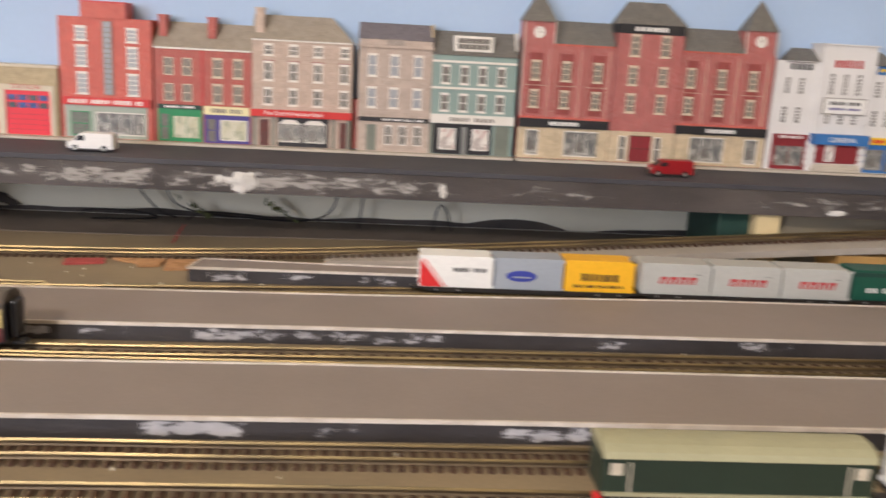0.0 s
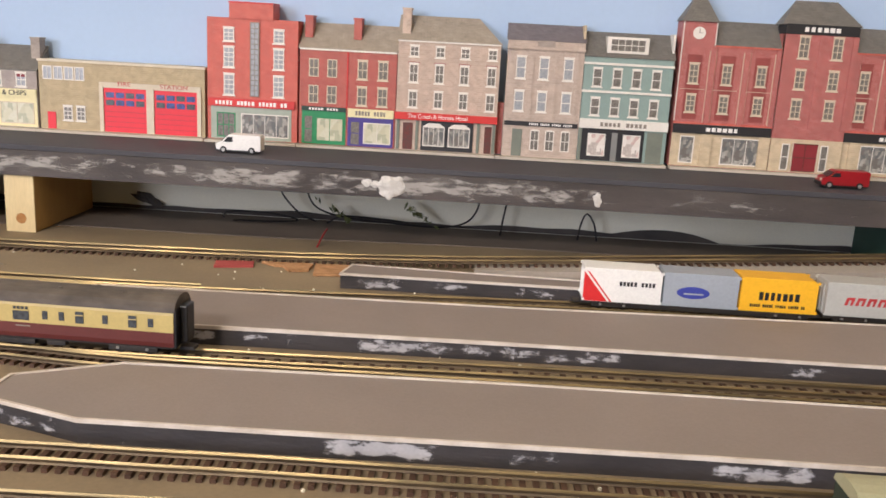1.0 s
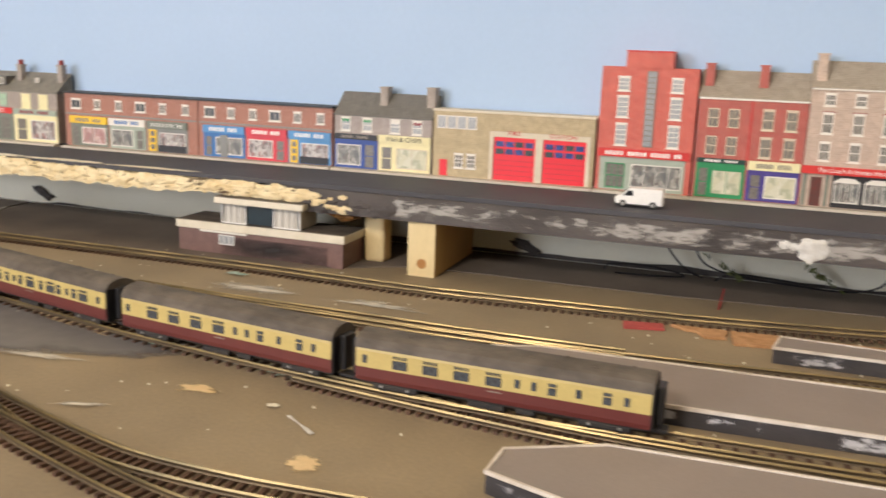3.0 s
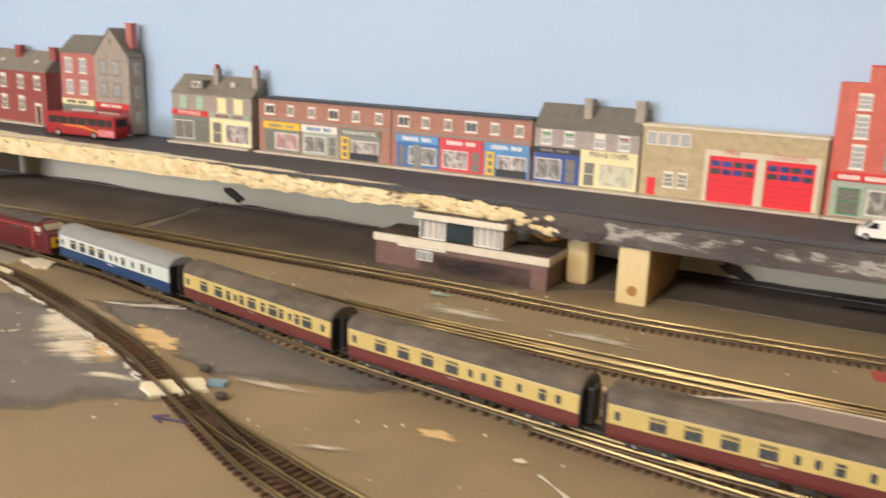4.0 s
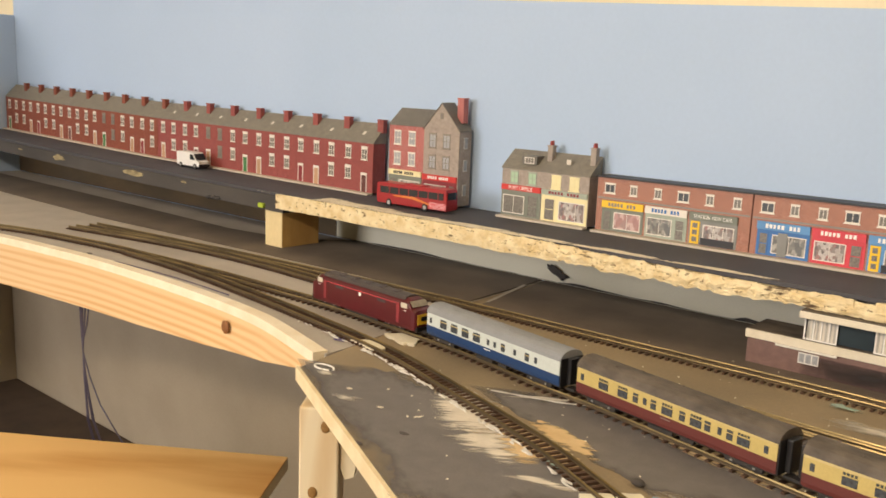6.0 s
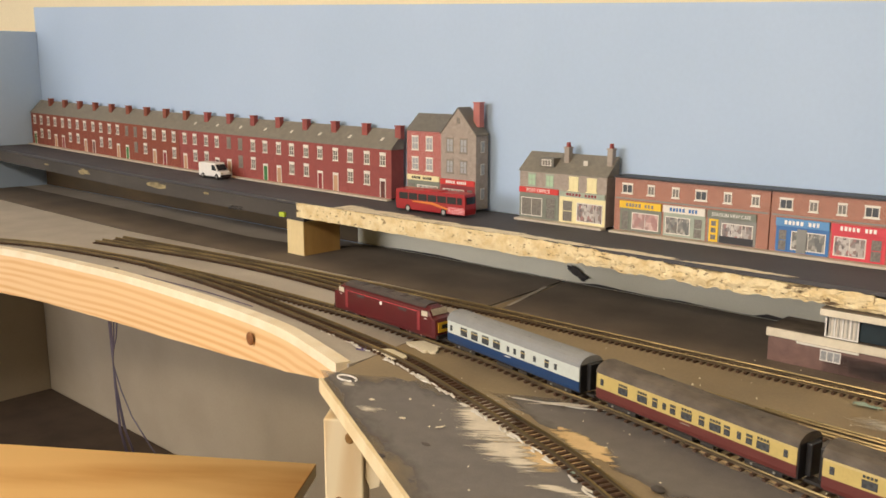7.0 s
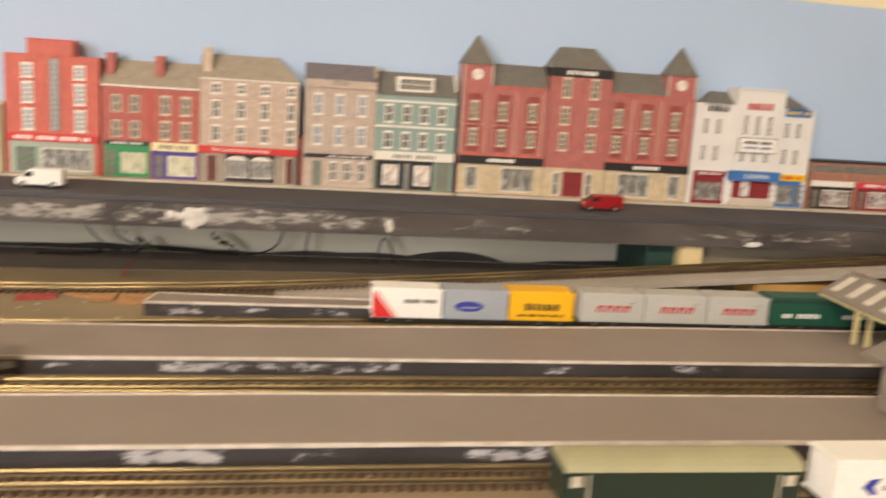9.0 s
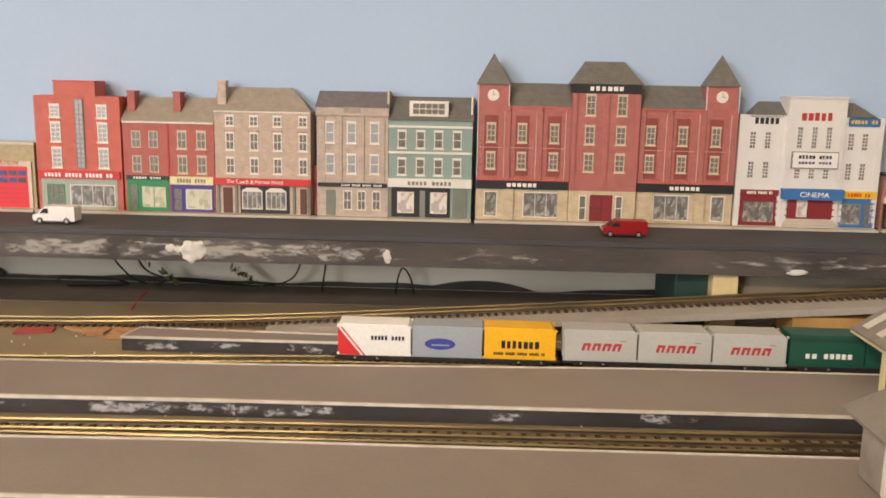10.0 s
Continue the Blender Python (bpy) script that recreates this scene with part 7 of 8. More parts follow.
bus = thing("single_deck_bus", (-0.863, 0.6575, RZ), "bright red single deck bus with an orange swoosh", "bus", rz=3)
bm = bmesh.new()
plate(bm, [(-0.0400, 0.0022), (0.0400, 0.0022), (0.0408, 0.0070), (0.0402, 0.0180), (0.0390, 0.0192), (-0.0392, 0.0192), (-0.0404, 0.0180), (-0.0406, 0.0070)], -0.0084, 0.0084)
part("body", bm, BUSRED, bus, "", 0.0006)
for q in (-1, 1):
    boxpart("window_band", DARKGLASS, bus, (-0.0360, 0.0370, q * 0.0085 - 0.0003, q * 0.0085 + 0.0003, 0.0108, 0.0162), "dark side glazing")
    for k in range(6):
        boxpart("window_post", BUSRED, bus, (-0.0250 + 0.0112 * k, -0.0242 + 0.0112 * k, q * 0.0088 - 0.0002, q * 0.0088 + 0.0002, 0.0108, 0.0162))
    bm = bmesh.new()
    plate(bm, [(-0.020, 0.0090), (0.002, 0.0085), (0.020, 0.0055), (0.024, 0.0062), (0.004, 0.0103), (-0.020, 0.0100)], q * 0.0086 - 0.0002, q * 0.0086 + 0.0002)
    part("swoosh", bm, BUSGOLD, bus)
    boxpart("rear_pattern", BUSPINK, bus, (0.0215, 0.0400, q * 0.0086 - 0.00025, q * 0.0086 + 0.00025, 0.0030, 0.0082))
    for wx in (-0.0255, 0.0165):
        bm = bmesh.new()
        disc_y(bm, wx, q * 0.0078 - 0.0010, q * 0.0078 + 0.0010, 0.0032, 0.0032)
        t = part("wheel", bm, TYRE, bus)
        bm = bmesh.new()
        disc_y(bm, wx, q * 0.0089 - 0.0002, q * 0.0089 + 0.0002, 0.0032, 0.0018, 12)
        part("hub", bm, HUB, t)
boxpart("rear_window", DARKGLASS, bus, (0.0402, 0.0408, -0.0066, 0.0066, 0.0112, 0.0168))
boxpart("windscreen", DARKGLASS, bus, (-0.0409, -0.0402, -0.0072, 0.0072, 0.0090, 0.0172))
boxpart("roof_pod", BUSRED, bus, (-0.010, 0.012, -0.0050, 0.0050, 0.0190, 0.0200), "", 0.0003)

bus.scale = (1.08, 1.0, 1.18)

# ---- signal box ----
CURTAIN = mat("curtain_grey", "#b3b0a8", 0.8, second="#9b978e", scale=300, bump=0)
DARKTEAL = mat("dark_teal_glazing", "#26343a", 0.3, second="#1a2428", scale=90, bump=0)
BOXCREAM = mat("signal_box_off_white", "#e3dac6", 0.6, second="#cfc4ab", scale=90, amount=0.6, bump=0.05)
sb = thing("signal_box", (-0.442, 0.608, 0), "flat roofed brick signal box with white glazing", "signal box")
boxpart("brick_base", BRICK_B, sb, (-0.0665, 0.0675, 0.0, 0.034, 0.0, 0.0178), "dull purple brick base")
# dark mark on the base front, thinning out towards its ends
DARKMARK = streak_mat("dark_mark", "#2b2524", "#3a3130", 1.10, (0.35, 1, 1.4), 55, soft=0.30)
bm = bmesh.new()
overlay(bm, -0.030, 0.056, 0.0002, 0.0140, -0.0003, lambda x: 0.68 * math.sin(math.pi * min(1.0, (x + 0.030) / 0.050) / 2) * min(1.0, (0.056 - x) / 0.045))
part("soot_mark", bm, DARKMARK, sb, "dark mark on the brick base")
boxpart("parapet", BOXCREAM, sb, (-0.0680, 0.0690, -0.0014, 0.0354, 0.0178, 0.0234), "off-white parapet band", 0.0004)
boxpart("lower_roof", BROWNROOF, sb, (-0.0672, 0.0682, 0.0001, 0.0339, 0.0231, 0.0239))
boxpart("name_board", OFFWHITE, sb, (-0.0470, -0.0080, -0.0022, -0.0013, 0.0164, 0.0178))
boxpart("cabin_core", SIGNBLACK, sb, (-0.0275, 0.0300, 0.0040, 0.0265, 0.0239, 0.0388), "dark cabin interior")
for a, b in ((-0.0295, -0.0105), (0.0125, 0.0322)):
    g = boxpart("cabin_window", SKYLIGHT, sb, (a, b, 0.0020, 0.0030, 0.0242, 0.0386), "white curtained window")
    for k in range(5):
        x = a + (b - a) * k / 4
        boxpart("mullion", WHITE, g, (x - 0.0004, x + 0.0004, 0.0012, 0.0022, 0.0242, 0.0386))
    for k in range(7):
        x = a + (b - a) * (k + 0.5) / 7
        boxpart("curtain_fold", CURTAIN, g, (x - 0.0005, x + 0.0005, 0.0015, 0.0021, 0.0244, 0.0384))
    boxpart("sill", WHITE, g, (a - 0.0005, b + 0.0005, 0.0008, 0.0024, 0.0239, 0.0247))
boxpart("centre_light", DARKTEAL, sb, (-0.0103, 0.0123, 0.0030, 0.0039, 0.0244, 0.0386), "dark open centre window")
for x in (-0.0300, 0.0327):
    boxpart("side_window", SKYLIGHT, sb, (x - 0.0005, x + 0.0005, 0.0030, 0.0270, 0.0242, 0.0386))
    boxpart("corner_post", WHITE, sb, (x - 0.0009, x + 0.0009, 0.0012, 0.0030, 0.0239, 0.0388))
boxpart("cabin_roof", BOXCREAM, sb, (-0.0330, 0.0385, -0.0045, 0.0300, 0.0388, 0.0432), "cream overhanging roof edge", 0.0004)
boxpart("roof_felt", BROWNROOF, sb, (-0.0324, 0.0379, -0.0039, 0.0294, 0.0430, 0.0438), "brown roof covering")
w = boxpart("low_window", WHITE, sb, (-0.0320, -0.0190, -0.0006, 0.0002, 0.0078, 0.0150), "white low window")
for k in range(3):
    boxpart("pane", GLASSG, w, (-0.0314 + 0.0042 * k, -0.0280 + 0.0042 * k, -0.0008, -0.0005, 0.0086, 0.0143))

# ---- platform shelter and canopy ----
def ridge_roof(parent, x0, pitch, bays, y0, y1, low, high, strips, first_gable=0.0):
    """A roof in bays whose ridges run away from the street front, with white glazing strips and cream gables."""
    for k in range(bays):
        xa, xm, xb = x0 + k * pitch, x0 + (k + 0.5) * pitch, x0 + (k + 1) * pitch
        for a, za, b, zb in ((xa, low, xm, high), (xm, high, xb, low)):
            bm = bmesh.new()
            v = [bm.verts.new(q) for q in ((a, y0, za), (b, y0, zb), (b, y1, zb), (a, y1, za), (a, y0, za + 0.0012), (b, y0, zb + 0.0012), (b, y1, zb + 0.0012), (a, y1, za + 0.0012))]
            for f in ((3, 2, 1, 0), (4, 5, 6, 7), (0, 1, 5, 4), (1, 2, 6, 5), (2, 3, 7, 6), (3, 0, 4, 7)):
                bm.faces.new([v[q] for q in f])
            slope = part("roof_slope", bm, SHELTERROOF, parent, "grey brown roof slope")
            for j in range(strips if xa > first_gable - 0.001 or not first_gable else 0):
                ya = y0 + (y1 - y0) * (j + 0.25) / strips
                yb = ya + (y1 - y0) * 0.40 / strips
                at = lambda t: (a + (b - a) * t, za + (zb - za) * t + 0.0016)
                (p, zp), (q, zq) = at(0.18), at(0.82)
                bm = bmesh.new()
                w = [bm.verts.new(c) for c in ((p, ya, zp - 0.0004), (q, ya, zq - 0.0004), (q, yb, zq - 0.0004), (p, yb, zp - 0.0004), (p, ya, zp), (q, ya, zq), (q, yb, zq), (p, yb, zp))]
                for f in ((3, 2, 1, 0), (4, 5, 6, 7), (0, 1, 5, 4), (1, 2, 6, 5), (2, 3, 7, 6), (3, 0, 4, 7)):
                    bm.faces.new([w[q2] for q2 in f])
                part("roof_glazing", bm, SKYLIGHT, slope, "white glazing strip")
        left = max(xa + 0.0015, first_gable)
        zl = low + (high - low) * (left - xa) / (xm - xa)
        bm = bmesh.new()
        plate(bm, [(left, low - 0.002), (xb - 0.001, low - 0.002), (xb - 0.001, low), (xm, high - 0.0008), (left, min(zl, high - 0.0008) - 0.0004)], y0 + 0.0012, y0 + 0.0024)
        part("gable_board", bm, VALANCE, parent, "cream gable board")
        bm = bmesh.new()
        along = [(xm, y0 - 0.0004, high + 0.0014), (xm, y1 + 0.0004, high + 0.0014)]
        tube(bm, along, 0.0007, 6)
        part("ridge_roll", bm, SHELTERROOF, parent)


sh = thing("platform_shelter", (0.2655, 0.353, 0.0087), "grey stone platform shelter with a glazed pitched roof", "shelter")
bm = bmesh.new()
along_x(bm, [(0.0, 0.0), (0.0, 0.0228), (0.019, 0.0228), (0.019, 0.0)], 0.0, 0.0040)
part("end_wall", bm, MARBLE, sh, "mottled grey stone end wall", 0.0004)
boxpart("back_wall", MARBLE, sh, (0.0041, 0.12, 0.016, 0.019, 0.0, 0.0228))
for k in range(8):
    boxpart("front_post", OFFWHITE, sh, (0.0002 + 0.0092 * k, 0.0028 + 0.0092 * k, -0.0016, -0.0002, 0.0, 0.0222), "white post")
boxpart("bench", BLOCK_TAN, sh, (0.014, 0.08, 0.010, 0.0155, 0.0, 0.004), "brown bench along the back wall")
boxpart("head_beam", SHELTERROOF, sh, (0.0, 0.122, -0.0018, 0.0, 0.0222, 0.0240))
ridge_roof(sh, -0.0040, 0.048, 3, -0.0075, 0.030, 0.0232, 0.0345, 3, 0.0085)
bm = bmesh.new()
bmesh.ops.create_cone(bm, cap_ends=True, segments=12, radius1=0.0016, radius2=0.0014, depth=0.012, matrix=Matrix.Translation((0.020, 0.026, 0.0375)))
part("chimney", bm, MARBLE, sh)

cn = thing("platform_canopy", (0.3185, 0.447, 0.0087), "open platform canopy with cream valance and white glazing strips", "canopy")
for px, py in ((0.0015, 0.027), (0.0065, 0.0215), (0.041, 0.027), (0.041, 0.006), (0.079, 0.027), (0.079, 0.006), (0.115, 0.027)):
    p = boxpart("post", VALANCE, cn, (px - 0.0011, px + 0.0011, py - 0.0011, py + 0.0011, 0.0, 0.0215))
    bm = bmesh.new()
    plate(bm, [(px + 0.001, 0.0150), (px + 0.0018, 0.0150), (px + 0.0070, 0.0205), (px + 0.0070, 0.0213), (px + 0.0060, 0.0213)], py - 0.0005, py + 0.0005)
    part("bracket", bm, VALANCE, p)
boxpart("side_beam", VALANCE, cn, (0.0, 0.0014, 0.0, 0.066, 0.0200, 0.0214), "cream side beam")
for py in (0.0215, 0.027):
    boxpart("cross_beam", VALANCE, cn, (0.0015, 0.115, py - 0.0007, py + 0.0007, 0.0203, 0.0215))
ridge_roof(cn, 0.0, 0.040, 3, 0.0, 0.066, 0.0215, 0.0345, 4)


# ---- paint, scraps and wires on the boards ----
LEVEL = [0.0003]


def ground_patch(name, cx, cy, w, h, turn, material, label, seed, thick=0.0, ragged=0.35, category="paint"):
    """An irregular thin patch on the board."""
    rnd = random.Random(seed)
    LEVEL[0] += 0.000035
    z0 = LEVEL[0]
    n = 34
    pts = []
    off = rnd.uniform(0, 50)
    for k in range(n):
        a = 2 * math.pi * k / n
        r = 1.0 + ragged * noise.noise((math.cos(a) * 1.7 + off, math.sin(a) * 1.7, seed)) * 1.6 + rnd.uniform(-0.12, 0.12) * ragged
        x, y = 0.5 * w * r * math.cos(a), 0.5 * h * r * math.sin(a)
        t = radians(turn)
        px, py = cx + x * math.cos(t) - y * math.sin(t), cy + x * math.sin(t) + y * math.cos(t)
        pts.append((px, max(py, 0.3835 - (px + 0.702) * 0.503)))
    bm = bmesh.new()
    if thick:
        prism(bm, pts, 0.0001, thick)
    else:
        faded(bm, pts, lambda a, b: (a, b, z0))
    return solid(name, bm, material, label, category, "marks on the board" if category == "paint" else "")


PAPERDAB = streak_mat("cream_paint_dab", "#e3dcc8", "#c9bea4", 1.45, (1, 1, 1), 150, soft=0.05)
G = "worn grey paint brushed on the board"
for k, pts in enumerate((
        [(-0.694, 0.386), (-0.66, 0.402), (-0.636, 0.412), (-0.606, 0.404), (-0.58, 0.396), (-0.545, 0.384), (-0.505, 0.374), (-0.478, 0.364), (-0.472, 0.348), (-0.49, 0.338), (-0.505, 0.316), (-0.54, 0.3035), (-0.60, 0.334)],
        [(-0.592, 0.430), (-0.552, 0.449), (-0.52, 0.450), (-0.468, 0.436), (-0.42, 0.428), (-0.378, 0.417), (-0.395, 0.405), (-0.44, 0.390), (-0.462, 0.384), (-0.50, 0.397), (-0.545, 0.414)],
        [(-0.548, 0.468), (-0.505, 0.482), (-0.466, 0.500), (-0.44, 0.506), (-0.40, 0.503), (-0.372, 0.498), (-0.385, 0.476), (-0.41, 0.456), (-0.455, 0.454), (-0.50, 0.462)])):
    rnd = random.Random(100 + k)
    LEVEL[0] += 0.000035
    rim = []
    for m, (ax, ay) in enumerate(pts):
        bx, by = pts[(m + 1) % len(pts)]
        for q in (0.0, 0.25, 0.5, 0.75):
            rim.append((ax + (bx - ax) * q + rnd.uniform(-0.003, 0.003), ay + (by - ay) * q + rnd.uniform(-0.0015, 0.0015)))
    bm = bmesh.new()
    faded(bm, rim, lambda a, b: (a, b, LEVEL[0]), (0.5, 0.72, 0.92, 1.14), (1.0, 0.85, 0.45, 0.0))
    solid("paint_patch", bm, GREYPAINT, G, "paint", "marks on the board")
OC = "ochre brush strokes over bare board"
for k, (cx, cy, w, h, t) in enumerate(((-0.536, 0.384, 0.072, 0.034, -12), (-0.520, 0.404, 0.050, 0.016, -20), (-0.450, 0.4385, 0.085, 0.020, -12), (-0.335, 0.471, 0.12, 0.020, -5), (-0.336, 0.381, 0.026, 0.011, 5), (-0.258, 0.335, 0.013, 0.012, 40), (-0.255, 0.468, 0.05, 0.018, 0))):
    ground_patch("paint_patch", cx, cy, w, h, t, OCHRE_X if k < 2 else OCHRE, OC, 130 + k)
WS = "streaks of white paint on the board"
for k, (cx, cy, w, h, t) in enumerate(((-0.574, 0.394, 0.105, 0.052, -37), (-0.548, 0.372, 0.06, 0.030, -20), (-0.498, 0.354, 0.044, 0.009, 14), (-0.559, 0.446, 0.062, 0.008, 34), (-0.425, 0.445, 0.07, 0.014, -10), (-0.640, 0.362, 0.022, 0.012, 20), (-0.43, 0.385, 0.06, 0.010, 5), (-0.345, 0.420, 0.12, 0.010, -14), (-0.40, 0.535, 0.09, 0.02, 0), (-0.32, 0.535, 0.07, 0.018, 0), (-0.68, 0.382, 0.016, 0.010, 0), (-0.37, 0.345, 0.03, 0.006, 20))):
    ground_patch("paint_patch", cx, cy, w, h, t, WHITESTREAK_X if k < 4 else WHITESTREAK, WS, 160 + k)
for k, (cx, cy, w, h, t) in enumerate(((-0.262, 0.446, 0.040, 0.020, 10), (-0.295, 0.377, 0.006, 0.004, 20), (-0.249, 0.302, 0.005, 0.003, 0), (-0.649, 0.373, 0.005, 0.003, 10), (-0.615, 0.365, 0.004, 0.003, 30), (-0.591, 0.370, 0.006, 0.003, 60))):
    ground_patch("paint_patch", cx, cy, w, h, t, PAPERDAB, "dab of cream white paint beside the rails", 190 + k)
for k, (cx, cy, w, h, t) in enumerate(((-0.388, 0.4245, 0.050, 0.012, -15), (-0.43, 0.5615, 0.030, 0.012, -3), (-0.505, 0.372, 0.020, 0.006, -25), (-0.31, 0.412, 0.05, 0.010, -10))):
    ground_patch("paint_patch", cx, cy, w, h, t, TURQ, "traces of pale green paint by the rails", 210 + k)
for k, pts in enumerate(([(-0.479, 0.353), (-0.470, 0.364), (-0.455, 0.3565), (-0.464, 0.3435)], [(-0.467, 0.3655), (-0.460, 0.3735), (-0.447, 0.365), (-0.452, 0.3560)], [(-0.719, 0.440), (-0.706, 0.4525), (-0.688, 0.4425), (-0.692, 0.434)], [(-0.713, 0.467), (-0.704, 0.480), (-0.688, 0.475), (-0.682, 0.464), (-0.692, 0.460)])):
    rnd = random.Random(40 + k)
    torn = []
    for m, (ax, ay) in enumerate(pts):
        bx, by = pts[(m + 1) % len(pts)]
        for q in (0.0, 0.25, 0.5, 0.75):
            torn.append((ax + (bx - ax) * q + rnd.uniform(-0.0011, 0.0011), ay + (by - ay) * q + rnd.uniform(-0.0011, 0.0011)))
    bm = bmesh.new()
    prism(bm, torn, 0.0001, 0.0019)
    solid("card_scrap", bm, PAPER, "torn cream card packing under the rails", "card", "cream card scraps")
# thin board strips, darker than the boards around them
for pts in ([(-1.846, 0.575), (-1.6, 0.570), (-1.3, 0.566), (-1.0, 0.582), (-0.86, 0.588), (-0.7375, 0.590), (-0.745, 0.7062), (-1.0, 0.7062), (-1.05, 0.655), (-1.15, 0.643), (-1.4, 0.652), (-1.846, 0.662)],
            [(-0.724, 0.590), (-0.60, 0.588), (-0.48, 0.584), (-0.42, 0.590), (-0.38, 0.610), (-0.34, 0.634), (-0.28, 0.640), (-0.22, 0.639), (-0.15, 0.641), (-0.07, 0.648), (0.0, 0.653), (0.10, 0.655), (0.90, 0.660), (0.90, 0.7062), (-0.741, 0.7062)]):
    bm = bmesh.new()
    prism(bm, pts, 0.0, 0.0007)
    solid("dark_board_strip", bm, DARKBOARD, "dark brown grey board strip under the raised road", "board", kind="structure")
bm = bmesh.new()
prism(bm, [(-0.727, 0.600), (-0.724, 0.600), (-0.740, 0.676), (-0.744, 0.676)], 0.0001, 0.0009)
solid("joint_strip", bm, PALEBOARD, "pale strip along the board joint", "strip")
# thin brushed lines of white paint, and dark specks on the grey
for w, line in ((0.0007, [(-0.284, 0.371), (-0.271, 0.362), (-0.267, 0.359)]), (0.0009, [(-0.591, 0.433), (-0.543, 0.450), (-0.502, 0.481), (-0.465, 0.505)])):
    bm = bmesh.new()
    run = spline([(x, y, 0.0007) for x, y in line], 0.003)
    rims = [[], []]
    for k, p in enumerate(run):
        d = (run[min(k + 1, len(run) - 1)] - run[max(k - 1, 0)]).normalized()
        half = w * max(0.15, 0.8 + 1.3 * noise.noise((p.x * 160, p.y * 160, 2.0)))
        for side, rim in zip((-1, 1), rims):
            rim.append((p.x - side * d.y * half, p.y + side * d.x * half))
    prism(bm, rims[0] + rims[1][::-1], 0.0006, 0.0009)
    solid("paint_streak", bm, FILLER, "thin broken streak of white paint on the board", "paint", "marks on the board")
for px, py, ps in ((-0.582, 0.349, 0.0030), (-0.589, 0.324, 0.0024), (-1.105, 0.450, 0.0042)):
    bm = bmesh.new()
    prism(bm, [(px + ps * math.cos(0.5 * k) * (1 + 0.2 * math.sin(2.3 * k)), py + 0.5 * ps * math.sin(0.5 * k)) for k in range(12)], 0.0, 0.0007)
    solid("paint_spot", bm, FASCIA, "small dark spot of paint on the board", "paint", "marks on the board")
bm = bmesh.new()
tube(bm, spline([(-1.058, 0.452, 0.0), (-0.962, 0.457, 0.0), (-0.882, 0.455, 0.0)], 0.01), 0.0004, 5)
solid("pen_line", bm, INK, "thin dark pen line along the board rim", "marking", "marks on the board")
# pen arrows
for px, py, t, s in ((-0.437, 0.333, 8, 1.0), (-0.735, 0.4405, 160, 1.1)):
    bm = bmesh.new()
    for a, b in (((-0.012, 0.0), (0.012, 0.001)), ((-0.012, 0.0), (-0.006, 0.004)), ((-0.012, 0.0), (-0.005, -0.003))):
        r = Matrix.Rotation(radians(t), 2)
        tube(bm, [(px + (r @ Vector(a) * s).x, py + (r @ Vector(a) * s).y, 0.0006), (px + (r @ Vector(b) * s).x, py + (r @ Vector(b) * s).y, 0.0006)], 0.0005, 5)
    solid("pen_arrow", bm, INK, "purple pen arrow drawn on the board", "marking", "marks on the board")
# cork scraps and the red card beside the rear track
for pts, seed in (([(-0.148, 0.572), (-0.141, 0.567), (-0.134, 0.566), (-0.129, 0.557), (-0.122, 0.558), (-0.117, 0.560), (-0.1175, 0.568), (-0.118, 0.5745), (-0.135, 0.5725)], 1), ([(-0.114, 0.551), (-0.103, 0.553), (-0.0955, 0.5545), (-0.06, 0.5555), (-0.02, 0.557), (0.03, 0.558), (0.07, 0.563), (0.075, 0.571), (0.03, 0.5735), (-0.01, 0.5725), (-0.03, 0.578), (-0.06, 0.5775), (-0.10, 0.5755), (-0.116, 0.574)], 2)):
    rnd = random.Random(seed)
    torn = []
    for k, (ax, ay) in enumerate(pts):
        bx, by = pts[(k + 1) % len(pts)]
        for q in (0.0, 0.33, 0.67):
            torn.append((ax + (bx - ax) * q + rnd.uniform(-0.0008, 0.0008), ay + (by - ay) * q + rnd.uniform(-0.0008, 0.0008)))
    bm = bmesh.new()
    prism(bm, torn, 0.0002, 0.0017)
    solid("cork_scrap", bm, CORK, "torn piece of brown cork sheet beside the track", "cork", "cork scraps")
bm = bmesh.new()
prism(bm, [(-0.173, 0.556), (-0.151, 0.562), (-0.153, 0.5715), (-0.175, 0.5675)], 0.0001, 0.0016)
solid("card_scrap", bm, REDCARD, "small red card strip beside the rear track", "card")
bm = bmesh.new()
prism(bm, [(0.085, 0.574), (0.107, 0.577), (0.106, 0.583), (0.084, 0.580)], 0.0005, 0.0105)
solid("card_scrap", bm, REDCARD, "small red scrap by the ramp", "card")
bm = bmesh.new()
prism(bm, [(-0.4525, 0.3695), (-0.4445, 0.372), (-0.4455, 0.3765), (-0.4535, 0.374)], 0.0001, 0.0026)
solid("plastic_scrap", bm, BLUEBIT, "pale blue plastic scrap beside the points", "scrap")
for px, py in ((-0.4660, 0.3830), (-0.4370, 0.3620)):
    bm = bmesh.new()
    bmesh.ops.create_icosphere(bm, subdivisions=2, radius=1, matrix=Matrix.LocRotScale((px, py, 0.0018), None, (0.0036, 0.0026, 0.0018)))
    solid("black_scrap", bm, BLACKPAINT, "small black lump beside the points", "scrap", "black scraps")
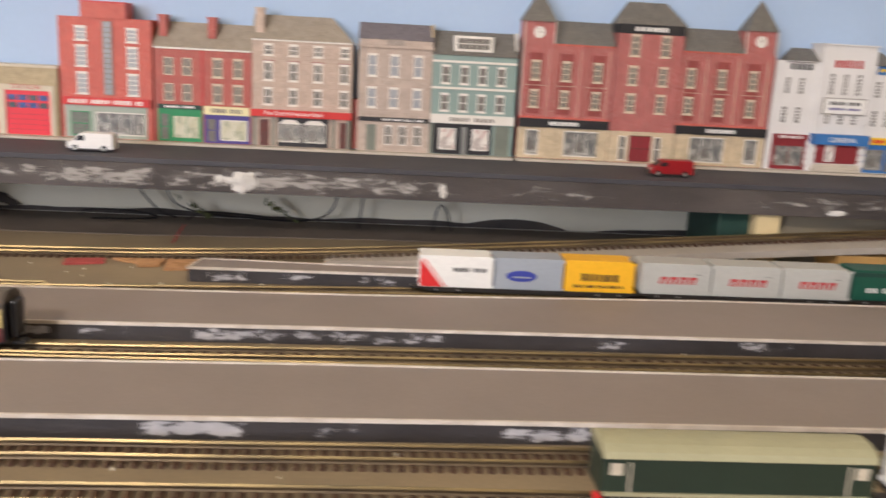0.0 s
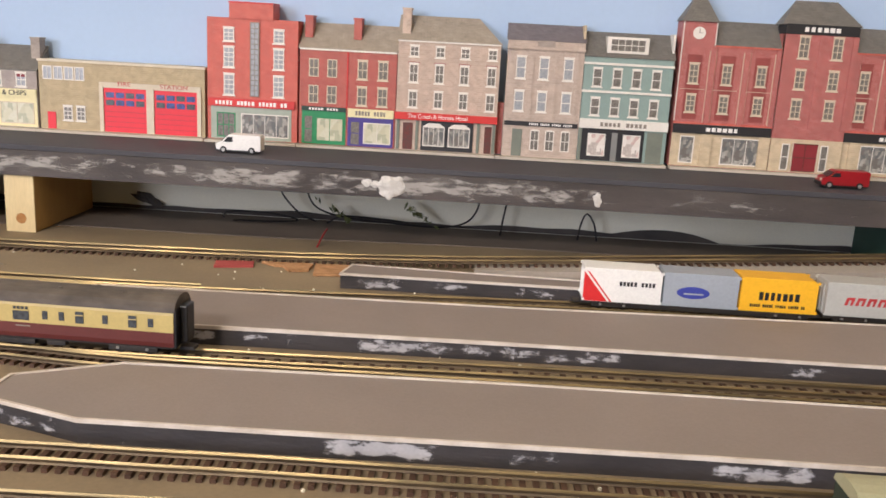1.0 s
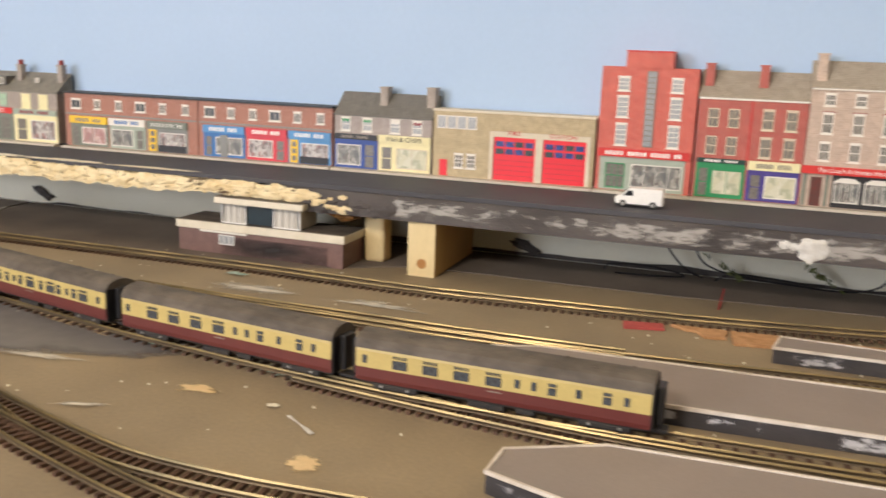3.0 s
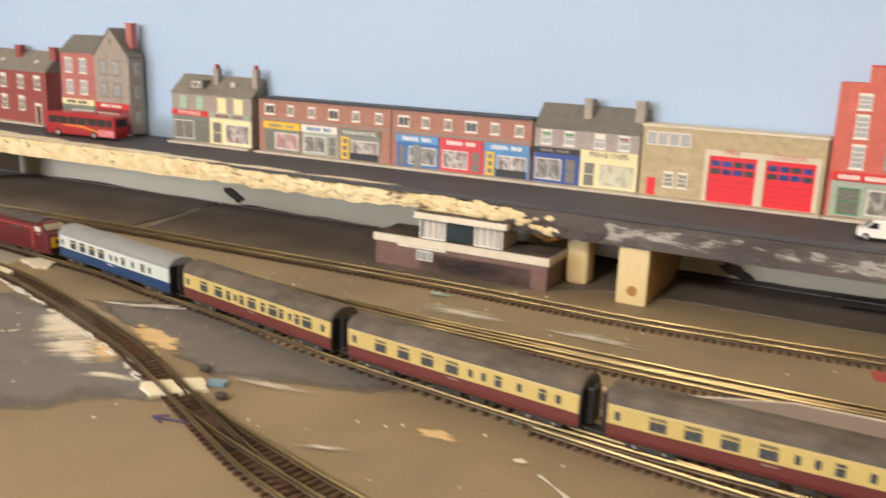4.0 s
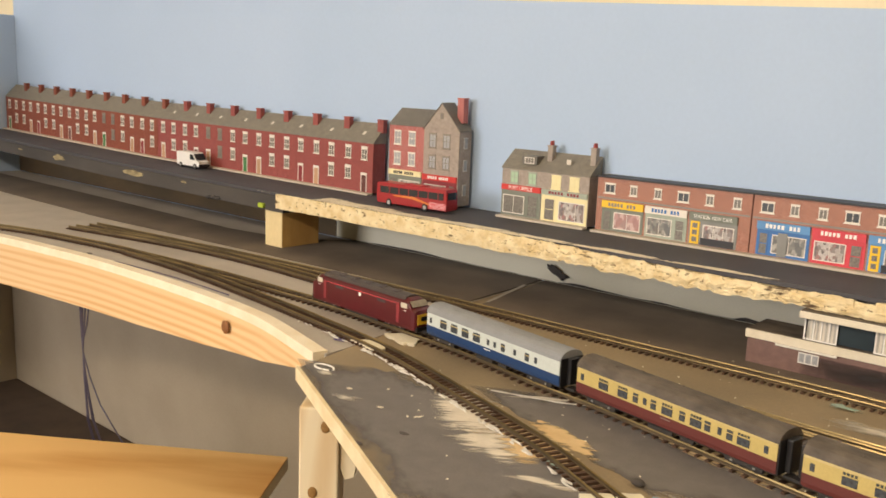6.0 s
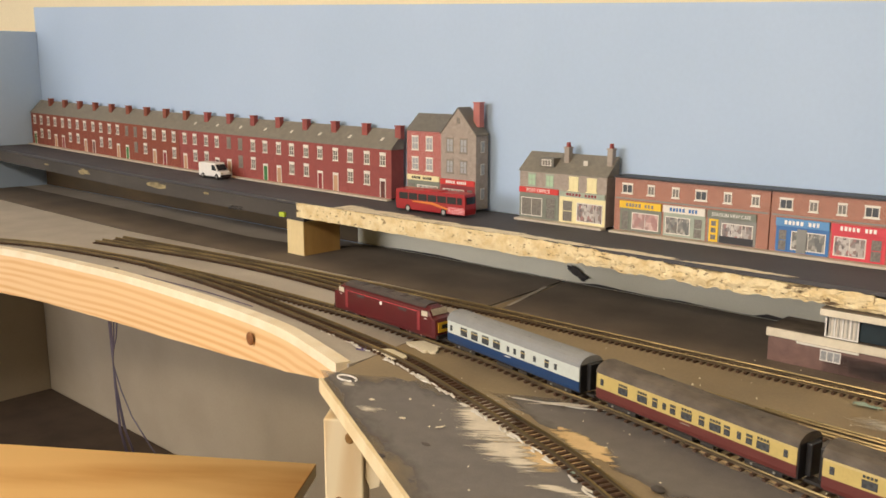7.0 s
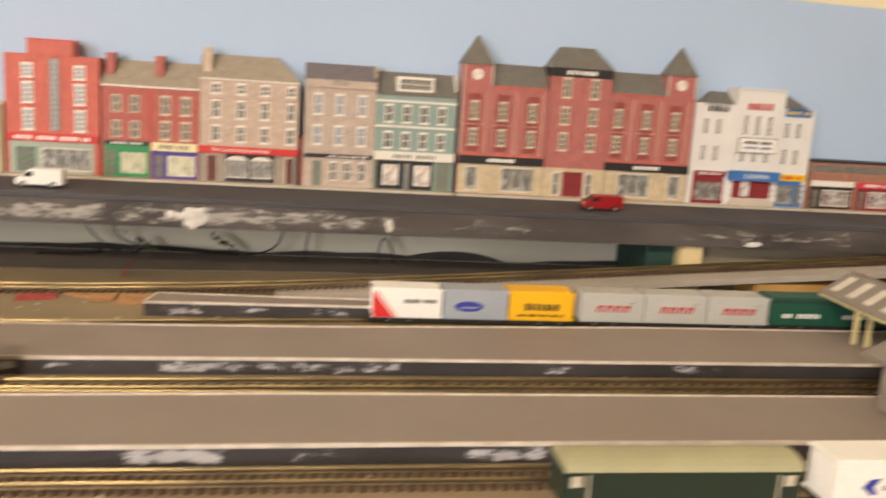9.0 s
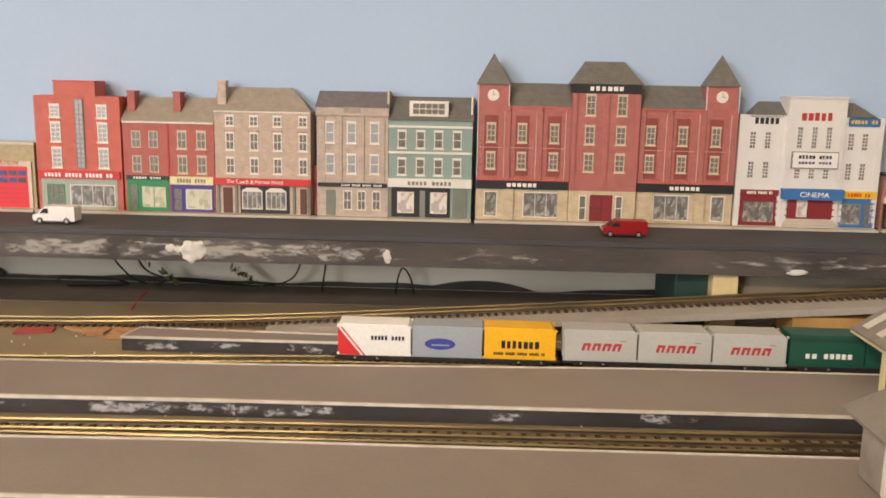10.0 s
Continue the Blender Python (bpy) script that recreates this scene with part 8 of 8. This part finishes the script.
for px, pz, s in ((-0.270, 0.0085, 1.0), (-0.728, 0.0105, 1.05)):
    bm = bmesh.new()
    bmesh.ops.create_icosphere(bm, subdivisions=3, radius=1.0)
    for v in bm.verts:
        v.co *= 1.0 + 0.8 * noise.noise(v.co * 1.6 + Vector((px * 40, 0, 0))) + 0.4 * noise.noise(v.co * 4)
    bmesh.ops.transform(bm, verts=bm.verts, matrix=Matrix.LocRotScale((px, 0.7062, pz), Euler((0, 0.4, 0)), (0.0105 * s, 0.0018, 0.0036 * s)))
    solid("black_scrap", bm, BLACKPAINT, "black torn scrap stuck to the rear panel", "scrap", "black scraps")
bm = bmesh.new()
box(bm, -1.047, -1.038, 0.6085, 0.6125, 0.0405, 0.0455)
solid("plastic_scrap", bm, GREENBIT, "yellow green scrap on top of the block", "scrap", bevel=0.0008)
# white glue and paint dabs along the curved track
rnd = random.Random(77)
bm = bmesh.new()
line = spline(TRACK_E, 0.002)
line = [(p, (line[k + 1] - p).normalized()) for k, p in enumerate(line[:-1]) if -0.79 < p.x < -0.478]
for k in range(120):
    p, d = line[int(len(line) * rnd.random() ** 0.7) % len(line)]
    if noise.noise((p.x * 60, 3.1, 0)) < -0.12:
        continue
    q = rnd.uniform(0.0078, 0.0108)
    bmesh.ops.create_icosphere(bm, subdivisions=1, radius=1, matrix=Matrix.LocRotScale((p.x + d.y * q, p.y - d.x * q, 0.0010), Euler((0, 0, math.atan2(d.y, d.x) + rnd.uniform(-0.4, 0.4))), (rnd.uniform(0.0010, 0.0062), rnd.uniform(0.0005, 0.0013), rnd.uniform(0.0003, 0.0007))))
solid("glue_dabs", bm, FILLER, "white glue dabs along the curved rail", "glue", kind="stuff")
bm = bmesh.new()
for k in range(300):
    x, y = rnd.uniform(-0.66, 0.25), rnd.uniform(0.30, 0.60)
    if y < 0.379 - (x + 0.69) * 0.53 + 0.02:
        continue
    r = rnd.uniform(0.0003, 0.0009)
    bmesh.ops.create_icosphere(bm, subdivisions=1, radius=r, matrix=Matrix.Translation((x, y, r * 0.4)))
solid("grit", bm, PAPER, "pale specks of grit and paint on the board", "grit", kind="stuff")
# wires under the road
for pts in ([(-0.167, 0.69, 0.036), (-0.163, 0.69, 0.022), (-0.150, 0.69, 0.008), (-0.138, 0.69, 0.003)],
            [(-0.147, 0.69, 0.036), (-0.142, 0.69, 0.018), (-0.130, 0.69, 0.010), (-0.105, 0.69, 0.006), (-0.084, 0.69, 0.005), (-0.050, 0.69, 0.004), (-0.030, 0.69, 0.008), (-0.021, 0.69, 0.018), (-0.018, 0.69, 0.036)],
            [(-0.205, 0.685, 0.003), (-0.203, 0.685, 0.007), (-0.184, 0.685, 0.0085), (-0.165, 0.685, 0.0075), (-0.150, 0.685, 0.004), (-0.170, 0.685, 0.002), (-0.198, 0.685, 0.0012)],
            [(-0.003, 0.69, 0.001), (-0.002, 0.69, 0.010), (0.002, 0.69, 0.036)],
            [(0.053, 0.69, 0.001), (0.055, 0.69, 0.014), (0.0585, 0.69, 0.021), (0.064, 0.69, 0.014), (0.067, 0.69, 0.001)],
            [(-0.13, 0.69, 0.002), (-0.118, 0.69, 0.008), (-0.09, 0.69, 0.0075), (-0.07, 0.69, 0.006)]):
    bm = bmesh.new()
    tube(bm, spline(pts, 0.003), 0.0007, 6)
    solid("loose_wire", bm, BLACKWIRE, "loose black wire under the raised road", "wire", "wires under the road")
bm = bmesh.new()
tube(bm, spline([(-0.1245, 0.622, 0.0), (-0.1235, 0.628, 0.003), (-0.1230, 0.638, 0.0055), (-0.1225, 0.648, 0.0070)], 0.003), 0.0006, 6)
solid("loose_wire", bm, REDWIRE, "thin red wire rising from the board", "wire", "wires under the road")
for px, pz in ((-0.121, 0.010), (-0.063, 0.013)):
    bm = bmesh.new()
    rnd = random.Random(int(px * -1e4))
    for k in range(34):
        f = rnd.gauss(0, 1)
        m = Matrix.LocRotScale((px + 0.005 * f, 0.688 + rnd.uniform(-0.003, 0.003), pz - 0.0030 * f + rnd.gauss(0, 0.0009)), Euler((rnd.uniform(0, 6), 0.6 + rnd.uniform(-0.5, 0.5), rnd.uniform(0, 6))), (0.0030, 0.0014, 0.0014))
        v = [bm.verts.new(m @ Vector(q)) for q in ((-1, 0, 0), (0, -0.7, 0.2), (1, 0, 0), (0, 0.7, -0.2))]
        bm.faces.new(v)
    solid("foliage_scrap", bm, GREENSCRAP, "scrap of green scatter foliage under the road", "foliage", "foliage scraps")
# white wire loop at the corner of the board
bm = bmesh.new()
tube(bm, spline([(-0.689 + 0.008 * math.cos(a), 0.389 + 0.004 * math.sin(a), 0.0007) for a in (0.3 * k for k in range(20))], 0.002), 0.0006, 6)
solid("loose_wire", bm, WHITE, "loop of white wire at the board corner", "wire")
